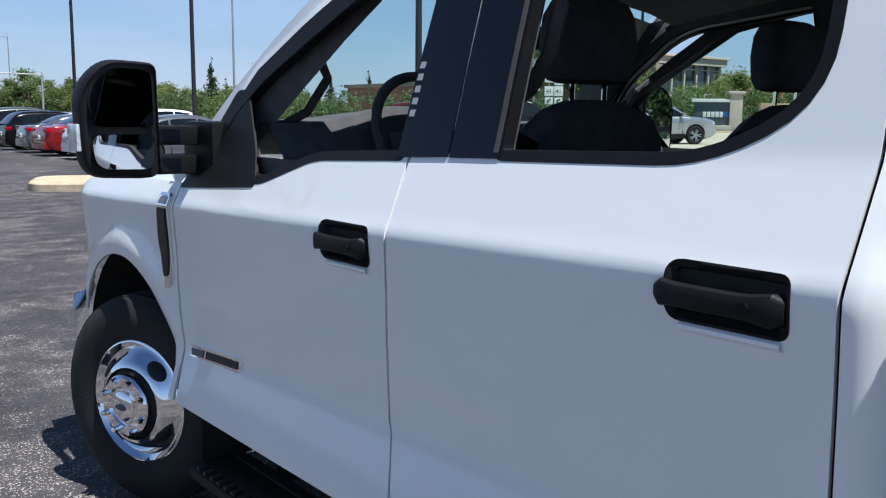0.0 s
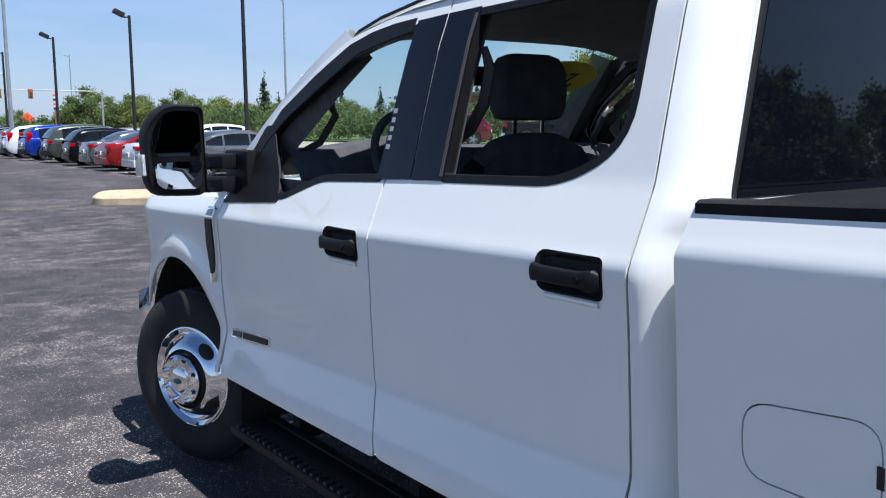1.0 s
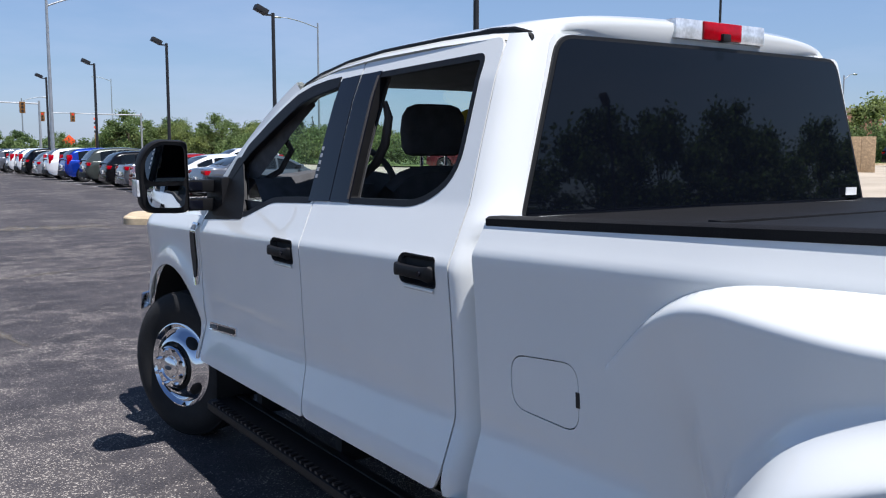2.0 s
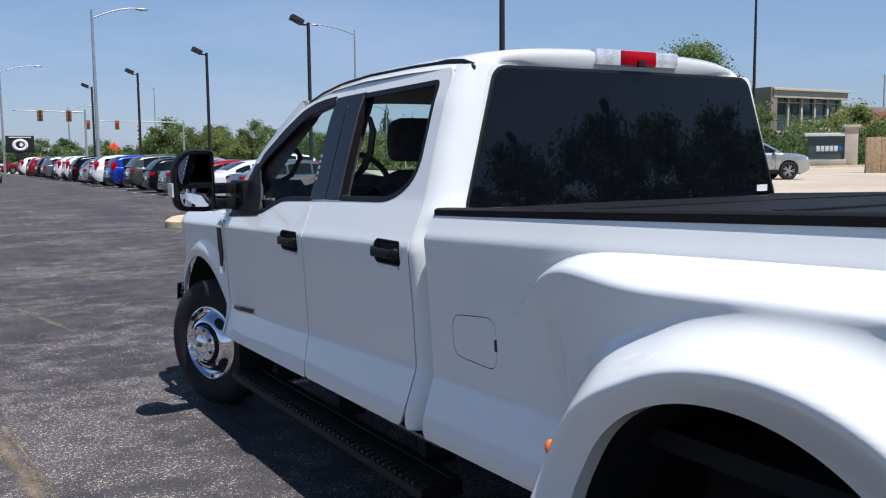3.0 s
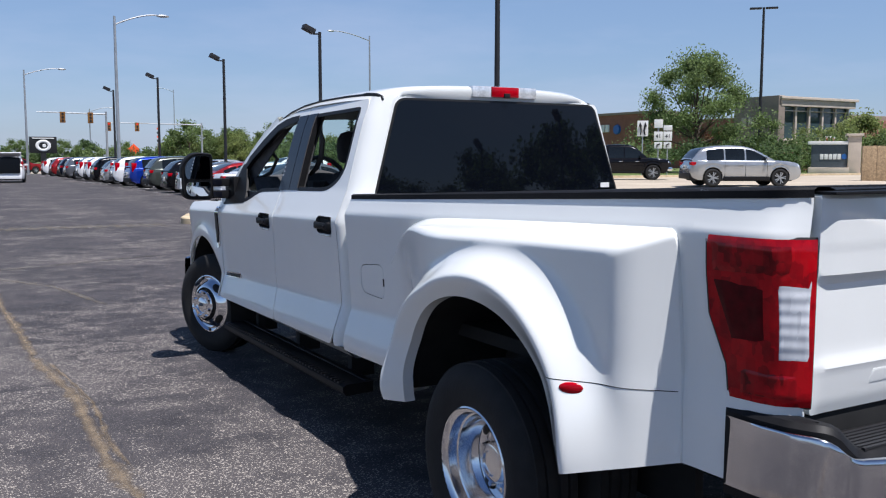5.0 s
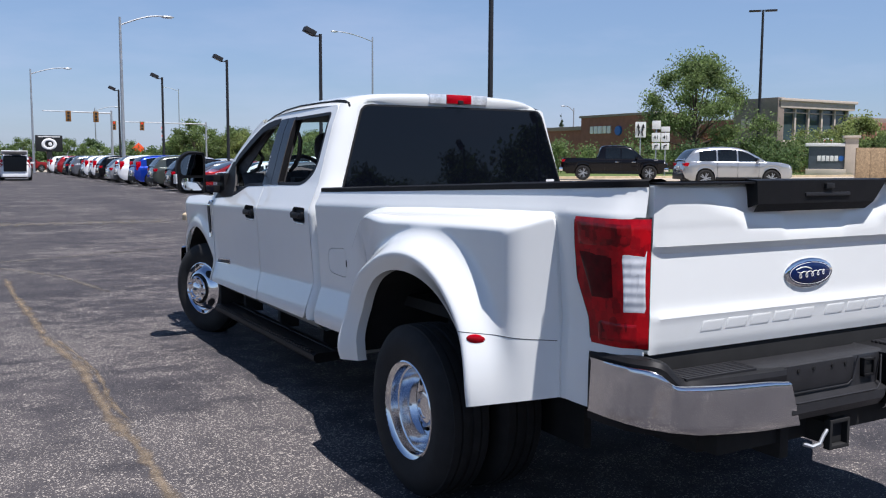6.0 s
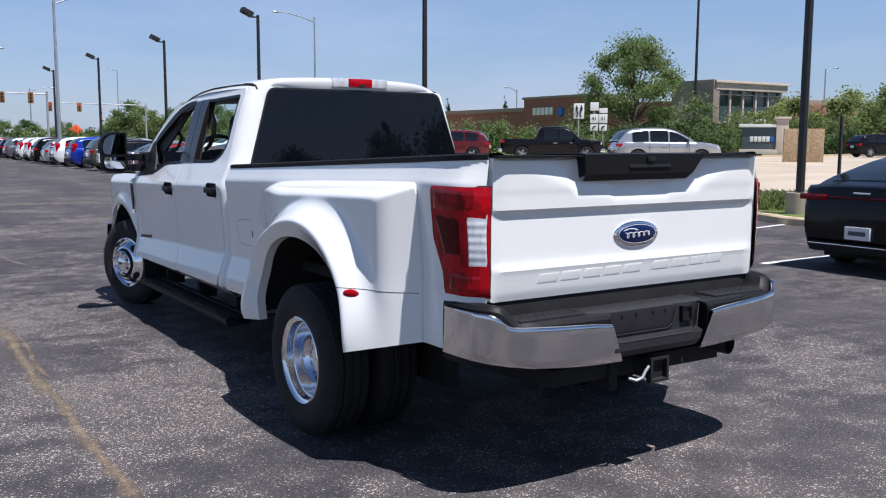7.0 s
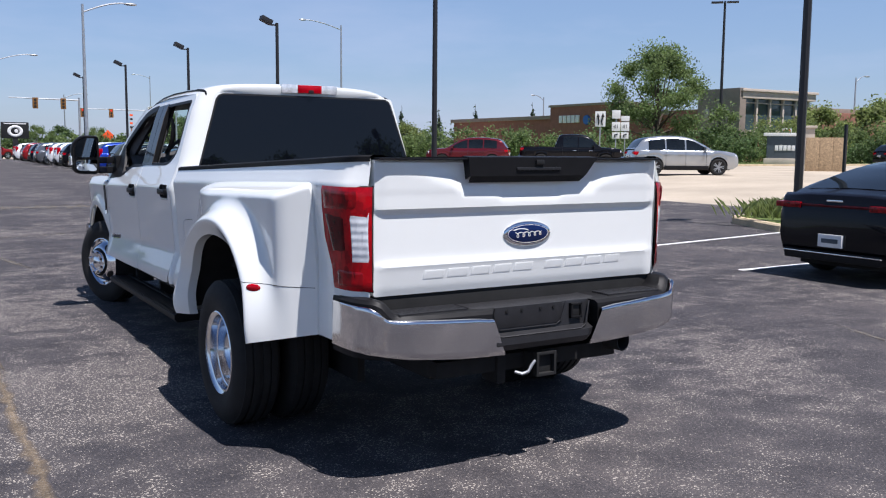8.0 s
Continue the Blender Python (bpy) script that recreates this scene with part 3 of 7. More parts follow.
def flank(y, z):
    """Half width of the body at a place along it and a height; the truck stands a little nose down."""
    zz = z + 0.028 * (y - 1.7)
    if y < 1.66:
        zz -= (0.043 + 0.005 * (1.63 - y)) * smooth(0.85, 1.2, z)
    w = float(np.interp(zz, _zs, _ws))
    if y < -0.4:
        w += (0.955 - w) * smooth(-0.4, -0.8, y) * smooth(0.98, 0.82, z)
    if y > 3.9:
        k = smooth(3.9, 4.15, y)
        rho = math.hypot(y - 4.47, z - 0.42)
        w += k * 0.036 * math.exp(-(((rho - 0.56) / 0.085) ** 2)) * smooth(0.45, 0.6, z + 0.1)
        w -= k * 1.2 * max(0, zz - 1.24) ** 2
        if y > 4.85:
            w -= 0.9 * (y - 4.85) ** 2
    return w


def cab_x(side, w):
    return CX + side * (w + CX)


def side_panel(name, outline, side, holes=(), out=0.0, step=0.015, depth=0.009, material=None, parent=None, label="", bed=False):
    def place(y, z):
        w = flank(y, z) + out
        return (side * w if bed else cab_x(side, w), y, z)

    def back(y, z):
        w = flank(y, z) + out - depth
        return (side * w if bed else cab_x(side, w), y, z)

    return part(name, skin(outline, place, holes, step, depth, back), material or WHITE, parent or truck, label, angle=28)


REAR_WINDOW = fillet([(2.53, 1.393, 0.02), (2.04, 1.405, 0.14), (1.865, 1.50, 0.10), (1.885, 1.872, 0.03), (2.545, 1.858, 0.02)])
FRONT_WINDOW = fillet([(2.845, 1.380, 0.01), (3.22, 1.365, 0.06), (3.48, 1.285, 0.08), (3.56, 1.29, 0.02), (3.72, 1.50, 0.03), (3.60, 1.585, 0.1), (3.16, 1.80, 0.12), (2.83, 1.845, 0.02)])
FAR_WINDOW = fillet([(2.845, 1.380, 0.01), (3.22, 1.365, 0.06), (3.48, 1.285, 0.08), (3.60, 1.29, 0.02), (3.80, 1.50, 0.03), (3.70, 1.62, 0.1), (3.40, 1.80, 0.12), (2.83, 1.848, 0.02)])
REAR_DOOR = fillet([(1.79, 0.60, 0.05), (1.783, 0.95, 0.0), (1.777, 1.25, 0.0), (1.770, 1.42, 0.0), (1.780, 1.60, 0.0), (1.80, 1.925, 0.05), (2.69, 1.912, 0.01), (2.675, 1.45, 0.0), (2.68, 1.392, 0.005), (2.815, 1.386, 0.02), (2.815, 1.20, 0.0), (2.838, 0.95, 0.0), (2.845, 0.76, 0.0), (2.812, 0.67, 0.02), (2.76, 0.535, 0.03), (1.83, 0.535, 0.05)])
FRONT_DOOR = fillet([(2.77, 0.53, 0.03), (2.820, 0.67, 0.02), (2.853, 0.76, 0.0), (2.846, 0.95, 0.0), (2.823, 1.20, 0.0), (2.823, 1.394, 0.02), (2.688, 1.40, 0.005), (2.683, 1.45, 0.0), (2.698, 1.912, 0.01), (2.98, 1.893, 0.1), (3.26, 1.845, 0.1), (3.68, 1.62, 0.05), (3.99, 1.26, 0.02), (4.02, 0.92, 0.0), (3.99, 0.70, 0.02), (3.97, 0.525, 0.03)])
FAR_DOOR = [(y + 0.14 * smooth(1.4, 1.6, z) * smooth(3.0, 3.3, y), z) for y, z in FRONT_DOOR]
FENDER = fillet([(4.00, 0.525, 0.02), (4.0, 0.70, 0.02), (4.03, 0.92, 0.0), (4.00, 1.25, 0.01), (4.5, 1.245, 0.1), (4.95, 1.215, 0.12), (5.12, 1.10, 0.08), (5.14, 0.80, 0.05), (5.02, 0.68, 0.03)] + [(4.47 + 0.53 * math.cos(a) * (1.02 if math.cos(a) > 0 else 0.9), 0.42 + 0.54 * math.sin(a), 0) for a in [radians(28 + i * 8) for i in range(0, 17)]] + [(4.045, 0.525, 0.0)])


def pocket(y0, y1, z):
    return fillet([(y0, z - 0.050, 0.022), (y1, z - 0.050, 0.03), (y1, z + 0.048, 0.03), (y0, z + 0.048, 0.022)])


def handle(side, y0, y1, z, parent):
    """Black pull handle across a scooped pocket with a bright lower lip."""
    def at(y, zz, out):
        return (cab_x(side, flank(y, zz) + out), y, zz)

    def scoop(y, zz):
        d = min(y - y0, y1 - y, zz - z + 0.050, z + 0.048 - zz)
        return at(y, zz, 0.0015 - 0.042 * smooth(0.004, 0.034, d))
    o = pocket(y0, y1, z)
    body = part("handle_pocket", skin(o, scoop, step=0.009, depth=0.02, inward=lambda y, zz: at(y, zz, -0.06)), PLASTIC, parent, "black plastic handle pocket")
    rows = []
    for i in range(15):
        t = i / 14
        y = y0 + 0.006 + (y1 + 0.016 - y0 - 0.006) * t
        hgt = 0.019 + 0.008 * smooth(0.30, 0.0, t) + 0.004 * smooth(0.8, 1.0, t) - 0.010 * (t in (0.0, 1.0))
        bulge = 0.012 * math.sin(math.pi * (0.12 + 0.76 * t)) - 0.010 * (t in (0.0, 1.0))
        zc = z - 0.006
        x = flank(y, zc)
        ring = []
        for k in range(14):
            a = 2 * math.pi * k / 14
            c, q = math.cos(a), math.sin(a)
            ring.append((cab_x(side, x + bulge + 0.012 * math.copysign(abs(c) ** 0.6, c)), y, zc + hgt * math.copysign(abs(q) ** 0.6, q)))
        rows.append(ring)
    part("handle", loft(rows, closed=True, cap=True), PLASTIC, body, "textured black pull handle")
    lock = cyl((cab_x(side, flank(y0, z) + 0.015), y0 + 0.06, z - 0.006), (cab_x(side, flank(y0, z) + 0.025), y0 + 0.06, z - 0.006), 0.009, n=12)
    part("lock_cap", lock, GLOSSBLACK, body)
    lip = []
    for y in np.linspace(y0 + 0.012, y1 - 0.03, 8):
        lip.append([at(y, z - 0.0505, 0.0005), at(y, z - 0.054, 0.006), at(y, z - 0.060, 0.0075), at(y, z - 0.066, 0.0005)])
    part("pocket_lip", loft(lip), WHITE, body)


def trim_ring(side, outline, wide, parent, material, out=0.0012, name="window_seal"):
    return side_panel(name, inset(outline, -0.010), side, [inset(outline, wide)], out=out, step=0.05, depth=0.03, material=material, parent=parent)


for side in (-1, 1):
    fender = side_panel("front_fender", FENDER, side)
    front_o, front_w = (FRONT_DOOR, FRONT_WINDOW) if side < 0 else (FAR_DOOR, FAR_WINDOW)
    front_pull, rear_pull = (2.885, 3.10, 1.172), (1.845, 2.06, 1.207)
    door = side_panel("front_door", front_o, side, [front_w, pocket(*front_pull)])
    trim_ring(side, front_w, 0.014, door, PLASTIC)
    handle(side, *front_pull, door)
    rdoor = side_panel("rear_door", REAR_DOOR, side, [REAR_WINDOW, pocket(*rear_pull)])
    trim_ring(side, REAR_WINDOW, 0.012, rdoor, PLASTIC)
    handle(side, *rear_pull, rdoor)
    # glossy black pillar covers between the windows
    cover = side_panel("pillar_cover", [(2.682, 1.385), (2.862, 1.378), (2.848, 1.862), (2.697, 1.868)], side, out=0.004, material=GLOSSBLACK, parent=door, label="gloss black pillar cover")
    for k in range(5):
        side_panel("pillar_mark", [(2.832, 1.470 + k * 0.027), (2.850, 1.470 + k * 0.027), (2.849, 1.485 + k * 0.027), (2.831, 1.485 + k * 0.027)], side, out=0.0055, depth=0.002, material=SIGNGREY2, parent=cover)
    side_panel("pillar_cover", [(2.52, 1.388), (2.676, 1.384), (2.688, 1.868), (2.535, 1.872)], side, out=0.0035, material=GLOSSBLACK, parent=rdoor, label="black window frame cover")
    side_panel("run_channel", [(2.525, 1.40), (2.538, 1.40), (2.553, 1.855), (2.540, 1.855)], side, out=0.0055, material=TRIMGREY, parent=rdoor, label="grey rubber window channel")
    # black frame that carries the mirror mount up the windshield pillar
    side_panel("frame_cover", [(3.80, 1.40), (3.72, 1.485), (3.60, 1.572), (3.40, 1.672), (3.16, 1.786), (2.98, 1.816), (2.865, 1.832), (2.865, 1.872), (2.99, 1.866), (3.12, 1.850), (3.25, 1.818), (3.46, 1.714), (3.66, 1.602), (3.82, 1.43), (3.95, 1.285), (3.86, 1.30)], side, out=0.0034, step=0.03, depth=0.006, material=PLASTIC, parent=door, label="black window frame cover")
    # mirror sail
    side_panel("sail_panel", fillet([(4.0, 1.235, 0.02), (3.49, 1.268, 0.03), (3.55, 1.36, 0.02), (3.69, 1.545, 0.02), (3.76, 1.545, 0.02)]), side, out=0.002, depth=0.004, material=PLASTIC, parent=door, label="black plastic mirror mount")
    # fender vent
    vent = side_panel("fender_vent", fillet([(4.03, 1.215, 0.02), (4.115, 1.215, 0.01), (4.14, 1.05, 0.02), (4.08, 0.89, 0.01), (4.055, 0.90, 0.01)]), side, out=0.010, material=CHROME, parent=fender, label="chrome fender vent with black mesh")
    side_panel("vent_insert", fillet([(4.045, 1.165, 0.01), (4.105, 1.165, 0.01), (4.125, 1.05, 0.02), (4.085, 0.93, 0.01), (4.066, 0.94, 0.01)]), side, out=0.014, material=SIGNBLACK, parent=vent)
    side_panel("vent_tab", [(4.055, 1.18), (4.10, 1.18), (4.10, 1.205), (4.055, 1.205)], side, out=0.016, material=SIGNWHITE, parent=vent)
    # engine badge: plain bars
    badge = side_panel("door_badge", fillet([(3.60, 0.705, 0.01), (3.60, 0.745, 0.01), (3.95, 0.722, 0.01), (3.95, 0.685, 0.01)]), side, out=0.006, depth=0.006, material=CHROME, parent=door, label="chrome engine badge")
    side_panel("badge_bar", [(3.62, 0.712), (3.62, 0.735), (3.84, 0.721), (3.84, 0.698)], side, out=0.009, depth=0.004, material=SIGNBLACK, parent=badge)
    side_panel("badge_bar", [(3.86, 0.697), (3.86, 0.719), (3.94, 0.713), (3.94, 0.692)], side, out=0.009, depth=0.004, material=SIGNGREY, parent=badge)
    side_panel("gap_backing", [(1.765, 0.56), (4.06, 0.56), (4.02, 1.20), (3.5, 1.22), (2.9, 1.30), (1.79, 1.30)], side, out=-0.014, step=0.08, depth=0.004, material=DARK)
    for o, w in ((REAR_DOOR, REAR_WINDOW), (front_o, front_w)):
        side_panel("inner_frame", inset(o, 0.012), side, [inset(w, -0.004)], out=-0.045, step=0.06, depth=0.004, material=FABRIC)
    # cab corner behind the rear door, turning into the back wall
    rows = []
    for i in range(47):
        z = 0.535 + (1.93 - 0.535) * i / 46
        ys = float(np.interp(z, [0.5, 0.95, 1.25, 1.42, 1.60, 1.93], [1.782, 1.776, 1.770, 1.763, 1.773, 1.793]))
        yb = float(np.interp(z, [0.5, 1.38, 1.93], [1.668, 1.660, 1.700]))
        xg = float(np.interp(z, [0.5, 1.2, 1.38, 1.93], [0.80, 0.80, 0.785, 0.62]))
        w0 = flank(ys, z)
        wide = smooth(1.25, 1.45, z)
        pts = [(w0, ys)]
        a, b = Vector((w0, ys)), Vector((xg, yb))
        ca = Vector((w0, yb + (0.055 if wide < 0.5 else 0.0)))
        mid = ca.lerp(Vector((w0 - 0.02, yb + 0.012)), wide)
        for t in [j / 9 for j in range(1, 10)]:
            q = a * (1 - t) ** 2 + mid * 2 * t * (1 - t) + b * t * t
            pts.append((q.x, q.y))
        rows.append([(cab_x(side, w), y, z) for w, y in pts])
    part("cab_corner", loft(rows), WHITE, truck, angle=60)
    # rocker under the doors
    part("rocker", loft([[(cab_x(side, flank(y, 0.53) - 0.004), y, 0.54), (cab_x(side, 0.925), y, 0.485), (cab_x(side, 0.90), y, 0.47), (cab_x(side, 0.84), y, 0.475)] for y in np.linspace(1.68, 4.0, 12)]), WHITE, truck)
    # outer A pillar
    rows = []
    for t in [i / 12 for i in range(13)]:
        y = 3.28 + (4.06 - 3.28) * t + (0.10 * (1 - t) if side > 0 else 0.0)
        z = 1.855 - 0.60 * t - 0.045 * math.sin(math.pi * t) * -1
        w = flank(y, z) if y < 3.9 else flank(3.9, z)
        rows.append([(cab_x(side, w - 0.004), y - 0.02, z - 0.02), (cab_x(side, w - 0.004), y + 0.03, z + 0.02), (cab_x(side, w - 0.05), y + 0.075, z + 0.03), (cab_x(side, w - 0.075), y + 0.06, z + 0.01)])
    part("windshield_pillar", loft(rows), WHITE, truck)

# roof
ROOF = ((1.70, 1.995), (1.74, 2.012), (1.9, 2.022), (2.2, 2.026), (2.6, 2.022), (2.9, 2.005), (3.15, 1.972), (3.32, 1.935), (3.38, 1.91))


def roof_at(y, zt, u):
    dy = 0.05 * (1 - u * u) if y > 3.1 else (0.062 * abs(u) ** 6 - 0.022 * (1 - u * u)) * max(0.0, min(1.0, (1.95 - y) / 0.2))
    return (CX + u * (0.745 + CX), y + dy, zt - 0.070 * abs(u) ** 8 - 0.03 * u * u)


rows = []
us = [-1 + i / 20 for i in range(41)]
top = [roof_at(*ROOF[0], u) for u in us]
rows.append([(x, y + 0.012, min(z - 0.04, 1.925)) for x, y, z in top])
rows.append([(x, y - 0.004, z - 0.022) for x, y, z in top])
for y, zt in ROOF:
    rows.append([roof_at(y, zt, u) for u in us])
part("roof", loft(rows), WHITE, truck, angle=50)
for side in (-1, 1):
    pts = []
    for y in np.linspace(1.70, 3.3, 22):
        zt = float(np.interp(y, [a for a, b in ROOF], [b for a, b in ROOF]))
        x, yy, z = roof_at(float(y), zt, side * 0.945)
        pts.append((x, yy, z + 0.002))
    pts.append((pts[-1][0], 3.42, pts[-1][2] - 0.06))
    x, y, z = pts[0]
    pts[0:0] = [(x - side * 0.004, y - 0.010, z - 0.030), (x, y - 0.006, z - 0.008)]
    part("roof_molding", tube(pts, [0.012] * 6 + [0.008] * (len(pts) - 6), 8), PLASTIC, truck, "black roof drip molding")

# windshield, cowl, hood, front end
rows = []
for t in [i / 8 for i in range(9)]:
    y, z = 3.37 + 0.80 * t, 1.905 - 0.63 * t
    rows.append([(CX + u * (0.66 + 0.14 * t), y + 0.10 * (1 - u * u), z + 0.0) for u in [-1 + k / 6 for k in range(13)]])
ws = part("windshield", loft(rows), GLASS, truck, "clear green-tinted windshield")
ws.visible_shadow = False
rows = []
for t in [i / 10 for i in range(11)]:
    y = 4.12 + 1.08 * t
    zc = 1.30 - 0.02 * t - 0.10 * t ** 4
    rows.append([(CX + u * (0.955 - 0.05 * t ** 3), y + 0.06 * (1 - u * u), zc - 0.075 * abs(u) ** 3 - 0.012 * (abs(abs(u) - 0.5) < 0.06)) for u in [-1 + k / 10 for k in range(21)]])
part("hood", loft(rows), WHITE, truck, angle=50)
grille = part("grille", box(-0.72, 0.80, 5.10, 5.26, 0.78, 1.16, 0.03), CHROME, truck, "chrome front grille")
for z in (0.86, 0.97, 1.08):
    part("grille_bar", box(-0.66, 0.74, 5.24, 5.275, z - 0.03, z + 0.03, 0.008), SIGNBLACK, grille)
for side in (-1, 1):
    part("headlight", box(CX + side * 0.77 - 0.12, CX + side * 0.77 + 0.12, 5.02, 5.20, 0.80, 1.12, 0.03), CLEARLENS, truck, "clear headlight")
rows = []
for u in [-1 + k / 12 for k in range(25)]:
    x, y = CX + u * 1.03, 5.38 - 0.30 * u ** 4 - 0.02 * u * u
    rows.append([(x, y - 0.07, 0.50), (x, y, 0.53), (x, y + 0.012, 0.62), (x, y, 0.715), (x, y - 0.05, 0.735)])
part("front_bumper", loft(rows), CHROME, truck, "chrome front bumper")

# back wall of the cab with the privacy window
wall = fillet([(-0.80, 1.05, 0), (0.95, 1.05, 0), (0.955, 1.38, 0), (0.80, 1.93, 0.03), (-0.65, 1.93, 0.03), (-0.80, 1.38, 0)])
pane = fillet([(-0.785, 1.372, 0.03), (0.945, 1.372, 0.03), (0.765, 1.915, 0.05), (-0.625, 1.915, 0.05)])


def back_y(z):
    return float(np.interp(z, [0.5, 1.38, 1.93], [1.668, 1.662, 1.702]))


part("cab_back", skin(wall, lambda x, z: (x, back_y(z), z), [inset(pane, 0.01)], 0.08, 0.03, lambda x, z: (x, back_y(z) + 0.03, z)), WHITE, truck)
rw = part("rear_window", skin(pane, lambda x, z: (x, back_y(z) - 0.006 - 0.02 * (1 - ((x - 0.08) / 0.9) ** 2), z), (), 0.08, 0.01, lambda x, z: (x, back_y(z) + 0.01, z)), TINT, truck, "dark tinted rear window")
part("window_seal", skin(inset(pane, -0.012), lambda x, z: (x, back_y(z) - 0.004 - 0.02 * (1 - ((x - 0.08) / 0.9) ** 2), z), [inset(pane, 0.012)], 0.08, 0.01, lambda x, z: (x, back_y(z) + 0.01, z)), SIGNBLACK, rw)
sticker = part("window_sticker", box(0.80, 0.87, 1.636, 1.639, 1.405, 1.435), SIGNWHITE, rw)
# third brake light
brake = part("brake_light", box(-0.15, 0.31, 1.668, 1.72, 1.945, 2.012, 0.012), CLEARLENS, truck, "high brake light with clear ends")
part("red_lens", box(-0.02, 0.175, 1.660, 1.70, 1.948, 2.009, 0.008), REDLENS, brake, "red lens")
part("camera_pod", box(0.065, 0.105, 1.648, 1.68, 1.945, 1.972, 0.006), SIGNBLACK, brake)


# ---- bed ----
def rail_z(y):
    return 1.38 + (1.63 - y) * 0.040


fuel = fillet([(1.50, 0.875, 0.06), (1.225, 0.865, 0.06), (1.225, 1.05, 0.06), (1.50, 1.025, 0.06)])
for side in (-1, 1):
    arch = [(0.70, 0.56), (0.71, 0.85), (0.66, 1.10), (0.45, 1.23), (0.0, 1.27), (-0.45, 1.22), (-0.66, 1.0), (-0.70, 0.63)]
    outline = [(-0.90, 0.64)] + arch[::-1] + [(0.74, 0.545), (1.64, 0.535), (1.652, 0.82), (1.652, 1.28), (1.635, rail_z(1.63)), (-0.90, rail_z(-0.9))]
    bed = side_panel("bed_side", outline, side, [fuel] if side < 0 else [], bed=True, depth=0.03)
    if side < 0:
        lid = side_panel("fuel_door", inset(fuel, 0.0035), side, bed=True, out=-0.001, depth=0.01, parent=bed)
        side_panel("latch_notch", [(1.235, 0.935), (1.222, 0.935), (1.222, 0.975), (1.235, 0.975)], side, bed=True, out=0.002, depth=0.01, material=SIGNBLACK, parent=lid)
    # rear corner
    plan = [(0.9548, -0.8935), (0.955, -0.932), (0.955, -0.95), (0.955, -1.0), (0.951, -1.08), (0.944, -1.14), (0.928, -1.185), (0.90, -1.210), (0.866, -1.232), (0.862, -1.20)]
    rows = []
    for z in [0.64, 0.72, 0.80, 0.88, 0.95, 1.0, 1.1, 1.15, 1.2, 1.25, 1.30, 1.345, 1.365, 1.375, 1.380, 1.385, 1.39, 1.40, 1.43, 1.46, rail_z(-1.1) + 0.002]:
        d = (flank(-0.9, min(z, 1.46)) - 0.955) * smooth(0.78, 0.95, z)
        rows.append([(side * (w + d * (1, 1, 1, 1, 1, 1, 0.9, 0.6, 0.3, 0.3)[k]), y, z) for k, (w, y) in enumerate(plan)])
    part("bed_corner", loft(rows), WHITE, truck, angle=50)
    # tail light over the corner
    rows = []
    for i in range(25):
        z = 0.893 + (1.364 - 0.893) * i / 24
        y0 = float(np.interp(z, [0.89, 0.99, 1.13, 1.25, 1.38], [-1.042, -1.034, -0.972, -0.965, -0.968]))
        d = flank(-0.9, z) - 0.955
        full = [(0.957 + d, y0), (0.956 + d, y0 - 0.012), (0.953 + d, min(-1.08, y0 - 0.03)), (0.946 + d, -1.14), (0.931 + d, -1.185), (0.903 + 0.7 * d, -1.213), (0.872 + 0.5 * d, -1.238), (0.858, -1.246)]
        bul = 0.010 * math.sin(math.pi * i / 24) ** 0.3
        rows.append([(side * (w + bul), y - bul * (k > 3), z) for k, (w, y) in enumerate(full)])
    seal = []
    for r in rows:
        z = r[0][2]
        z += 0.006 * (z - 1.13) / 0.235
        seal.append([(r[0][0] - side * 0.012, r[0][1] + 0.016, z)] + [(side * (abs(x) - 0.007), y + (0.012 if k < 2 else 0.004), z) for k, (x, y, _) in enumerate(r)])
    light = part("tail_light", loft(rows), TAILRED, truck, "red tail light with clear reverse lens", angle=50)
    part("light_seal", loft(seal), SIGNBLACK, light, angle=50)
    for nm, z0, z1, y0, y1, material in (("reverse_lens", 1.012, 1.250, -1.185, -1.243, REVERSE), ("dark_lens", 1.06, 1.235, -0.992, -1.165, DARKRED), ("upper_lens", 1.262, 1.345, -0.990, -1.212, TAILDEEP), ("lower_lens", 0.915, 0.985, -1.085, -1.222, TAILDEEP)):
        rows = []
        for i in range(9):
            z = z0 + (z1 - z0) * i / 8
            r = []
            for t in [k / 12 for k in range(13)]:
                slant = 0.06 * (1 - i / 8) * (1 - t) if nm == "dark_lens" else 0.0
                y = y0 - slant + (y1 - y0) * t
                w = float(np.interp(-y, [0.93, 1.0, 1.08, 1.14, 1.185, 1.213, 1.238, 1.25], [0.957, 0.957, 0.953, 0.946, 0.931, 0.903, 0.872, 0.860]))
                w += (flank(-0.9, z) - 0.955) * float(np.interp(-y, [1.185, 1.25], [1.0, 0.3]))
                edge = 0.0 if 0 < i < 8 and 0 < t < 1 else -0.003
                r.append((side * (w + 0.0115 + edge), y - 0.010 * (y < -1.17) - edge, z))
            rows.append(r)
        part(nm, loft(rows), material, light, angle=60)

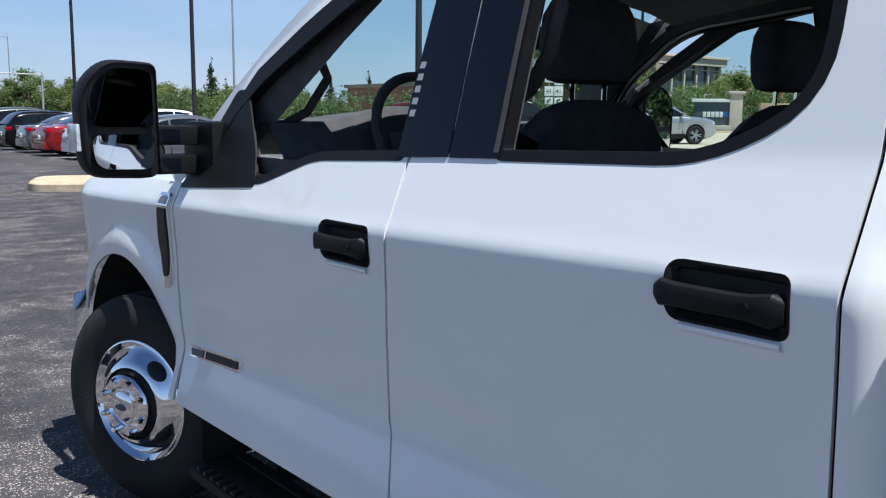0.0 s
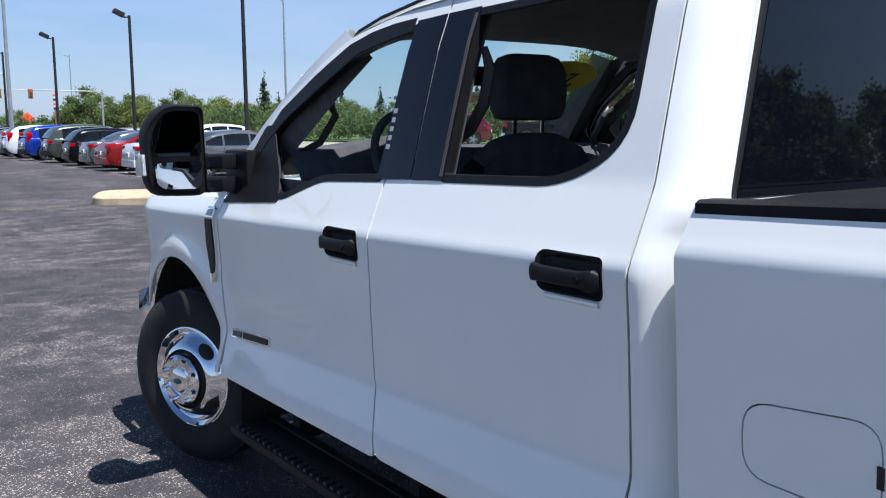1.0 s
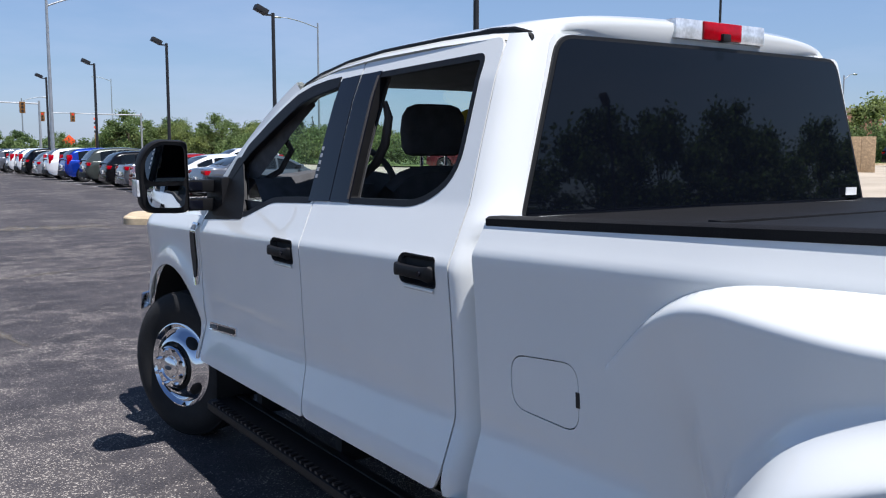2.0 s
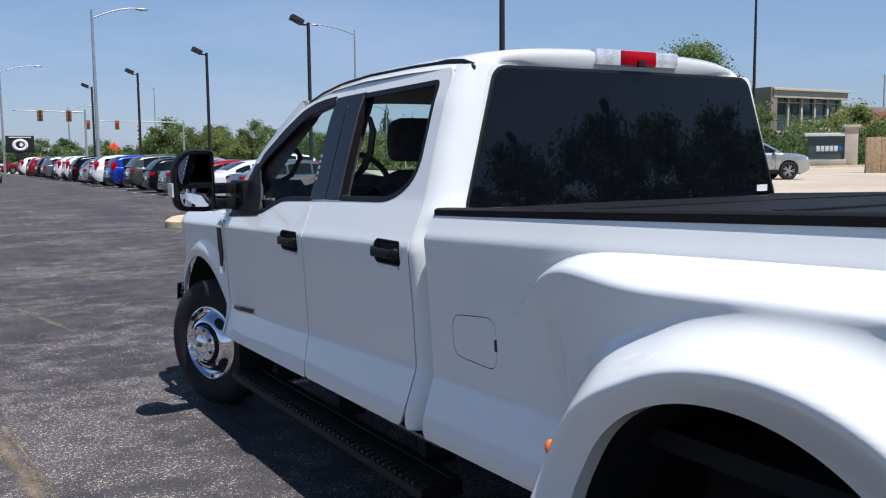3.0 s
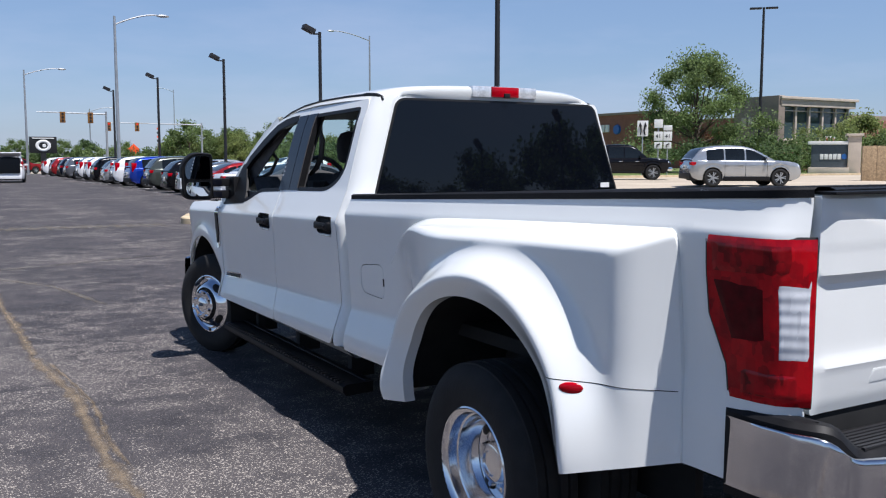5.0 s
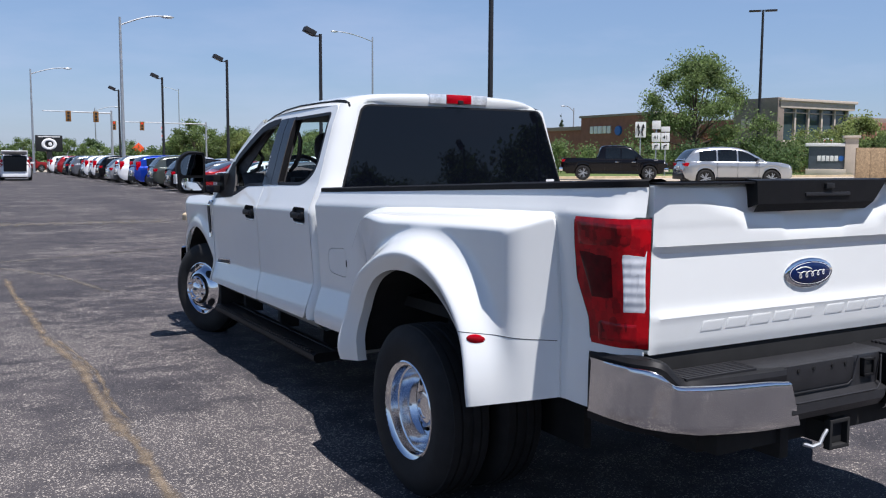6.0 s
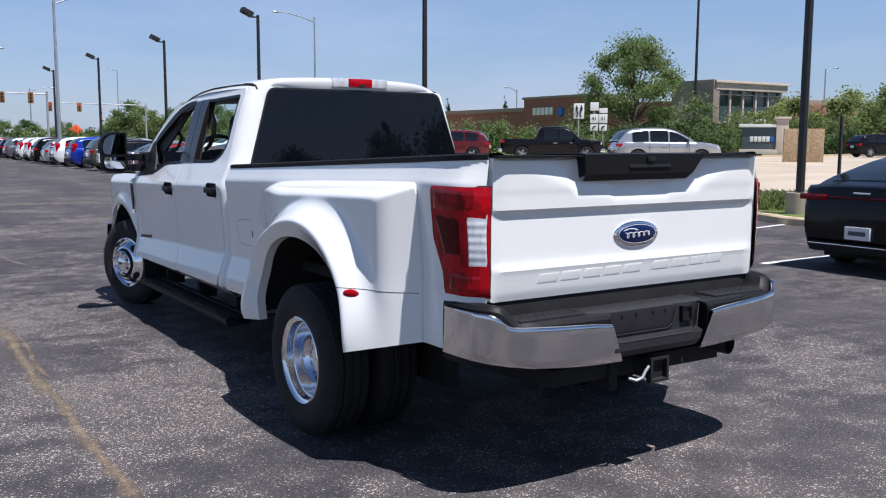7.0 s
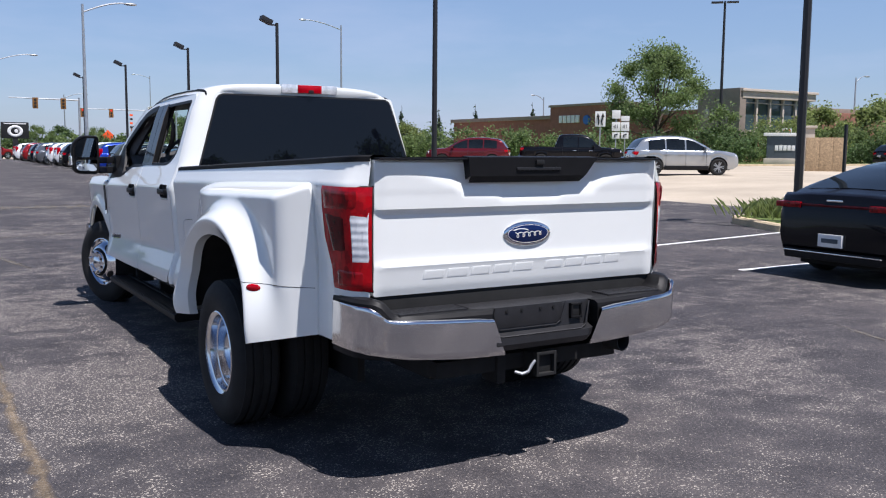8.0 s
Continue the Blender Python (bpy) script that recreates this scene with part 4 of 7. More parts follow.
# dually fenders
ARCH = [(-0.555, 0.56), (-0.50, 0.64), (-0.44, 0.72), (-0.34, 0.85), (-0.22, 0.955), (-0.09, 1.02), (0.05, 1.052), (0.16, 1.048), (0.27, 1.018), (0.36, 0.97), (0.45, 0.89), (0.52, 0.80), (0.548, 0.70), (0.56, 0.60), (0.565, 0.525)]
_ty = np.arange(-1.2, 1.5, 0.01)
_tz = np.interp(_ty, [-1.2, -0.65, -0.28, 0.23, 0.56, 0.74, 0.87, 0.96, 1.03, 1.10, 1.5], [1.385, 1.371, 1.360, 1.342, 1.328, 1.313, 1.278, 1.230, 1.175, 1.10, 0.70])
for _ in range(2):
    _tz = np.convolve(np.pad(_tz, 6, mode="edge"), np.ones(13) / 13, mode="valid")


def fender_top(y):
    return float(np.interp(y, _ty, _tz))


OUTER = fillet([(0.72, 0.525, 0), (0.78, 0.64, 0.1), (0.95, 0.76, 0.1), (1.10, 0.93, 0.05), (1.125, fender_top(1.125), 0.01)]) + [(y, fender_top(y)) for y in np.linspace(1.10, -0.72, 60)] + fillet([(-0.73, fender_top(-0.73), 0), (-0.845, fender_top(-0.845), 0.07), (-0.853, 1.05, 0), (-0.865, 0.64, 0)])
_ang = np.array([math.atan2(z - 0.55, y - 0.04) for y, z in ARCH[1:-1]])
_rad = np.array([math.hypot(z - 0.55, y - 0.04) for y, z in ARCH[1:-1]])
_fit = np.polyfit(_ang, _rad, 5)
ARCH = ARCH[:1] + [(0.04 + float(np.polyval(_fit, a)) * math.cos(a), 0.55 + float(np.polyval(_fit, a)) * math.sin(a)) for a in np.linspace(_ang[0], _ang[-1], 48)] + ARCH[-1:]


def soft_min(a, b, k):
    return min(a, b) - k * 0.25 * max(0.0, 1 - abs(a - b) / k) ** 2


def fender_bulge(y, z):
    """How far the wide fender stands out from the bed side."""
    d_top = fender_top(y) - z
    low = float(np.interp(y, [0.60, 0.72, 0.80, 0.95, 1.10, 1.12], [0.1, 0.46, 0.66, 0.78, 0.97, 1.05]))
    panel = 0.165 * smooth(1.20, 0.34, y) * (smooth(low - 0.05, low + 0.45, z) if y > 0.60 else 1.0)
    # flare round the wheel opening with a flat lip
    rho = math.hypot(y - 0.045, max(z, 0.55) - 0.55)
    t = rho - (0.585 + 0.078 * smooth(0.20, -0.62, y) + 0.03 * smooth(0.3, 0.55, y))
    fall = 1.42 - 0.34 * smooth(0.15, -0.5, y)
    flare = smooth(0.755, 0.66, y) * max(0, 0.292 - (fall - 0.75) / 2 * t - (fall + 0.75) / 2 * math.sqrt(t * t + 0.00015))
    core = -soft_min(-panel, -flare, 0.05)
    rim = soft_min(0.006 + 2.6 * max(0.0, d_top), 0.010 + 1.25 * max(0.0, y + 0.858), 0.06)
    return soft_min(rim, core, 0.06)


for side in (-1, 1):
    def place(y, z):
        b = 0.6 * smooth(1.0, 0.4, y)
        return (side * (flank(max(-0.9, y), z) * (1 - b) + 0.957 * b - 0.003 + fender_bulge(y, z)), y, z)
    dual = part("dual_fender", skin(OUTER + ARCH, place, (), 0.0105, 0.08, lambda y, z: (place(y, z)[0] - side * 0.05, y, z)), WHITE, truck, "wide white dually fender", angle=50)
    seam = [place(y, 0.872 + 0.02 * (y + 0.5)) for y in np.linspace(-0.472, -0.852, 30)]
    part("fender_seam", tube([(x - side * 0.0006, y, z) for x, y, z in seam], 0.0017, 6), SIGNBLACK, dual)
    for nm, y, z, material, lab in (("marker_light", -0.60, 0.848, REDLENS, "red marker light"), ("marker_light", 0.664, 0.80, ORANGE, "amber marker light")):
        x = place(y, z)[0]
        size = (0.009, 0.040, 0.020) if y < 0 else (0.016, 0.010, 0.022)
        bm = bmesh.new()
        bmesh.ops.create_uvsphere(bm, u_segments=20, v_segments=10, radius=1)
        if y > 0:
            bm.transform(Matrix.Translation((x - side * 0.008, y + 0.02, z)) @ Matrix.Diagonal((*size, 1)))
        else:
            along = (Vector(place(y - 0.03, z)) - Vector(place(y + 0.03, z))).normalized()
            out = Vector((0, 0, 1)).cross(along).normalized()
            turn = Matrix((out, along, Vector((0, 0, 1)))).transposed().to_4x4()
            bm.transform(Matrix.Translation(place(y, z)) @ turn @ Matrix.Diagonal((*size, 1)))
        part(nm, bm, material, dual, lab)

# tailgate
def gate_y(x, z):
    r = float(np.interp(z, [0.86, 0.90, 0.985, 1.005, 1.018, 1.05, 1.236, 1.246, 1.262, 1.33, 1.345, 1.44, 1.475, 1.49], [-1.228, -1.238, -1.249, -1.254, -1.246, -1.243, -1.241, -1.243, -1.259, -1.260, -1.262, -1.264, -1.262, -1.25]))
    k = smooth(0.86, 0.78, abs(x + 0.01))
    r = -1.240 + (r + 1.240) * (0.35 + 0.65 * k)
    ax = abs(x - 0.01)
    zc = float(np.interp(ax, [0.0, 0.17, 0.20, 0.40, 0.46, 0.60, 0.80], [1.296, 1.296, 1.316, 1.328, 1.375, 1.412, 1.455]))
    r += 0.018 * smooth(zc - 0.025, zc + 0.075, z) * smooth(0.82, 0.42, ax)
    return r


gate_o = fillet([(-0.852, 0.865, 0.02), (0.848, 0.865, 0.02), (0.848, 1.49, 0.015), (-0.852, 1.49, 0.015)])
gate = part("tailgate", skin(gate_o, lambda x, z: (x, gate_y(x, z), z), (), 0.014, 0.06, lambda x, z: (x, -1.19, z)), WHITE, truck, "white tailgate with embossed lower panel", angle=20)
# the cap's overhang is added so that it shades the upper gate
part("gate_spoiler", box(-0.85, 0.845, -1.292, -1.17, 1.487, 1.496, 0.004), PLASTIC, gate, "black tailgate top cap")
bez = bmesh.new()
loft([[(x0, -1.24, 1.505), (x0, -1.300, 1.50), (x0 + dx0, -1.296, 1.41), (x0 + dx0 * 1.3, -1.272, 1.380)] for x0, dx0 in ((-0.385, 0.012), (0.0, 0.0), (0.398, -0.075))], into=bez)
loft([[(-0.385, -1.24, 1.505), (-0.385, -1.300, 1.50), (-0.373, -1.296, 1.41), (-0.369, -1.24, 1.392)], [(-0.384, -1.24, 1.505), (-0.384, -1.240, 1.50), (-0.372, -1.24, 1.41), (-0.368, -1.24, 1.392)]], into=bez)
loft([[(0.398, -1.24, 1.505), (0.398, -1.300, 1.50), (0.323, -1.296, 1.41), (0.30, -1.24, 1.392)], [(0.397, -1.24, 1.505), (0.397, -1.240, 1.50), (0.322, -1.24, 1.41), (0.299, -1.24, 1.392)]], into=bez)
hb = part("gate_handle", bez, PLASTIC, gate, "black tailgate handle bezel")
part("pull_slot", box(-0.11, 0.16, -1.304, -1.29, 1.437, 1.452, 0.004), STEP_PLASTIC, hb)
part("camera_pod", box(0.0, 0.05, -1.312, -1.29, 1.465, 1.488, 0.006), SIGNBLACK, hb)
# oval badge, plain
oval = bmesh.new()
bmesh.ops.create_uvsphere(oval, u_segments=40, v_segments=12, radius=1)
oval.transform(Matrix.Translation((0.0, -1.246, 1.123)) @ Matrix.Diagonal((0.146, 0.014, 0.062, 1)))
ov = part("oval_badge", oval, CHROME, gate, "oval chrome and blue badge")
for a, b, d, material in ((0.137, 0.055, 0.0185, BLUE),):
    o2 = bmesh.new()
    bmesh.ops.create_uvsphere(o2, u_segments=40, v_segments=12, radius=1)
    o2.transform(Matrix.Translation((0.0, -1.246, 1.123)) @ Matrix.Diagonal((a, d, b, 1)))
    part("badge_field", o2, material, ov)
sw = bmesh.new()


def on_badge(x, z):
    return (x, -1.246 - 0.0185 * math.sqrt(max(0, 1 - (x / 0.132) ** 2 - ((z - 1.123) / 0.052) ** 2)) - 0.0008, z)


# a looping plain flourish inside a thin oval line
tube([on_badge(0.122 * math.cos(a), 1.123 + 0.044 * math.sin(a)) for a in [2 * math.pi * k / 48 for k in range(49)]], 0.0013, 5, into=sw, close=False)
tube([on_badge(-0.086 + 0.168 * u + 0.013 * math.sin(u * 31), 1.118 + 0.008 * u + 0.013 * math.cos(u * 31) * (1 - 0.3 * u)) for u in np.linspace(0, 1, 70)], [0.0010] + [0.0019] * 68 + [0.0010], 6, into=sw)
tube([on_badge(-0.094 + 0.09 * u, 1.140 + 0.010 * math.sin(u * 3.1)) for u in np.linspace(0, 1, 12)], [0.001] + [0.0026] * 10 + [0.001], 6, into=sw)
part("badge_stroke", sw, SIGNWHITE, ov)
# embossed blocks along the lower panel
x = -0.60
for w, gap in ((0.115, 0.018), (0.115, 0.018), (0.110, 0.018), (0.105, 0.018), (0.115, 0.075), (0.115, 0.018), (0.115, 0.018), (0.105, 0.018), (0.11, 0.0)):
    lift = 0.016 * (x + 0.6) / 1.2
    rows = []
    for k, up in ((0.0, 0.003), (0.002, -0.0006), (0.005, -0.0016), (0.010, -0.0018)):
        ring = []
        for px_, pz_ in ((x + k, 0.930 + k), (x + w - k, 0.930 + k), (x + w + 0.010 - k, 0.976 - k), (x + 0.010 + k, 0.976 - k)):
            ring.append((px_, gate_y(px_, pz_ + lift) + up, pz_ + lift))
        rows.append(ring)
    part("embossed_block", loft(rows, closed=True, cap=True), WHITE, gate)
    x += w + gap

# tonneau cover and rails
rows = []
for y in [*np.linspace(1.63, -1.0, 24), -1.04, -1.08, -1.11, -1.14, -1.165, -1.185, -1.20, -1.21, -1.222, -1.236]:
    z = rail_z(y)
    w = float(np.interp(y, [-1.24, -1.232, -1.21, -1.185, -1.14, -1.08, -1.0], [0.864, 0.867, 0.897, 0.921, 0.936, 0.943, 0.946]))
    half = [(w, z - 0.016), (w + 0.001, z + 0.006), (w - 0.012, z + 0.013), (w - 0.06, z + 0.013), (w - 0.09, z + 0.004), (0.4, z + 0.004 + 0.002 * math.sin(y * 9)), (0.0, z + 0.006 + 0.002 * math.sin(y * 9))]
    rows.append([(-a, y, b) for a, b in half] + [(a, y, b) for a, b in half[-2::-1]])
part("tonneau_cover", loft(rows), SOFT, truck, "black vinyl tonneau cover")
for y in (0.95, 0.25, -0.45):
    part("tonneau_rib", box(-0.80, 0.80, y - 0.02, y + 0.02, rail_z(y) - 0.006, rail_z(y) + 0.012, 0.006), SOFT, truck)
part("bed_front", box(-0.93, 0.93, 1.60, 1.64, 0.6, 1.385, 0.01), WHITE, truck)

# rear bumper
PLAN = [(0.968, -1.045), (0.968, -1.15), (0.955, -1.25), (0.92, -1.325), (0.86, -1.375), (0.75, -1.405), (0.60, -1.42), (0.45, -1.425), (0.38, -1.427), (0.33, -1.428)]
_w = [a for a, b in PLAN]
_y = [b for a, b in PLAN]
_s = np.concatenate([[0], np.cumsum([math.hypot(_w[i + 1] - _w[i], _y[i + 1] - _y[i]) for i in range(len(_w) - 1)])])
PLAN = [(float(np.interp(q, _s, _w)), float(np.interp(q, _s, _y))) for q in np.linspace(0, _s[-1], 40)]


def bumper_ring(s, w, y):
    xi, yi = min(w - 0.03, 0.885), (max(y + 0.16, -1.215) if y < -1.3 else y)
    zt = float(np.interp(w, [0.33, 0.82, 0.845, 0.875, 0.90, 1.0], [0.792, 0.798, 0.808, 0.850, 0.868, 0.870]))
    return [(s * (w - 0.012), y + 0.014, 0.60), (s * (w - 0.008), y + 0.010, 0.68), (s * (w - 0.008), y + 0.010, zt - 0.06), (s * (w - 0.010), y + 0.010, zt - 0.020), (s * (w - 0.022), y + 0.022, zt - 0.004), (s * (w - 0.040), y + 0.040, zt), (s * xi, yi, zt), (s * xi, yi + 0.01, 0.60)]


bumper = part("rear_bumper", loft([bumper_ring(-1, w, y) for w, y in PLAN], closed=True, cap=True), PLASTIC, truck, "chrome and black step bumper", angle=30)
part("bumper_end", loft([bumper_ring(1, w, y) for w, y in PLAN], closed=True, cap=True), PLASTIC, bumper, angle=30)
for s in (-1, 1):
    rows = []
    for w, y in PLAN:
        zt = float(np.interp(w, [0.33, 0.42, 0.845, 0.865, 0.90, 0.915, 1.0], [0.752, 0.762, 0.784, 0.792, 0.830, 0.838, 0.840]))
        zb = float(np.interp(w, [0.33, 0.5, 0.75, 0.97], [0.572, 0.580, 0.600, 0.635]))
        cut = 0.075 * smooth(0.42, 0.33, w)
        face = [(-0.002, 0.0), (-0.010, 0.03), (-0.012, 0.2), (-0.015, 0.45), (-0.018, 0.7), (-0.020, 0.9), (-0.019, 0.97), (-0.012, 1.0), (0.004, 1.005)]
        rows.append([(s * (w - cut * (1 - k) + (0.004 if w > 0.9 else 0)), y + dy, zb + (zt - zb) * k) for dy, k in face])
    chrome = part("bumper_chrome", loft(rows), BRUSHED, bumper, "chrome bumper face", angle=60)
    for y in np.linspace(-1.25, -1.365, 7):
        part("step_rib", box(min(s * 0.79, s * 0.43), max(s * 0.79, s * 0.43), y - 0.006, y + 0.006, 0.792, 0.803, 0.003), STEP_PLASTIC, bumper)
mid_rows = []
for u in (0.0, 0.06, 0.3, 0.5, 0.7, 0.94, 1.0):
    row = []
    for y, z in ((-1.24, 0.797), (-1.36, 0.796), (-1.375, 0.792), (-1.380, 0.780), (-1.385, 0.70), (-1.390, 0.672), (-1.410, 0.664), (-1.440, 0.655), (-1.443, 0.622), (-1.425, 0.592), (-1.36, 0.585)):
        k = (z - 0.585) / 0.212
        x0, x1 = -0.33 - 0.075 * k, 0.262 + 0.085 * k
        row.append((x0 + (x1 - x0) * u, y + (0.02 if u in (0.0, 1.0) else 0.0), z))
    mid_rows.append(row)
part("step_middle", loft(mid_rows), STEP_PLASTIC, bumper, "dark grey centre step", angle=25)
part("plate_recess", box(-0.29, 0.115, -1.3895, -1.37, 0.690, 0.793, 0.004), STEP_PLASTIC, bumper, "dark grey plate panel")
part("recess_edge", tube([(-0.30, -1.392, 0.793), (-0.285, -1.393, 0.70), (-0.262, -1.394, 0.684), (0.075, -1.394, 0.684), (0.105, -1.393, 0.70), (0.135, -1.392, 0.795)], 0.0035, 6), STEP_PLASTIC, bumper)
part("recess_edge", tube([(-0.31, -1.43, 0.664), (-0.27, -1.437, 0.660), (0.20, -1.437, 0.660), (0.245, -1.42, 0.675), (0.285, -1.392, 0.785)], 0.004, 6), STEP_PLASTIC, bumper)
part("gap_panel", box(-0.85, 0.85, -1.222, -1.20, 0.60, 0.87, 0.004), DARK, bumper)
frame_bm = bmesh.new()
for x0, x1, z0, z1 in ((0.165, 0.235, 0.770, 0.780), (0.165, 0.235, 0.705, 0.715), (0.165, 0.175, 0.705, 0.780), (0.225, 0.235, 0.705, 0.780)):
    box(x0, x1, -1.402, -1.378, z0, z1, 0.003, into=frame_bm)
part("connector_socket", frame_bm, PLASTIC, bumper, "square trailer connector frame")
part("socket_lid", box(0.175, 0.225, -1.393, -1.38, 0.715, 0.770, 0.003), SIGNBLACK, bumper)
for x in (-0.22, -0.13, -0.02, 0.06):
    part("recess_bolt", cyl((x, -1.394, 0.772), (x, -1.38, 0.772), 0.008, n=10), SIGNBLACK, bumper)
# hitch and exhaust
hitch = part("tow_hitch", box(-0.55, 0.55, -1.30, -1.20, 0.46, 0.54, 0.01), DARK, truck, "black tow hitch receiver")
part("receiver_tube", box(-0.045, 0.045, -1.40, -1.15, 0.455, 0.545, 0.006), DARK, hitch)
rr = bmesh.new()
for a, b in (((-0.05, 0.545), (0.05, 0.56)), ((-0.05, 0.44), (0.05, 0.455)), ((-0.06, 0.44), (-0.045, 0.56)), ((0.045, 0.44), (0.06, 0.56))):
    box(a[0], b[0], -1.425, -1.395, a[1], b[1], 0.004, into=rr)
part("receiver_ring", rr, DARK, hitch)
part("safety_pin", tube([(-0.16, -1.38, 0.47), (-0.13, -1.40, 0.46), (-0.10, -1.41, 0.47), (-0.08, -1.41, 0.50), (-0.06, -1.41, 0.52)], 0.008, 8), GALV, hitch)
part("hitch_bracket", box(-0.22, -0.17, -1.32, -1.18, 0.40, 0.60, 0.01), DARK, hitch)
part("exhaust_tip", lathe([(0, 0.0), (0, 0.045), (0.30, 0.050), (0.30, 0.045), (0.05, 0.04)], 20), DARK, truck).matrix_basis = Matrix.Translation((0.47, -1.10, 0.55)) @ Matrix.Rotation(radians(-80), 4, "Z")

# ---- wheels ----
def tyre(parent, x_out, width, s):
    R, r = 0.402, 0.222
    prof = [(0.03, r), (0.012, r + 0.012), (0.0, r + 0.05), (-0.006, r + 0.10), (0.004, R - 0.05), (0.02, R - 0.018), (0.034, R - 0.008), (0.036, R - 0.001), (0.068, R + 0.001), (0.070, R - 0.010), (0.078, R - 0.010), (0.080, R + 0.002), (0.112, R + 0.002), (0.114, R - 0.010), (0.131, R - 0.010), (0.133, R + 0.002), (0.165, R + 0.002), (0.167, R - 0.010), (0.175, R - 0.010), (0.177, R + 0.001), (0.209, R - 0.001), (0.211, R - 0.008), (width - 0.02, R - 0.018), (width - 0.004, R - 0.05), (width + 0.006, r + 0.1), (width, r + 0.05), (width - 0.012, r + 0.012), (width - 0.03, r)]
    bm = lathe(prof, 56)
    ob = part("tyre", bm, RUBBER, parent, "black rubber tyre")
    ob.matrix_basis = Matrix.Translation((x_out, 0, 0)) @ (Matrix.Identity(4) if s < 0 else Matrix.Rotation(math.pi, 4, "Z"))
    return ob


def lugs(bm, x, r, n, size, length):
    for i in range(n):
        a = 2 * math.pi * (i + 0.5) / n
        c = Vector((0, r * math.cos(a), r * math.sin(a)))
        cyl(c + Vector((x, 0, 0)), c + Vector((x - length, 0, 0)), size, size * 0.75, 8, into=bm)


def hub_holes(parent, x, r, tilt, n=4, size=(0.046, 0.030)):
    for i in range(n):
        # no opening is cut: a solid black oval stands in for its shade
        bm = bmesh.new()
        bmesh.ops.create_uvsphere(bm, u_segments=18, v_segments=8, radius=1)
        a = 2 * math.pi * i / n + radians(40)
        bm.transform(Matrix.Rotation(a, 4, "X") @ Matrix.Translation((x, 0, r)) @ Matrix.Rotation(tilt, 4, "Y") @ Matrix.Diagonal((0.008, size[0], size[1], 1)))
        part("hand_hole", bm, SIGNBLACK, parent)


def front_wheel(s):
    w = part("wheel", lathe([(0.10, 0.0), (0.10, 0.215), (0.06, 0.220), (0.02, 0.226), (0.012, 0.234), (0.010, 0.228), (0.022, 0.218), (0.030, 0.208), (0.026, 0.200), (0.010, 0.184), (-0.010, 0.164), (-0.022, 0.150), (-0.026, 0.138), (0.0, 0.134)], 48), CHROME, truck, "polished dually front wheel")
    hub = lathe([(-0.0, 0.118), (-0.05, 0.116), (-0.058, 0.108), (-0.060, 0.075), (-0.050, 0.066), (-0.050, 0.060), (-0.062, 0.056), (-0.070, 0.040), (-0.072, 0.0)], 40)
    lugs(hub, -0.056, 0.099, 8, 0.013, 0.022)
    part("hub_cap", hub, CHROME, w, "chrome hub cover with lug nuts")
    part("hub_gap", lathe([(-0.004, 0.135), (-0.02, 0.128), (-0.03, 0.117)], 40), SIGNBLACK, w)
    ob = bmesh.new()
    bmesh.ops.create_uvsphere(ob, u_segments=20, v_segments=8, radius=1)
    ob.transform(Matrix.Translation((-0.070, 0, 0)) @ Matrix.Diagonal((0.005, 0.030, 0.014, 1)))
    part("hub_badge", ob, SIGNGREY, w)
    hub_holes(w, 0.004, 0.176, radians(45))
    tyre(w, 0.0, 0.245, -1)
    w.matrix_basis = Matrix.Translation((cab_x(s, 0.86), 4.49, 0.40)) @ Matrix.Rotation(radians(22), 4, "Z") @ Matrix.Translation((s * 0.115, 0, 0)) @ (Matrix.Identity(4) if s < 0 else Matrix.Rotation(math.pi, 4, "Z"))


def rear_wheel(s):
    w = part("wheel", lathe([(0.30, 0.0), (0.30, 0.21), (0.2, 0.20), (0.16, 0.180), (0.150, 0.170), (0.135, 0.180), (0.11, 0.192), (0.07, 0.196), (0.066, 0.203), (0.030, 0.210), (0.026, 0.222), (0.012, 0.234), (0.008, 0.228)], 64), ALLOY, truck, "polished deep-dish dually rear wheel")
    face = lathe([(0.155, 0.172), (0.168, 0.150), (0.158, 0.125), (0.156, 0.088), (0.125, 0.083), (0.100, 0.074), (0.094, 0.055), (0.094, 0.050), (0.102, 0.046), (0.104, 0.0)], 48)
    lugs(face, 0.156, 0.107, 8, 0.014, 0.035)
    part("hub_cap", face, ALLOY, w, "polished hub with lug nuts")
    hub_holes(w, 0.155, 0.152, 0.0, size=(0.03, 0.018))
    tyre(w, 0.0, 0.245, -1)
    tyre(w, 0.285, 0.245, -1)
    w.matrix_basis = Matrix.Translation((s * 1.195, 0.01, 0.40)) @ (Matrix.Identity(4) if s < 0 else Matrix.Rotation(math.pi, 4, "Z"))


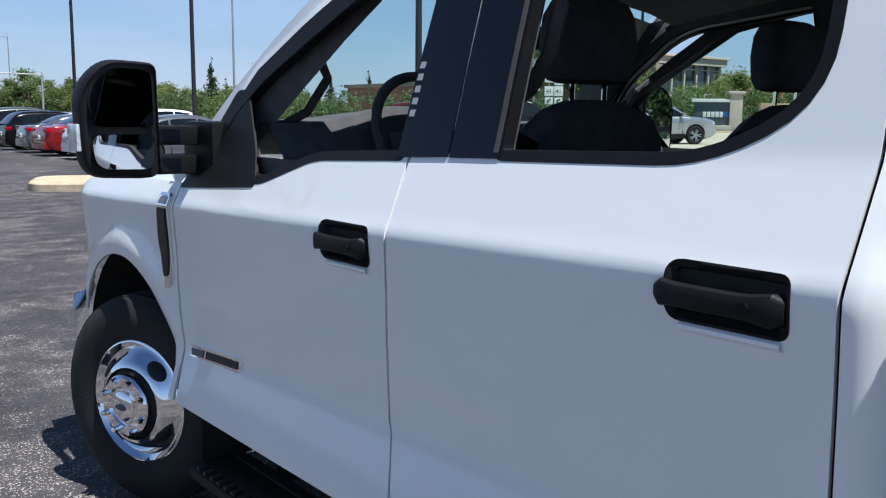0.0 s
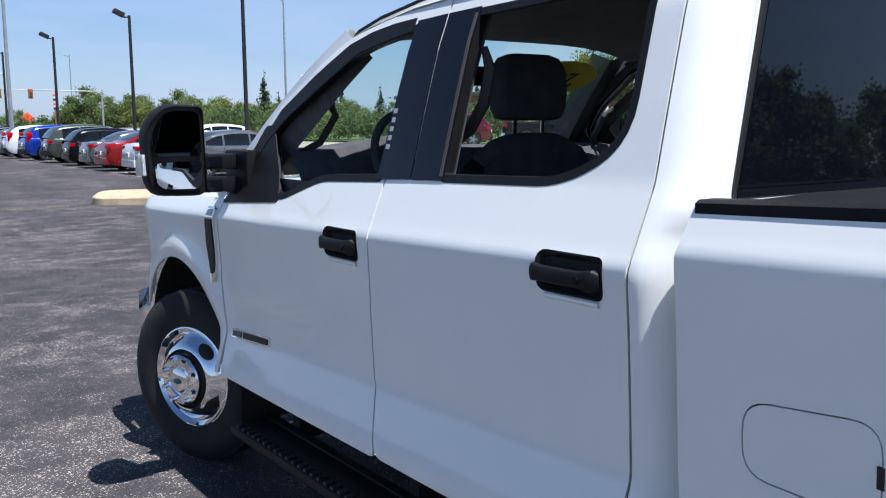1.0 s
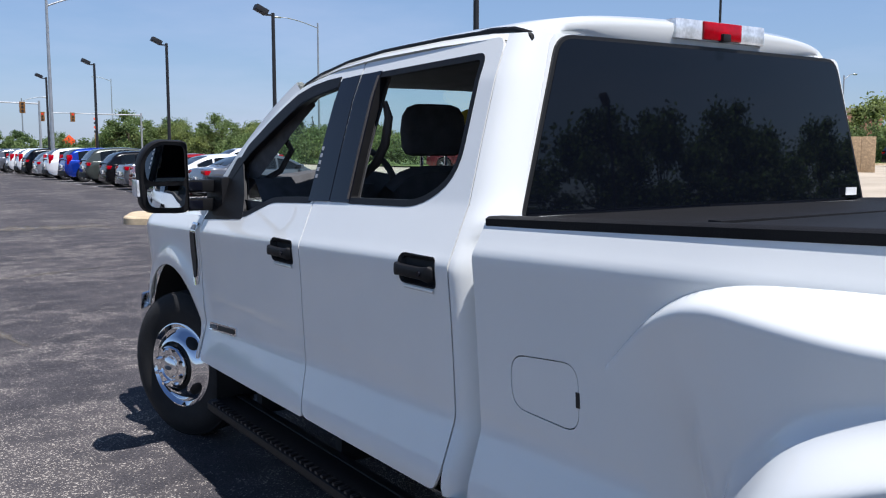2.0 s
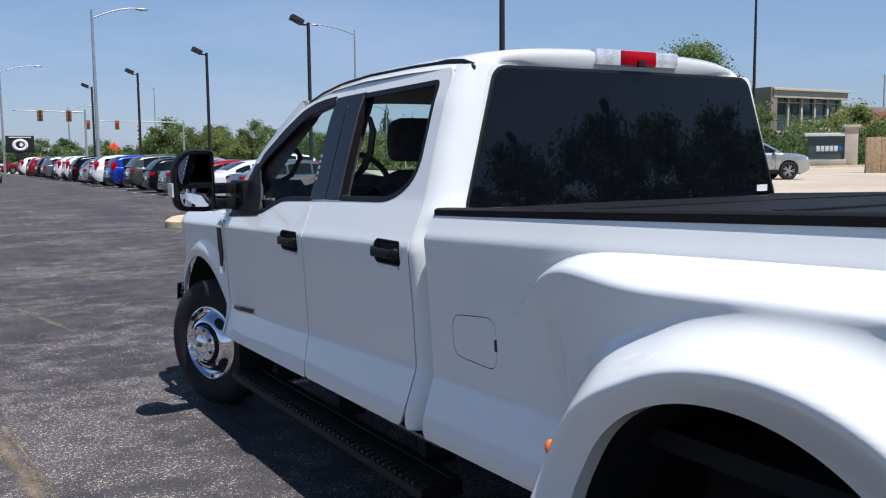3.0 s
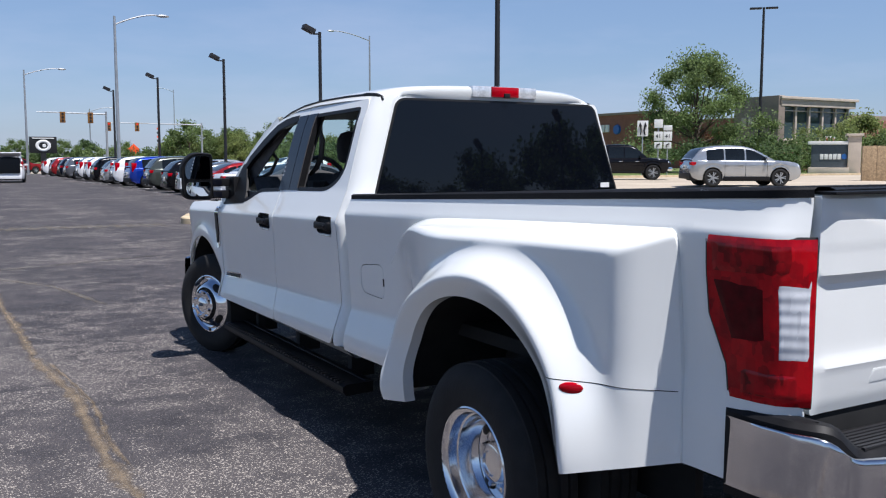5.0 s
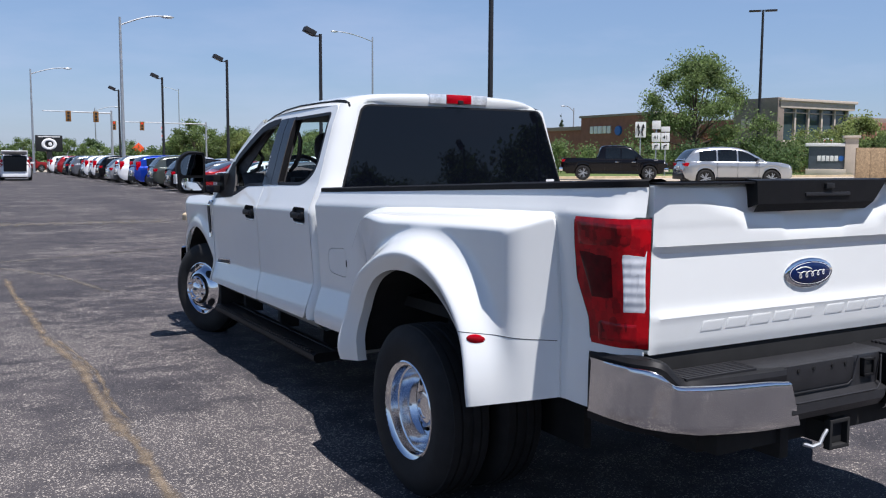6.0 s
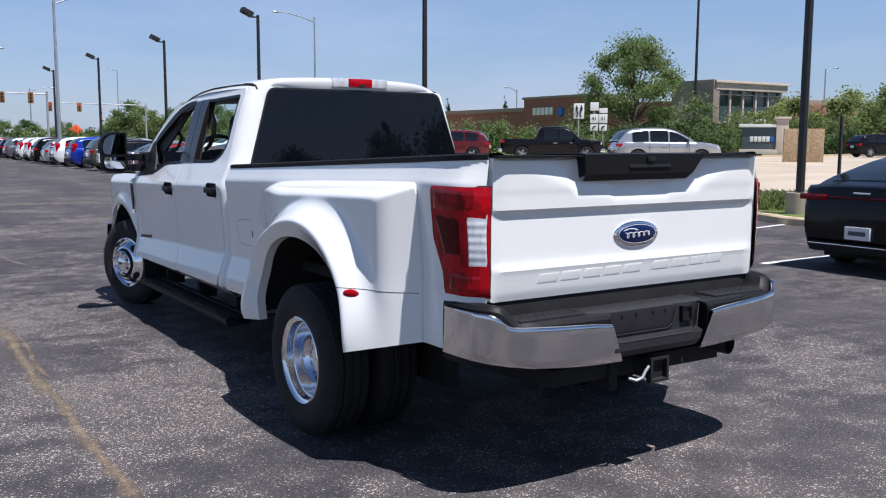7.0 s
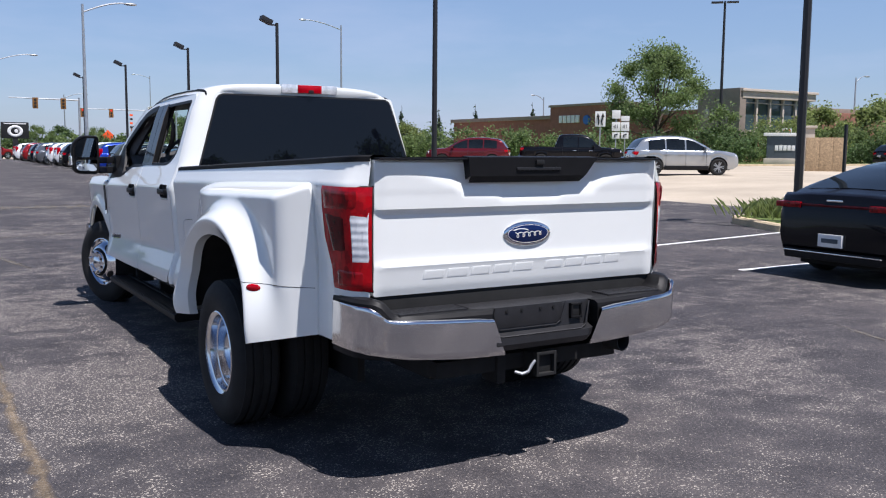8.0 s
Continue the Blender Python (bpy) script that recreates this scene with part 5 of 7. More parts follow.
for s in (-1, 1):
    front_wheel(s)
    rear_wheel(s)
    # wheel wells
    well = bmesh.new()
    loft([[(cab_x(s, 0.94), 4.47 + 0.56 * math.cos(a), 0.42 + 0.57 * math.sin(a)), (cab_x(s, 0.5), 4.47 + 0.56 * math.cos(a), 0.42 + 0.57 * math.sin(a))] for a in [radians(-10 + 10 * i) for i in range(21)]], into=well)
    box(min(cab_x(s, 0.5), cab_x(s, 0.46)), max(cab_x(s, 0.5), cab_x(s, 0.46)), 3.9, 5.05, 0.35, 1.0, into=well)
    part("wheel_well", well, DARK, truck)
    well = bmesh.new()
    loft([[(s * 1.135, 0.03 + 0.60 * math.cos(a), 0.50 + 0.60 * math.sin(a)), (s * 0.6, 0.03 + 0.60 * math.cos(a), 0.50 + 0.62 * math.sin(a))] for a in [radians(6 + 8 * i) for i in range(22)]], into=well)
    box(s * 0.60 - 0.02, s * 0.60 + 0.02, -0.6, 0.65, 0.3, 1.12, into=well)
    part("wheel_well", well, DARK, truck)
    # running board
    board = bmesh.new()
    sx = cab_x(s, 0.985)
    xi = cab_x(s, 0.80)
    loft([[(sx - s * 0.02, y, 0.262), (sx, y, 0.285), (sx, y, 0.315), (sx - s * 0.02, y, 0.328), (xi, y, 0.330), (xi, y, 0.27)] for y in np.linspace(1.68, 3.93, 10)], closed=True, cap=True, into=board)
    rb = part("running_board", board, PLASTIC, truck, "black running board with ribbed edge")
    for i in range(44):
        y = 1.75 + i * 0.049
        part("tread_rib", box(min(sx, sx - s * 0.035), max(sx, sx - s * 0.035), y - 0.010, y + 0.010, 0.324, 0.335, 0.002), STEP_PLASTIC, rb)
    part("step_edge", box(min(xi, xi + s * 0.04), max(xi, xi + s * 0.04), 1.70, 3.92, 0.328, 0.336, 0.002), STEP_PLASTIC, rb)
    for y in (2.0, 2.85, 3.7):
        part("board_bracket", box(min(xi, xi - s * 0.15), max(xi, xi - s * 0.15), y - 0.03, y + 0.03, 0.29, 0.47, 0.006), DARK, rb)
    part("frame_rail", box(s * 0.45 - 0.05, s * 0.45 + 0.05, -1.15, 5.0, 0.42, 0.62, 0.01), DARK, truck)
part("floor_pan", box(-0.88, 0.96, 1.70, 4.0, 0.52, 0.58, 0.01), DARK, truck)
part("firewall", box(-0.88, 0.96, 4.0, 4.06, 0.5, 1.22, 0.01), DARK, truck)
part("bed_floor", box(-0.92, 0.92, -1.19, 1.60, 0.80, 0.86, 0.01), DARK, truck)
part("axle", cyl((-0.8, 0.0, 0.40), (0.8, 0.0, 0.40), 0.06), DARK, truck)
bm = bmesh.new()
bmesh.ops.create_uvsphere(bm, u_segments=20, v_segments=12, radius=0.17)
bm.transform(Matrix.Translation((0.0, 0.0, 0.40)))
part("differential", bm, DARK, truck)
part("axle", cyl((-0.8, 4.47, 0.38), (0.85, 4.47, 0.38), 0.05), DARK, truck)
part("spare_wheel", lathe([(0.0, 0.0), (0.0, 0.30), (0.05, 0.38), (0.18, 0.38), (0.23, 0.30), (0.23, 0.0)], 30), RUBBER, truck, "spare tyre under the bed").matrix_basis = Matrix.Translation((0, -0.72, 0.48)) @ Matrix.Rotation(radians(-90), 4, "Y")
# ---- mirrors ----
for s in (-1, 1):
    head = fillet([(1.055, 1.275, 0.05), (1.285, 1.285, 0.07), (1.295, 1.545, 0.06), (1.215, 1.628, 0.05), (1.06, 1.622, 0.03)])
    def mx(w):
        return cab_x(s, w + (0.10 if s > 0 and w > 1.0 else 0.0))
    bm = bmesh.new()
    rows = []
    for d, k in ((3.895, 0.0), (3.885, 0.006), (3.90, 0.0), (3.94, -0.004), (4.00, 0.012), (4.05, 0.04), (4.08, 0.08)):
        rows.append([(mx(w), d, z) for w, z in inset(head, k)])
    loft(rows, closed=True, cap=True, into=bm)
    mir = part("door_mirror", bm, PLASTIC, truck, "black telescoping tow mirror", angle=45)
    up = fillet([(1.078, 1.432, 0.02), (1.262, 1.432, 0.03), (1.272, 1.535, 0.05), (1.205, 1.604, 0.04), (1.082, 1.60, 0.03)])
    lo = fillet([(1.085, 1.305, 0.03), (1.258, 1.308, 0.05), (1.264, 1.408, 0.03), (1.078, 1.410, 0.02)])
    part("mirror_glass", skin(up, lambda w, z: (mx(w), 3.879 + 0.03 * (w - 1.17) * -1, z), (), 0.05, 0.004, lambda w, z: (mx(w), 3.889, z)), MIRROR, mir)
    part("mirror_glass", skin(lo, lambda w, z: (mx(w), 3.872 + 0.5 * ((w - 1.17) ** 2 + (z - 1.36) ** 2), z), (), 0.03, 0.004, lambda w, z: (mx(w), 3.889, z)), MIRROR, mir, "convex lower mirror glass")
    part("turn_signal", box(min(mx(1.285), mx(1.302)), max(mx(1.285), mx(1.302)), 3.90, 3.99, 1.36, 1.44, 0.006), CLEARLENS, mir)
    for z in (1.405, 1.315):
        part("mirror_arm", box(min(mx(0.87), mx(1.07)), max(mx(0.87), mx(1.07)), 3.90, 4.0, z - 0.03, z + 0.03, 0.012), PLASTIC, mir)
        part("arm_sleeve", box(min(mx(0.99), mx(1.06)), max(mx(0.99), mx(1.06)), 3.89, 4.01, z - 0.022, z + 0.022, 0.008), GLOSSBLACK, mir)
    part("mirror_base", box(min(mx(0.83), mx(0.93)), max(mx(0.83), mx(0.93)), 3.80, 4.02, 1.25, 1.45, 0.02), PLASTIC, mir)

# ---- cab interior ----
part("headliner", loft([[(CX + u * 0.70, y, z - 0.06 * abs(u) ** 4) for u in [-1 + k / 5 for k in range(11)]] for y, z in ((1.72, 1.925), (2.2, 1.955), (2.8, 1.945), (3.2, 1.90), (3.36, 1.875))]), LINER, truck)
for s in (-1, 1):
    part("door_card", loft([[(cab_x(s, w), y, z) for w, z in ((0.89, 0.6), (0.86, 0.95), (0.88, 1.25), (0.895, 1.35))] for y in (1.75, 2.5, 3.3, 3.9)]), FABRIC, truck)
    part("inner_pillar", loft([[(cab_x(s, w), y, z) for w, y in ((0.90 - 0.37 * max(0, z - 1.38), 2.55), (0.865 - 0.34 * max(0, z - 1.38), 2.56), (0.865 - 0.34 * max(0, z - 1.38), 2.66), (0.90 - 0.37 * max(0, z - 1.38), 2.74))] for z in (0.6, 1.0, 1.38, 1.6, 1.88)]), TRIMGREY, truck)
    part("inner_pillar", loft([[(cab_x(s, w), y, z) for w, y in ((0.88 - 0.37 * max(0, z - 1.38), 1.84), (0.74 - 0.25 * max(0, z - 1.38), 1.80), (0.72 - 0.25 * max(0, z - 1.38), 1.70))] for z in (0.6, 1.0, 1.38, 1.6, 1.9)]), LINER, truck)
    rows = []
    for t in [i / 6 for i in range(7)]:
        y, z = 3.30 + 0.70 * t + (0.14 * (1 - t * t) if s > 0 else 0.0), 1.85 - 0.56 * t
        w = flank(y, z) - 0.03
        deep = 0.09 * (s < 0)
        rows.append([(cab_x(s, w - 0.02), y - deep, z - 0.85 * deep), (cab_x(s, w), y, z), (cab_x(s, w - 0.10), y, z - 0.02), (cab_x(s, w - 0.12), y + 0.10, z + 0.02)])
    part("inner_pillar", loft(rows), FABRIC, truck)
    part("grab_handle", tube([(cab_x(s, 0.74), 2.55, 1.76), (cab_x(s, 0.735), 2.53, 1.70), (cab_x(s, 0.735), 2.56, 1.60), (cab_x(s, 0.745), 2.61, 1.53), (cab_x(s, 0.77), 2.66, 1.48)], [0.010, 0.017, 0.018, 0.018, 0.012], 8), TRIMGREY, truck, "taupe pillar grab handle")
    part("grab_handle", tube([(cab_x(s, 0.72), 3.50, 1.62), (cab_x(s, 0.68), 3.53, 1.58), (cab_x(s, 0.70), 3.62, 1.48), (cab_x(s, 0.76), 3.66, 1.44)], 0.014, 8), FABRIC, truck)
dash = part("dashboard", loft([[(x, 3.62 - 0.05 * math.cos((x - CX) * 3), 0.7), (x, 3.50, 1.0), (x, 3.52, 1.35), (x, 3.60, 1.445 + 0.06 * math.exp(-(((x + 0.36) / 0.2) ** 2))), (x, 3.80, 1.455 + 0.03 * math.exp(-(((x + 0.36) / 0.2) ** 2))), (x, 4.12, 1.33)] for x in np.linspace(-0.84, 0.92, 25)]), FABRIC, truck, "dark grey dashboard")
bm = bmesh.new()
ring = []
for i in range(33):
    a = 2 * math.pi * i / 32
    ring.append(Vector((-0.36 + 0.195 * math.cos(a), 3.45 + 0.07 * math.sin(a), 1.415 + 0.18 * math.sin(a))))
tube(ring, 0.017, 8, into=bm, close=False)
sw = part("steering_wheel", bm, FABRIC, truck, "dark steering wheel")
part("wheel_hub", box(-0.44, -0.28, 3.44, 3.62, 1.32, 1.42, 0.02), FABRIC, sw)


def seat(x, y, rear=False):
    st = part("seat", loft([[(x + u * (0.26 - 0.03 * smooth(1.3, 1.52, z)), y + dy - 0.04 * (1 - u * u) * 1, z - 0.08 * u ** 4 * smooth(1.2, 1.5, z)) for u in [-1 + k / 4 for k in range(9)]] for dy, z in ((0.50, 0.80), (0.52, 0.90), (0.15, 0.93), (0.05, 0.98), (0.0, 1.15), (-0.03, 1.38), (-0.05, 1.48), (-0.10, 1.515), (-0.17, 1.49), (-0.14, 1.2), (-0.10, 0.8))]), FABRIC, truck, "dark cloth seat")
    hr = bmesh.new()
    loft([[(x + hw * c, y - 0.11 + hd * q, z) for c, q in [(math.copysign(abs(math.cos(a)) ** 0.55, math.cos(a)), math.copysign(abs(math.sin(a)) ** 0.55, math.sin(a))) for a in [2 * math.pi * k / 20 for k in range(20)]]] for z, hw, hd in ((1.555, 0.10, 0.03), (1.563, 0.125, 0.05), (1.59, 0.14, 0.06), (1.66, 0.145, 0.065), (1.72, 0.138, 0.06), (1.755, 0.115, 0.05), (1.768, 0.08, 0.03))], closed=True, cap=True, into=hr)
    part("headrest", hr, FABRIC, st)
    for dx in (-0.06, 0.06):
        part("headrest_post", cyl((x + dx, y - 0.11, 1.46), (x + dx, y - 0.115, 1.60), 0.007, n=8), CHROME, st)


seat(-0.38, 2.88)
seat(0.50, 2.85)
part("rear_mirror", box(-0.08, 0.16, 3.44, 3.47, 1.70, 1.78, 0.012), PLASTIC, truck)
# round yellow price sticker on the windshield
bm = bmesh.new()
bmesh.ops.create_circle(bm, cap_ends=True, segments=36, radius=1)
bm.transform(Matrix.Translation((0.46, 3.52, 1.75)) @ Matrix.Rotation(radians(-38), 4, "X") @ Matrix.Diagonal((0.22, 0.11, 1, 1)))
stk = part("windshield_sticker", bm, STICKER, truck, "yellow oval windshield sticker")
bm = text_mesh("201", 0.13, 0.001)
bm.transform(Matrix.Translation((0.46, 3.514, 1.744)) @ Matrix.Rotation(radians(-38), 4, "X") @ Matrix.Diagonal((-1, 1, 1, 1)))
part("sticker_text", bm, SIGNBLACK, stk)
for nm, o, s in (("side_glass", FRONT_WINDOW, 1),):
    g = side_panel(nm, o, s, out=-0.03, depth=0.004, material=GLASS, label="clear side glass")
    g.visible_shadow = False

# ---- kerb island, lines, parking lamp poles ----
def slab(name, outline, z0, z1, material, label, category, kind="", bevel=0.03):
    top = inset(outline, bevel)
    rows = [[(x, y, z0) for x, y in outline], [(x, y, z1 - bevel) for x, y in outline], [(x, y, z1) for x, y in top]]
    bm = loft(rows, closed=True)
    f = [v for v in bm.verts][-len(top):]
    bm.faces.new(f)
    return tagged(part(name, bm, material), label, category, kind=kind)


isl = fillet([(2.45, 19.3, 0.5), (6.6, 17.0, 0.5), (7.4, 19.0, 0.5), (3.3, 21.6, 0.9)], 6)
slab("kerb_island", isl, -0.02, 0.16, KERB, "pale tan concrete kerb island on asphalt", "kerb island", "structure")
isl2 = fillet([(11.6, 6.3, 0.5), (12.75, 8.7, 0.6), (17.0, 8.6, 0.5), (16.5, 0.0, 0.6), (13.2, 0.2, 0.6)], 6)
slab("planting_island", isl2, -0.02, 0.15, KERB, "concrete kerb round a planted island", "kerb island", "structure")
slab("island_soil", inset(isl2, 0.18), 0.0, 0.165, GRASS, "grass inside the kerb island", "grass", "structure", 0.01)
for i, (x0, y0, x1, y1) in enumerate(((7.4, 5.72, 11.9, 6.45), (6.65, 3.05, 11.2, 3.1), (6.6, 0.3, 11.2, 0.3), (6.7, -2.5, 11.2, -2.5))):
    ribbon("parking_line", [(x0, y0), (x1, y1)], 0.10, LINE, "faded white painted parking line", "parking line", jitter=0.06, seed=20 + i)
for i in range(26):
    y = 19.5 + i * 2.9
    if i not in (0,):
        ribbon("parking_line", [(6.6, y + 1.4), (11.6, y + 1.4)], 0.10, LINE, "faded white painted parking line", "parking line", jitter=0.06, seed=50 + i)


def lot_lamp(x, y, height, arm, head, label, group="lot lamp poles"):
    t = thing("lamp_pole", label, "lamp pole", pose(x, y, 0), group=group)
    part("pole", tube([(0, 0, 0.55), (0, 0, height * 0.5), (0, 0, height)], [0.085, 0.08, 0.07], 8), POLE, t)
    part("base", tube([(0, 0, -0.02), (0, 0, 0.58)], 0.26, 16), CONCRETE, t, "round concrete base")
    for ang in arm:
        m = Matrix.Rotation(radians(ang), 4, "Z")
        a = part("arm", box(0.05, 0.30, -0.03, 0.03, height - 0.12, height - 0.06, 0.0, m=m), POLE, t)
        h = box(0.25, 0.25 + head, -0.18, 0.18, -0.10, 0.10, 0.02)
        h.transform(m @ Matrix.Translation((0, 0, height - 0.02)) @ Matrix.Translation((0.25, 0, 0)) @ Matrix.Rotation(radians(-24), 4, "Y") @ Matrix.Translation((-0.25, 0, 0)))
        part("lamp_head", h, POLE, t, "dark floodlight head")
    return t


for x, y in ((11.38, 18.8), (11.5, 32.1), (11.05, 44.0), (10.5, 56.5), (10.05, 69.0)):
    lot_lamp(x, y, 6.75, (180,), 0.50, "dark bronze lot lamp pole with floodlight head")
lot_lamp(12.4, 6.6, 7.6, (180, 0), 0.6, "dark bronze lot lamp pole in the planted island")
# poles behind the camera, seen in the dark rear window
lot_lamp(20.4, -21.8, 6.7, (150,), 0.6, "dark bronze lot lamp pole with floodlight head")
lot_lamp(19.3, -29.5, 6.7, (150,), 0.6, "dark bronze lot lamp pole with floodlight head")

tp = thing("lamp_pole", "tall dark street pole with twin flat heads", "lamp pole", pose(60.3, 51.4, 0.55))
part("pole", tube([(0, 0, 0), (0, 0, 14.0)], [0.16, 0.10], 10), POLE, tp)
for s in (-1, 1):
    part("lamp_head", box(0.15 if s > 0 else -1.15, 1.15 if s > 0 else -0.15, -0.18, 0.18, 13.85, 14.0, 0.03, m=Matrix.Rotation(radians(-45), 4, "Z")), POLE, tp)


def street_light(x, y, height, reach, angle, double=False):
    t = thing("street_light", "silver steel street light with curved arm", "street light", pose(x, y, 0, 0, 0, angle), group="street lights")
    part("pole", tube([(0, 0, 0), (0, 0, height * 0.6), (0, 0, height)], [0.13, 0.10, 0.075], 10), GALV, t)
    for s in ((1, -1) if double else (1,)):
        pts = [(s * reach * u, 0, height - 0.5 + 0.75 * math.sin(u * math.pi / 2)) for u in [i / 8 for i in range(9)]]
        part("arm", tube(pts, [0.05] * 8 + [0.035], 8), GALV, t)
        bm = bmesh.new()
        bmesh.ops.create_uvsphere(bm, u_segments=12, v_segments=8, radius=1)
        bm.transform(Matrix.Translation((s * (reach + 0.3), 0, height + 0.22)) @ Matrix.Diagonal((0.42, 0.17, 0.10, 1)))
        part("lamp_head", bm, GALV, t)
    return t


for x, y, h, r, a in ((7.9, 56.0, 10.3, 2.6, 0), (38.2, 83.2, 14.3, 4.0, 180), (6.6, 96.5, 10.4, 3.2, 0), (60, 118, 8.5, 1.8, 180), (75, 66, 7.5, 1.6, 0), (92, 60, 10, 1.8, 0), (21, 150, 9.5, 3, 0), (44, 190, 16, 3, 180), (78, 100, 9.0, 1.6, 180)):
    street_light(x, y, h, r, a)


# ---- traffic signals ----
def signal_head(parent, x, y, z, face, red):
    h = part("signal_head", box(x - 0.28, x + 0.28, y - 0.12, y + 0.12, z - 0.60, z + 0.60, 0.03), SIGNALYELLOW, parent, "dark yellow signal head")
    for k, dz in enumerate((0.36, 0.0, -0.36)):
        part("signal_lens", cyl((x, y - 0.13, z + dz), (x, y - 0.15, z + dz), 0.13, n=14), REDLAMP if (k == 0 and red) else SIGNBLACK, h)


for (x0, x1, y, z, heads) in ((8.5, 13.5, 105.0, 6.5, ((11.1, 0), (14.0, 0))), (19.2, 30.0, 126.0, 6.3, ((19.6, 1), (23.3, 1)))):
    t = thing("traffic_signal", "steel mast arm carrying traffic signal heads", "traffic signal", pose(0, 0, 0))
    part("mast", tube([(x1 + 2.2, y, 0), (x1 + 2.2, y, z + 0.4)], [0.16, 0.11], 10), GALV, t)
    part("mast_arm", tube([(x1 + 2.2, y, z + 0.1), (x0, y, z + 0.2)], [0.09, 0.05], 8), GALV, t)
    for hx, red in heads:
        signal_head(t, hx, y - 0.2, z - 0.35, -1, red)

# ---- signs ----
def post_sign(name, x, y, label, face, posts, boards):
    t = thing(name, label, "road sign", pose(x, y, road_z(x) + 0.1 if 29 < x and y < 104 else 0, 0, 0, face))
    for px, h in posts:
        part("post", box(px - 0.04, px + 0.04, -0.03, 0.03, 0, h, 0.006), GALV, t)
    for bx, bz, w, h, material in boards:
        part("board", box(bx - w / 2, bx + w / 2, -0.06, -0.035, bz - h / 2, bz + h / 2, 0.004), material, t)
    return t


ar = post_sign("divided_road_sign", 37.4, 41.1, "white road sign with two black arrows", -42, ((0, 3.0),), ((0, 3.0, 0.68, 1.0, SIGNWHITE),))
for sx in (-0.14, 0.14):
    part("arrow_shaft", tube([(sx, -0.066, 2.60), (sx * 0.6, -0.066, 2.85), (sx * 1.1, -0.066, 3.15)], 0.045, 6), SIGNBLACK, ar)
    bm = cyl((sx * 1.1, -0.066, 3.12), (sx * 1.15, -0.066, 3.38), 0.12, 0.01, 6)
    part("arrow_head", bm, SIGNBLACK, ar)
rt = post_sign("route_sign", 39.6, 41.55, "pair of white route shield signs with arrows", -43, ((-0.30, 3.45), (0.30, 3.15)), ((-0.30, 3.37, 0.56, 0.56, SIGNWHITE), (0.30, 3.09, 0.56, 0.34, SIGNWHITE), (-0.30, 2.55, 0.56, 0.60, SIGNWHITE), (0.30, 2.55, 0.56, 0.60, SIGNWHITE), (-0.30, 1.95, 0.50, 0.42, SIGNWHITE), (0.30, 1.95, 0.50, 0.42, SIGNWHITE)))
for sx in (-0.30, 0.30):
    bm = text_mesh("41", 0.36, 0.004)
    bm.transform(Matrix.Translation((sx, -0.066, 2.54)) @ Matrix.Rotation(radians(90), 4, "X"))
    part("shield_number", bm, SIGNBLACK, rt)
    part("arrow_shaft", tube([(sx - 0.08, -0.066, 1.81), (sx - 0.07, -0.066, 1.99), (sx + 0.12, -0.066, 2.05)], 0.04, 6), SIGNBLACK, rt)
st = post_sign("stop_sign", 62.5, 46.0, "red and white entrance sign on a post", -45, ((0, 2.6),), ((0, 2.5, 0.75, 0.9, SIGNWHITE),))
part("sign_patch", box(-0.3, 0.3, -0.075, -0.06, 2.3, 2.8, 0.004), SIGNORANGE, st)
wk = post_sign("work_sign", 24.0, 132.0, "orange diamond roadwork sign on a post", -8, ((0, 2.2),), ())
part("diamond", box(-0.62, 0.62, -0.08, -0.05, -0.62, 0.62, 0.01, m=Matrix.Translation((0, 0, 2.9)) @ Matrix.Rotation(radians(45), 4, "Y")), SIGNORANGE, wk)
dr = thing("delineator", "orange and black striped marker by a pole", "road marker", pose(20.5, 101.0, 0))
part("post", box(-0.06, 0.06, -0.03, 0.03, 0, 3.5, 0.004), SIGNALYELLOW, dr)
for k in range(4):
    part("stripe", box(-0.16, 0.16, -0.05, -0.03, 3.5 + k * 0.45, 3.72 + k * 0.45, 0.004), SIGNORANGE if k % 2 else SIGNBLACK, dr)
scr = thing("screen_sign", "black roadside sign with a white swirl emblem", "sign", pose(7.8, 94.0, 0))
part("board", box(-1.25, 1.25, -0.15, 0.15, 2.15, 3.75, 0.04), SIGNBLACK, scr)
part("post", box(-0.25, 0.25, -0.12, 0.12, 0, 2.2, 0.02), SIGNBLACK, scr)
part("emblem_ring", lathe([(0, 0.55), (-0.03, 0.6), (-0.03, 0.92), (0, 0.98)], 36), SIGNWHITE, scr).matrix_basis = Matrix.Translation((0.0, -0.16, 2.88)) @ Matrix.Rotation(radians(90), 4, "Z") @ Matrix.Diagonal((1, 0.72, 0.58, 1))
part("emblem_core", lathe([(-0.03, 0.0), (-0.03, 0.26), (0, 0.30)], 24), SIGNWHITE, scr).matrix_basis = Matrix.Translation((0.10, -0.16, 2.88)) @ Matrix.Rotation(radians(90), 4, "Z") @ Matrix.Diagonal((1, 0.6, 0.6, 1))
part("text_bar", box(-1.0, 1.0, -0.19, -0.15, 3.56, 3.65, 0.0), SIGNWHITE, scr)


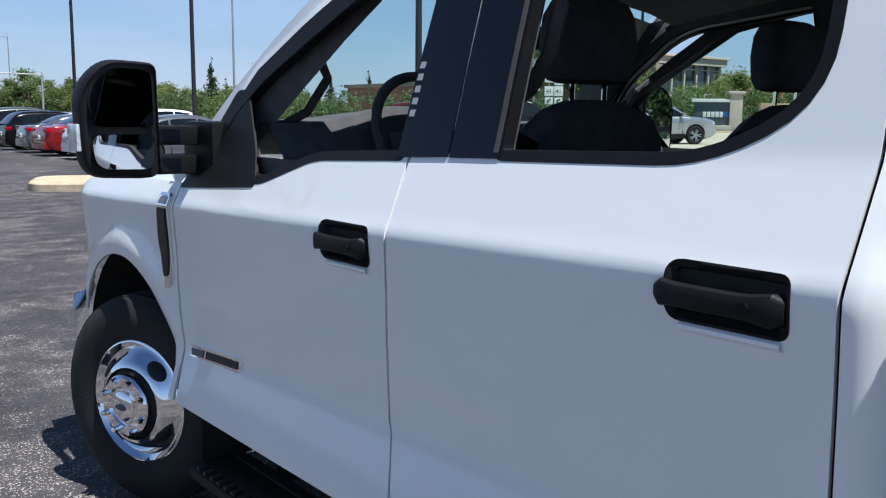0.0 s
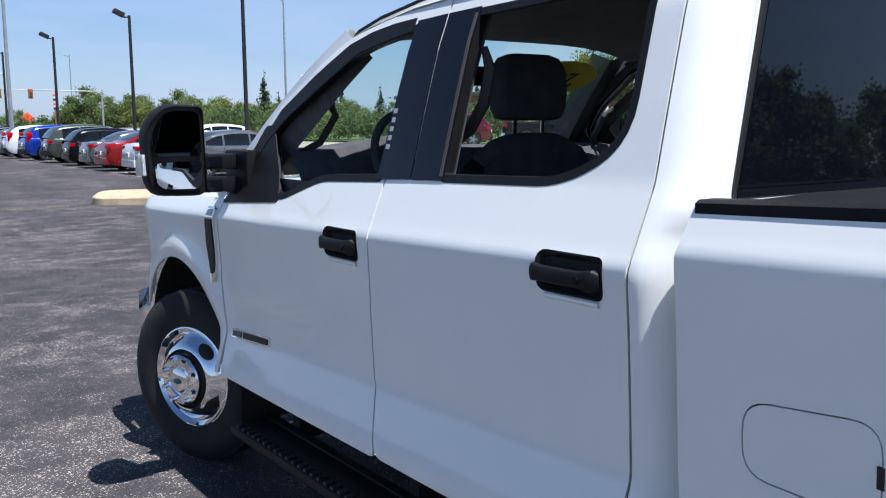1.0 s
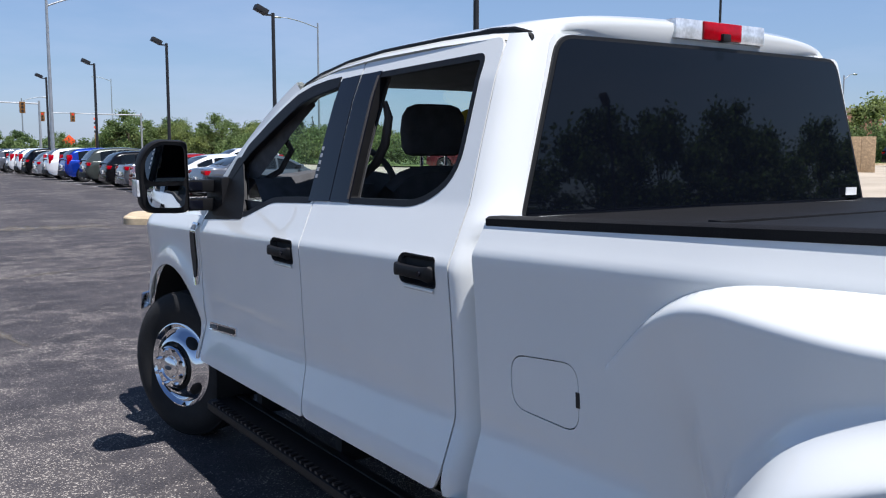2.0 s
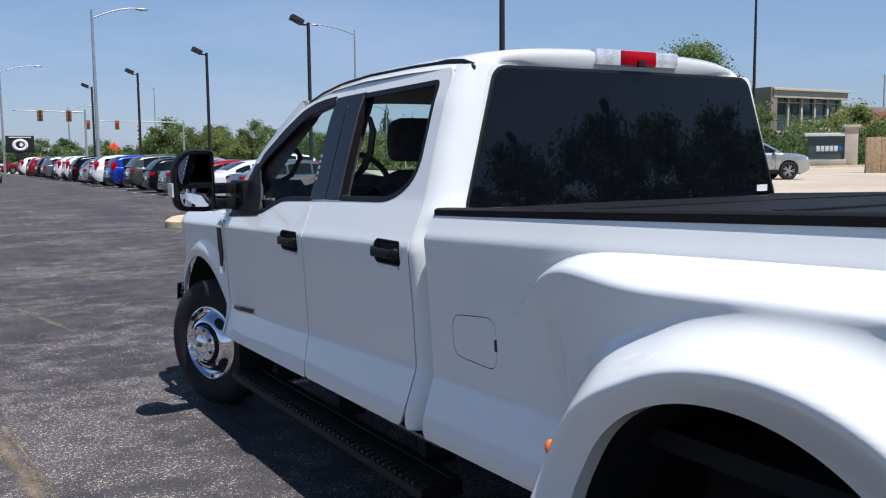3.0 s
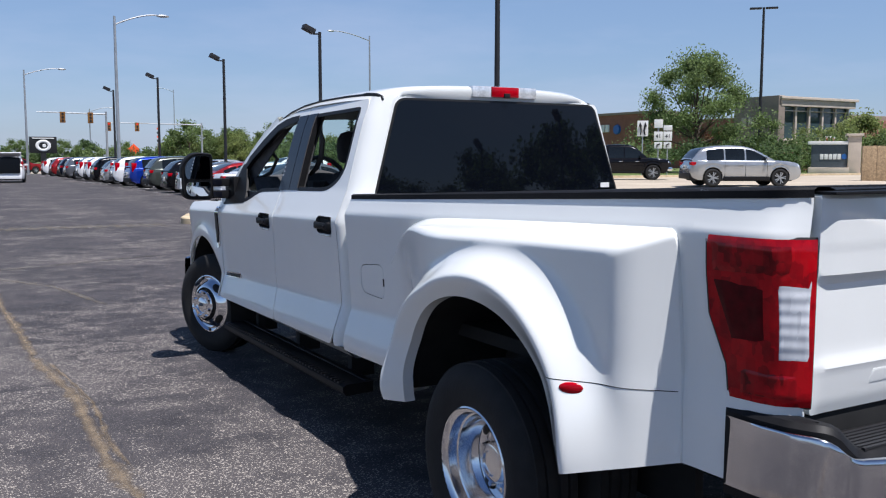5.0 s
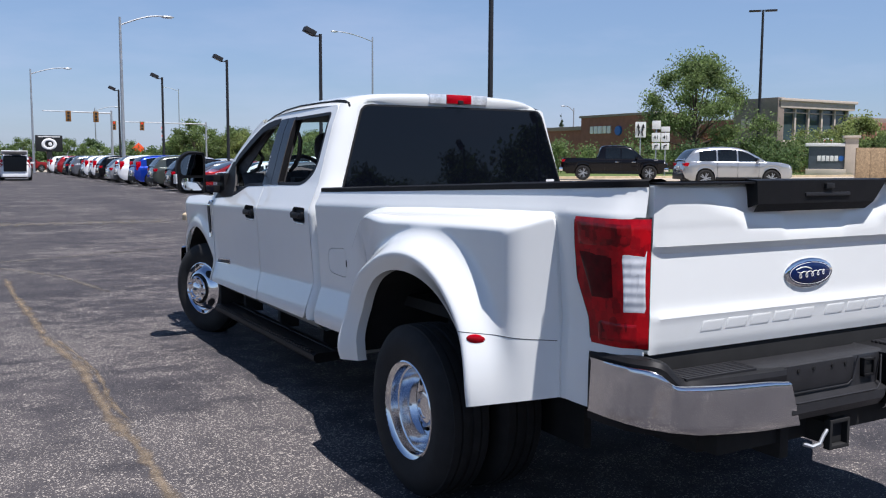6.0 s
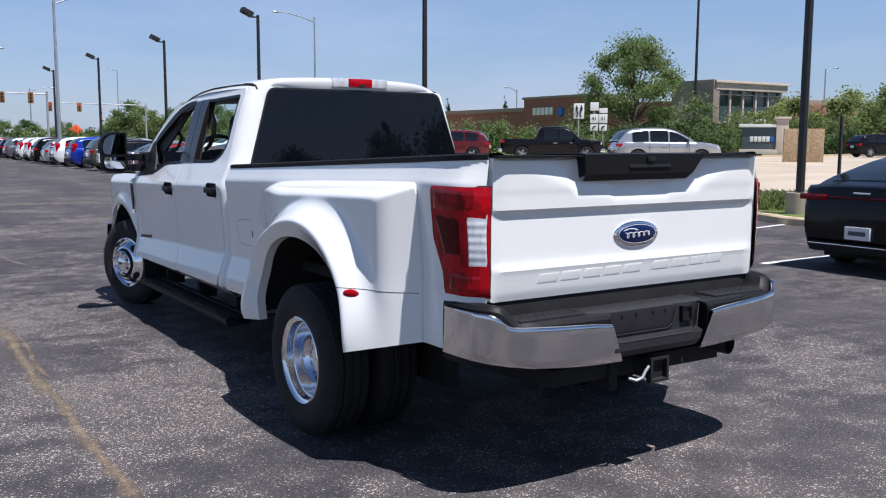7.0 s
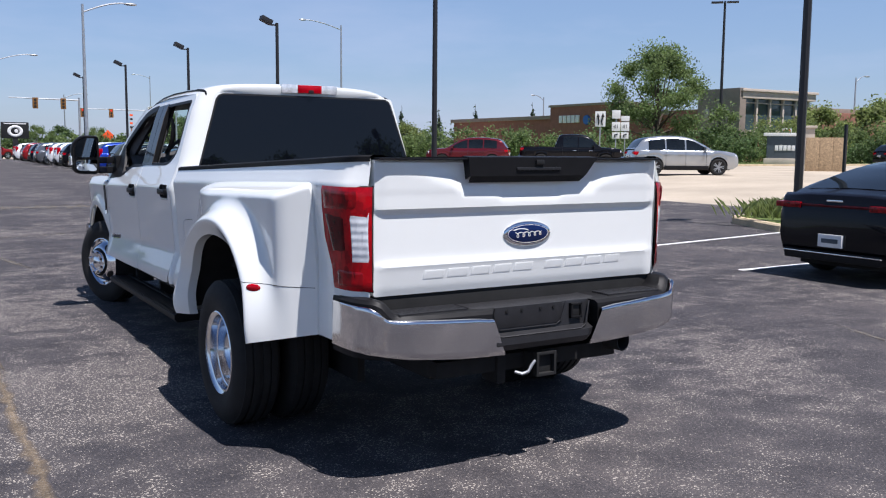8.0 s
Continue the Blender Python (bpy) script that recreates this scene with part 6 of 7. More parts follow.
# ---- parked and passing cars ----
PAINTS = {k: mat(k + " car paint", c, 0.2, m, coat=0.35 if k in ("black", "navy") else 0.8, spec=0.12 if k in ("black", "navy") else 0.25, vary=0.03, scale=4) for k, c, m in (("white", (0.78, 0.79, 0.80), 0), ("red", (0.28, 0.012, 0.015), 0.2), ("blue", (0.01, 0.04, 0.33), 0.3), ("silver", (0.42, 0.44, 0.46), 0.6), ("grey", (0.10, 0.11, 0.12), 0.4), ("black", (0.005, 0.005, 0.007), 0.0), ("navy", (0.006, 0.010, 0.022), 0.2), ("maroon", (0.12, 0.01, 0.015), 0.3), ("slate", (0.16, 0.17, 0.19), 0.5), ("olive", (0.075, 0.085, 0.075), 0.3))}
_cache = {}


def shared(key, make):
    if key not in _cache:
        ob = make()
        _cache[key] = ob.data
        bpy.data.objects.remove(ob)
    return _cache[key]


def car_wheel(parent, x, y, r, s):
    def make_tyre():
        return part("tyre", lathe([(0.02, r * 0.66), (0.0, r * 0.75), (-0.006, r * 0.86), (0.01, r * 0.96), (0.04, r), (0.18, r), (0.21, r * 0.95), (0.22, r * 0.66)], 30), RUBBER)
    def make_rim():
        bm = lathe([(0.03, r * 0.70), (0.005, r * 0.69), (0.012, r * 0.62), (0.06, r * 0.58), (0.09, r * 0.3), (0.09, 0.0)], 30)
        return part("rim", bm, SIGNBLACK)
    def make_spokes():
        bm = bmesh.new()
        cyl((0.0, 0, 0), (0.05, 0, 0), r * 0.14, n=12, into=bm)
        for k in range(10):
            box(0.008, 0.03, -0.018, 0.018, r * 0.1, r * 0.66, 0.0, into=bm, m=Matrix.Rotation(2 * math.pi * k / 10 + 0.12 * (-1) ** k, 4, "X"))
        return part("spokes", bm, GALV)
    t = new("wheel", shared(("tyre", r), make_tyre))
    t.parent = parent
    t.matrix_basis = Matrix.Translation((x, y, r)) @ (Matrix.Identity(4) if s < 0 else Matrix.Rotation(math.pi, 4, "Z"))
    for nm, mk in (("rim", make_rim), ("spokes", make_spokes)):
        o = new(nm, shared((nm, r), mk))
        o.parent = t


KINDS = {
    # length, half width, sill, wheel radius, axles, body top line, roof line, belt height, pillar places
    "suv": (4.75, 0.95, 0.27, 0.37, (0.92, 3.78), ((0.0, 0.74), (0.04, 0.92), (0.10, 1.06), (0.30, 1.11), (1.6, 1.10), (3.0, 1.08), (3.70, 1.08), (4.25, 1.04), (4.55, 0.98), (4.68, 0.90), (4.73, 0.78), (4.75, 0.62)), ((0.06, 1.08), (0.24, 1.34), (0.42, 1.54), (0.62, 1.62), (1.2, 1.69), (1.8, 1.71), (2.3, 1.68), (2.65, 1.60), (3.10, 1.36), (3.62, 1.08)), 1.09, (0.62, 1.42, 2.30, 3.22)),
    "hatch": (4.35, 0.90, 0.22, 0.33, (0.80, 3.42), ((0.0, 0.66), (0.04, 0.84), (0.10, 0.97), (0.3, 1.01), (1.5, 0.98), (2.8, 0.95), (3.4, 0.94), (3.9, 0.87), (4.2, 0.76), (4.32, 0.64), (4.35, 0.54)), ((0.06, 0.98), (0.30, 1.26), (0.50, 1.43), (0.75, 1.50), (1.4, 1.54), (2.0, 1.53), (2.45, 1.47), (2.9, 1.24), (3.42, 0.95)), 0.98, (0.60, 1.25, 2.10, 3.05)),
    "sedan": (4.85, 0.92, 0.20, 0.34, (1.02, 3.85), ((0.0, 0.66), (0.04, 0.86), (0.10, 0.98), (0.35, 1.02), (0.9, 1.01), (1.7, 0.96), (3.0, 0.93), (3.75, 0.92), (4.3, 0.85), (4.65, 0.74), (4.80, 0.62), (4.85, 0.52)), ((0.60, 1.00), (1.0, 1.20), (1.40, 1.36), (1.75, 1.42), (2.25, 1.45), (2.7, 1.42), (3.0, 1.34), (3.35, 1.16), (3.80, 0.93)), 0.97, (1.0, 1.62, 2.52, 3.36)),
    "van": (5.10, 0.98, 0.22, 0.35, (1.05, 4.02), ((0.0, 0.70), (0.04, 0.90), (0.08, 1.04), (0.3, 1.12), (2.0, 1.10), (3.6, 1.06), (4.3, 1.04), (4.75, 0.94), (4.98, 0.80), (5.10, 0.60)), ((0.04, 1.06), (0.18, 1.40), (0.30, 1.62), (0.50, 1.71), (1.3, 1.76), (2.5, 1.76), (3.1, 1.70), (3.5, 1.56), (4.35, 1.04)), 1.09, (0.45, 1.60, 2.75, 3.85)),
    "fast": (4.90, 0.93, 0.20, 0.35, (1.02, 3.87), ((0.0, 0.70), (0.03, 0.90), (0.07, 1.00), (0.14, 1.035), (0.40, 1.02), (1.2, 0.98), (3.0, 0.92), (3.75, 0.90), (4.3, 0.84), (4.7, 0.72), (4.86, 0.60), (4.90, 0.50)), ((0.26, 1.01), (0.80, 1.18), (1.30, 1.32), (1.75, 1.41), (2.2, 1.44), (2.65, 1.42), (3.0, 1.33), (3.40, 1.12), (3.80, 0.91)), 0.97, (1.05, 1.70, 2.58, 3.40)),
    "pickup": (5.85, 1.00, 0.40, 0.41, (1.22, 4.85), ((0.0, 0.92), (0.04, 1.12), (0.10, 1.20), (2.0, 1.20), (3.4, 1.18), (4.5, 1.20), (5.3, 1.16), (5.70, 1.10), (5.80, 0.98), (5.85, 0.80)), ((2.02, 1.18), (2.10, 1.60), (2.20, 1.84), (2.40, 1.90), (3.0, 1.93), (3.6, 1.90), (3.9, 1.80), (4.25, 1.48), (4.60, 1.18)), 1.19, (2.28, 2.42, 3.30, 4.20)),
}


def car(kind, paint, label, m, category="car", group="", tail=True):
    """A car from its body top line, roof line and wheel arches; the rear bumper is at the local origin."""
    L, W, sill, R, axles, line, roofline, belt, posts = KINDS[kind]
    t = thing("parked_car" if kind != "pickup" else "parked_pickup", label, category, m, group)
    pm = PAINTS[paint]
    boxy = kind in ("suv", "van", "hatch")
    ly, lz = [p[0] for p in line], [p[1] for p in line]
    ry, rz = [p[0] for p in roofline], [p[1] for p in roofline]

    def top(y):
        return float(np.interp(y, ly, lz))

    def crown(y):
        return sum(float(np.interp(y + d, ry, rz)) for d in (-0.09, -0.045, 0.0, 0.045, 0.09)) / 5

    def plan(y):
        return W * (1 - 0.16 * max(0.0, 1 - y / 0.42) ** 2.2 - 0.05 * max(0.0, 1 - y / 1.3) ** 2 - 0.22 * max(0.0, (y - L + 0.75) / 0.75) ** 2.4 - 0.03 * max(0.0, (y - L + 1.8) / 1.8) ** 2)

    def under(y):
        z = sill + 0.20 * max(0.0, 1 - y / 0.35) ** 1.5 + 0.16 * max(0.0, (y - L + 0.35) / 0.35) ** 1.5
        lift = 0.0
        for a in axles:
            q = 1.13 * R
            if abs(y - a) < q:
                h = R + 0.02 + math.sqrt(q * q - (y - a) ** 2)
                if h > z:
                    z, lift = h, 1.0
        return z, lift

    ys = set(np.round(np.linspace(0, L, 30), 4)) | {round(v, 4) for v in ly}
    for a in axles:
        ys |= {round(a + 1.13 * R * math.cos(math.pi * k / 14), 4) for k in range(15)} | {round(a - 1.131 * R, 4), round(a + 1.131 * R, 4)}
    rows = []
    for y in sorted(v for v in ys if 0 <= v <= L):
        zb, lift = under(y)
        zt, w = top(y), plan(y)
        zt = max(zt, zb + 0.06)
        mid = min(max(zb + 0.02, sill + 0.34), zt - 0.03)
        f = 0.985 if lift else 0.93
        half = [(0.0, zb), (w * 0.70, zb), (w * f, zb), (w * (0.99 if lift else 0.965), zb + (mid - zb) * 0.35), (w, mid), (w * 0.985, mid + (zt - mid) * 0.45), (w * 0.995, mid + (zt - mid) * 0.62), (w * 0.965, zt - 0.035 * (zt - mid) / 0.4), (w * 0.92, zt), (w * 0.5, zt + 0.025), (0, zt + 0.03)]
        rows.append([(x, y, z) for x, z in half] + [(-x, y, z) for x, z in half[-2:0:-1]])
    part("body", loft(rows, closed=True, cap=True), pm, t, angle=38)
    if kind == "suv":
        for s in (-1, 1):
            part("sill_cladding", box(min(s * W * 0.90, s * (W + 0.006)), max(s * W * 0.90, s * (W + 0.006)), axles[0] + 1.2 * R, axles[1] - 1.2 * R, sill - 0.01, sill + 0.15, 0.02), PLASTIC, t)
    part("underbody", box(-W * 0.70, W * 0.70, 0.30, L - 0.35, sill - 0.04, belt - 0.25, 0.02), DARK, t)

    g0, g1 = ry[0], ry[-1]
    peak = max(rz)

    def side_x(y, z):
        u = max(0.0, (z - belt + 0.05) / (peak - belt + 0.05))
        ends = 1 - 0.10 * max(0.0, 1 - (y - g0) / 0.5) ** 2 - 0.10 * max(0.0, (y - g1 + 0.9) / 0.9) ** 2
        return W * (0.935 - 0.20 * u + 0.05 * math.sin(math.pi * min(1.0, u))) * ends

    rows = []
    gy = sorted(set(np.round(np.linspace(g0, g1, 34), 4)) | {round(v, 4) for v in ry})
    for y in gy:
        zr = max(crown(y), top(y) - 0.01)
        z0 = min(top(y) - 0.03, zr - 0.02)
        half = [(side_x(y, z0), z0)]
        for u in (0.35, 0.7, 0.88):
            z = z0 + (zr - z0) * u
            half.append((side_x(y, z), z))
        e = side_x(y, zr)
        half += [(e * 0.93, zr - 0.004), (e * 0.6, zr + 0.018), (0.0, zr + 0.028)]
        rows.append([(-x, y, z) for x, z in half] + [(x, y, z) for x, z in half[-2::-1]])
    part("cabin", loft(rows), pm, t, "painted roof and pillars", angle=40)

    # side panes between the pillars
    for s in (-1, 1):
        for k in range(len(posts) - 1):
            y0, y1 = posts[k] + 0.035, posts[k + 1] - 0.035
            if y1 - y0 < 0.25:
                continue
            rows = []
            for y in np.linspace(y0, y1, 9):
                lo = belt + 0.015
                hi = max(lo + 0.01, crown(y) - 0.10)
                rows.append([(s * (side_x(y, lo + (hi - lo) * v) + 0.006), y, lo + (hi - lo) * v) for v in (0, 0.25, 0.5, 0.75, 1.0)])
            part("side_window", loft(rows), CARGLASS, t, "dark tinted window", angle=60)
    # rear window and windshield on the sloping ends
    for nm, ya, yb in (("rear_window", g0 + 0.03, ry[rz.index(max(rz))]), ("windshield", ry[rz.index(max(rz))], g1 - 0.04)):
        rows = []
        for y in np.linspace(ya, yb, 24):
            zr = crown(y)
            if zr < top(y) + 0.05 or zr > peak - 0.075:
                continue
            e = side_x(y, zr) * 0.86
            rows.append([(e * u, y, zr + 0.030 - 0.026 * abs(u) ** 1.6 + 0.006) for u in (-1, -0.6, -0.2, 0.2, 0.6, 1)])
        if len(rows) > 1:
            part(nm, loft(rows), CARGLASS, t, "dark glass", angle=60)
    for s in (-1, 1):
        for y in axles:
            car_wheel(t, s * (plan(y) + 0.004), y, R, s)
        hw = plan(L - 0.22)
        hz = top(L - 0.30)
        part("headlight", box(min(s * hw * 0.55, s * hw * 0.97), max(s * hw * 0.55, s * hw * 0.97), L - 0.42, L - 0.13, hz - 0.20, hz - 0.08, 0.03), CLEARLENS, t, "clear headlight")
        rw = plan(0.16)
        if kind == "van" or (kind == "suv" and paint in ("white", "blue")):
            part("tail_light", box(min(s * rw * 0.84, s * rw * 1.0), max(s * rw * 0.84, s * rw * 1.0), 0.10, 0.36, belt - 0.20, peak - 0.34, 0.03), REDLENS, t, "tall red tail light")
        elif kind != "fast":
            tz = top(0.14)
            part("tail_light", box(min(s * rw * 0.56, s * rw * 1.006), max(s * rw * 0.56, s * rw * 1.006), 0.035, 0.30, tz - 0.19, tz - 0.04, 0.03), REDLENS, t, "red tail light")
        mz = belt + 0.02
        my = posts[-1] - 0.10
        part("side_mirror", box(min(s * W * 0.93, s * (W + 0.17)), max(s * W * 0.93, s * (W + 0.17)), my, my + 0.11, mz, mz + 0.13, 0.03), pm, t)
        for k in range(1, len(posts) - 1 if kind != "pickup" else len(posts)):
            if posts[k] - posts[k - 1] < 0.25:
                continue
            hy = posts[k] - 0.30 if k > 1 else posts[k] - 0.05
            part("door_handle", box(min(s * W * 0.985, s * (W + 0.014)), max(s * W * 0.985, s * (W + 0.014)), hy, hy + 0.20, belt - 0.19, belt - 0.16, 0.006), CHROME if kind == "pickup" else pm, t)
        for hy in posts[1:]:
            part("door_seam", box(min(s * W * 0.95, s * (W + 0.001)), max(s * W * 0.95, s * (W + 0.001)), hy - 0.004, hy + 0.004, sill + 0.10, belt - 0.06), SIGNBLACK, t)
        part("sill_trim", box(min(s * W * 0.90, s * W * 0.985), max(s * W * 0.90, s * W * 0.985), axles[0] + 1.16 * R, axles[1] - 1.16 * R, sill - 0.04, sill + 0.10, 0.02), PLASTIC, t)
    if kind == "pickup":
        part("rear_bumper", box(-W * 0.88, W * 0.88, -0.10, 0.10, 0.52, 0.70, 0.03), CHROME, t, "chrome step bumper")
        part("front_bumper", box(-W * 0.84, W * 0.84, L - 0.22, L + 0.06, 0.50, 0.70, 0.04), CHROME, t, "chrome front bumper")
        part("bed_cover", box(-W * 0.84, W * 0.84, 0.16, 1.98, 1.222, 1.235, 0.004), SOFT, t)
    elif kind == "fast":
        part("rear_bumper", box(-W * 0.70, W * 0.70, -0.012, 0.30, sill + 0.05, sill + 0.17, 0.03), PLASTIC, t)
    else:
        part("rear_bumper", box(-W * 0.80, W * 0.80, -0.03, 0.30, sill + 0.04, sill + 0.30, 0.05), PLASTIC if kind == "suv" else pm, t)
    gz = top(L - 0.12)
    part("front_grille", box(-W * 0.48, W * 0.48, L - 0.12, L + 0.012, sill + 0.30, gz - 0.10, 0.03), CHROME if kind == "pickup" else SIGNBLACK, t)
    pz = 0.60 if kind in ("sedan", "hatch") else (0.44 if kind == "fast" else 0.74)
    pl = part("number_plate", box(-0.16, 0.16, -0.035, 0.03, pz - 0.02, pz + 0.13, 0.004), SIGNWHITE, t)
    part("plate_bar", box(-0.11, 0.11, -0.040, -0.034, pz + 0.03, pz + 0.08), SIGNGREY, pl)
    return t


ROW = [("suv", "white", 88.0), ("suv", "red", 82.5), ("suv", "navy", 77.0), ("suv", "slate", 72.0), ("suv", "white", 67.6), ("suv", "white", 63.8), ("suv", "black", 60.0), ("hatch", "silver", 56.4), ("suv", "white", 52.4), ("suv", "blue", 48.3), ("suv", "olive", 44.2), ("hatch", "black", 40.4), ("sedan", "slate", 37.3), ("sedan", "red", 34.3), ("sedan", "white", 31.2), ("sedan", "slate", 28.3)]
WORDS = {"suv": "sport utility", "van": "minivan", "hatch": "hatchback", "sedan": "sedan", "pickup": "pickup"}
for kind, paint, y in ROW:
    car(kind, paint, f"{paint} {WORDS[kind]} car parked nose in along the lot edge", pose(6.9 + rng.uniform(-0.15, 0.15), y, 0, 0, 0, -90 + rng.uniform(-1.5, 1.5)), group="parked car row")
for kind, paint, x, y, a in (("suv", "red", 4.0, 101.5, -70),):
    car(kind, paint, f"{paint} {WORDS[kind]} standing far across the lot", pose(x, y, 0, 0, 0, a))
# minivan with its tailgate up
van = car("van", "white", "white minivan standing with its tailgate open", pose(2.2, 63.0, 0, 0, 0, -6))
part("open_tailgate", box(-0.80, 0.80, -1.02, 0.0, -0.03, 0.03, 0.02, m=Matrix.Translation((0, 0.40, 1.74)) @ Matrix.Rotation(radians(-14), 4, "X")), PAINTS["white"], van, "raised white tailgate")
# solid black block painted in for the unlit cargo space
part("cargo_shade", box(-0.70, 0.70, -0.045, 0.20, 0.62, 1.60, 0.03), SIGNBLACK, van, "black block for the shade in the open cargo space")
# second row beyond
for kind, paint, y in (("suv", "white", 45.0), ("hatch", "silver", 60.0), ("suv", "silver", 68.0)):
    car(kind, paint, f"{paint} {WORDS[kind]} parked in the second row", pose(17.2, y, 0, 0, 0, 90), group="second car row")
fast = car("fast", "black", "black fastback sedan parked beside the planted island", pose(6.72, 1.80, 0, 0, 0, -91))
car("suv", "silver", "silver sport utility car crossing the road", pose(25.4, 25.4, road_z(26.8), 0, 0, -118))
car("pickup", "black", "black crew cab pickup on the road", pose(28.4, 37.7, road_z(30), 0, 0, -127), "pickup truck")
car("suv", "maroon", "dark red sport utility car on the road", pose(27.6, 37.6, road_z(29), 0, 0, 50))
car("suv", "black", "black sport utility car on the far road", pose(59.5, 35.5, road_z(59), 0, 0, -115))

# details of the near black sedan
part("light_bar", box(-0.80, 0.80, 0.018, 0.13, 0.885, 0.915, 0.010), DARKRED, fast, "dark red tail light bar")
for sd in (-1, 1):
    part("tail_light", box(min(sd * 0.46, sd * 0.82), max(sd * 0.46, sd * 0.82), 0.004, 0.20, 0.862, 0.932, 0.015), TAILDEEP, fast, "red tail light")
part("badge_bar", box(-0.11, 0.11, 0.020, 0.10, 0.952, 0.976, 0.006), CHROME, fast)
part("bumper_trim", box(-0.66, 0.66, -0.025, 0.02, 0.335, 0.348, 0.005), CHROME, fast)

# ---- bank and other buildings ----
bank = thing("bank_building", "low brown brick bank with a beige glass corner tower", "building", pose(0, 0, 0))
part("wall", box(74, 92, 55.2, 118, 0, 5.6, 0.05), BRICKRED, bank, "red brown brick wall")
part("cornice", box(73.6, 92.4, 56, 118.4, 5.6, 6.1, 0.05), STONEDARK, bank, "brown roof band")
part("sign_wall", box(73.0, 78, 78.5, 92, 0, 7.1, 0.05), BRICKRED, bank, "raised brick sign wall")
part("cornice", box(72.8, 78.2, 78.3, 92.2, 7.1, 7.4, 0.05), STONEDARK, bank)
for i, (y, w) in enumerate(((89.6, 0.62), (88.75, 0.66), (87.9, 0.66), (87.05, 0.62), (86.2, 0.62))):
    part("sign_block", box(72.8, 73.0, y - w / 2, y + w / 2, 5.0, 5.95, 0.05), SIGNWHITE, bank)
bm = lathe([(0, 0.0), (-0.25, 0.0), (-0.25, 0.6), (0, 0.65)], 8)
part("sign_mark", bm, SIGNBLUE, bank).matrix_basis = Matrix.Translation((73.0, 84.4, 5.3))
# corner tower
TX, TY = 66.8, 54.6
part("tower_base", box(TX, TX + 10, TY, TY + 4.2, 0, 3.0, 0.05), BRICKRED, bank, "brick tower base")
part("tower_band", box(TX - 0.3, TX + 10.3, TY - 0.3, TY + 4.5, 3.0, 3.55, 0.05), STONE, bank, "beige stone band")
part("tower_cornice", box(TX - 0.4, TX + 10.4, TY - 0.4, TY + 4.6, 6.55, 7.2, 0.05), STONE, bank, "beige stone cornice")
part("tower_roof", box(TX - 0.6, TX + 10.6, TY - 0.6, TY + 4.8, 7.2, 7.45, 0.05), STONE, bank)
part("tower_side", box(TX - 0.72, TX + 0.15, TY - 0.35, TY + 4.9, 3.0, 7.5, 0.02), STONEDARK, bank, "brown stone side face")
part("window", box(TX + 0.2, TX + 9.8, TY + 0.2, TY + 4.0, 3.55, 6.55), WINDOW, bank, "dark glass")
for k in range(6):
    x = TX + 0.2 + k * 1.92
    part("column", box(x - 0.12, x + 0.12, TY - 0.05, TY + 0.2, 3.55, 6.55, 0.02), STONE, bank)
part("lintel", box(TX, TX + 10, TY - 0.06, TY + 0.2, 6.1, 6.2, 0.01), STONE, bank)
for y in (TY + 3.6, TY + 2.8, TY + 2.0, TY + 1.2):
    part("sign_block", box(TX - 0.84, TX - 0.72, y - 0.28, y + 0.28, 4.5, 5.6, 0.03), STONE, bank)
part("wall", box(TX + 10.2, TX + 16, TY + 1, TY + 12, 0, 5.4, 0.05), BRICKRED, bank)
part("cornice", box(TX + 10.2, TX + 16.3, TY + 0.7, TY + 12, 5.0, 5.5, 0.05), STONE, bank)
part("wall", box(TX - 0.0, TX + 8, TY + 4.3, TY + 9.5, 0, 5.6, 0.05), BRICKRED, bank)
# monument sign
mon = thing("monument_sign", "dark blue grey roadside sign with stone pier", "sign", pose(56.2, 41.0, 0.55, 0, 0, -48))
part("pier", box(1.0, 1.9, -0.35, 0.35, 0, 2.75, 0.05), STONE, mon, "beige stone pier")
part("cap", box(0.85, 2.05, -0.45, 0.45, 2.75, 2.95, 0.04), STONE, mon)
part("plinth", box(-1.7, 1.1, -0.4, 0.4, 0, 0.45, 0.04), STONE, mon)
part("cap", box(-1.75, 1.0, -0.35, 0.35, 2.15, 2.40, 0.03), SIGNWHITE, mon)
part("board", box(-1.5, 1.0, -0.2, 0.2, 0.45, 2.15, 0.03), SIGNGREY, mon, "dark blue grey sign face")
for k in range(5):
    part("sign_block", box(-0.9 + k * 0.30, -0.66 + k * 0.30, -0.24, -0.2, 1.05, 1.45, 0.01), SIGNWHITE, mon)
part("sign_mark", lathe([(0, 0.0), (-0.04, 0.0), (-0.04, 0.2), (0, 0.21)], 8), SIGNBLUE, mon).matrix_basis = Matrix.Translation((0.78, -0.2, 1.25)) @ Matrix.Rotation(radians(90), 4, "Z")
# boarded box
osb = thing("board_enclosure", "strand board panels boxed round a post", "enclosure", pose(41.5, 27.0, road_z(40), 0, 0, -50))
for k in range(3):
    part("panel", box(-1.05 + k * 0.70, -1.05 + k * 0.70 + 0.69, -0.3, 0.3, 0, 1.85, 0.01), OSB, osb)
hs = thing("lot_sign_post", "dark sign post in the planted island", "post", pose(16.1, 8.2, 0.16))
part("post", box(-0.03, 0.03, -0.03, 0.03, 0, 2.0, 0.006), POLE, hs)
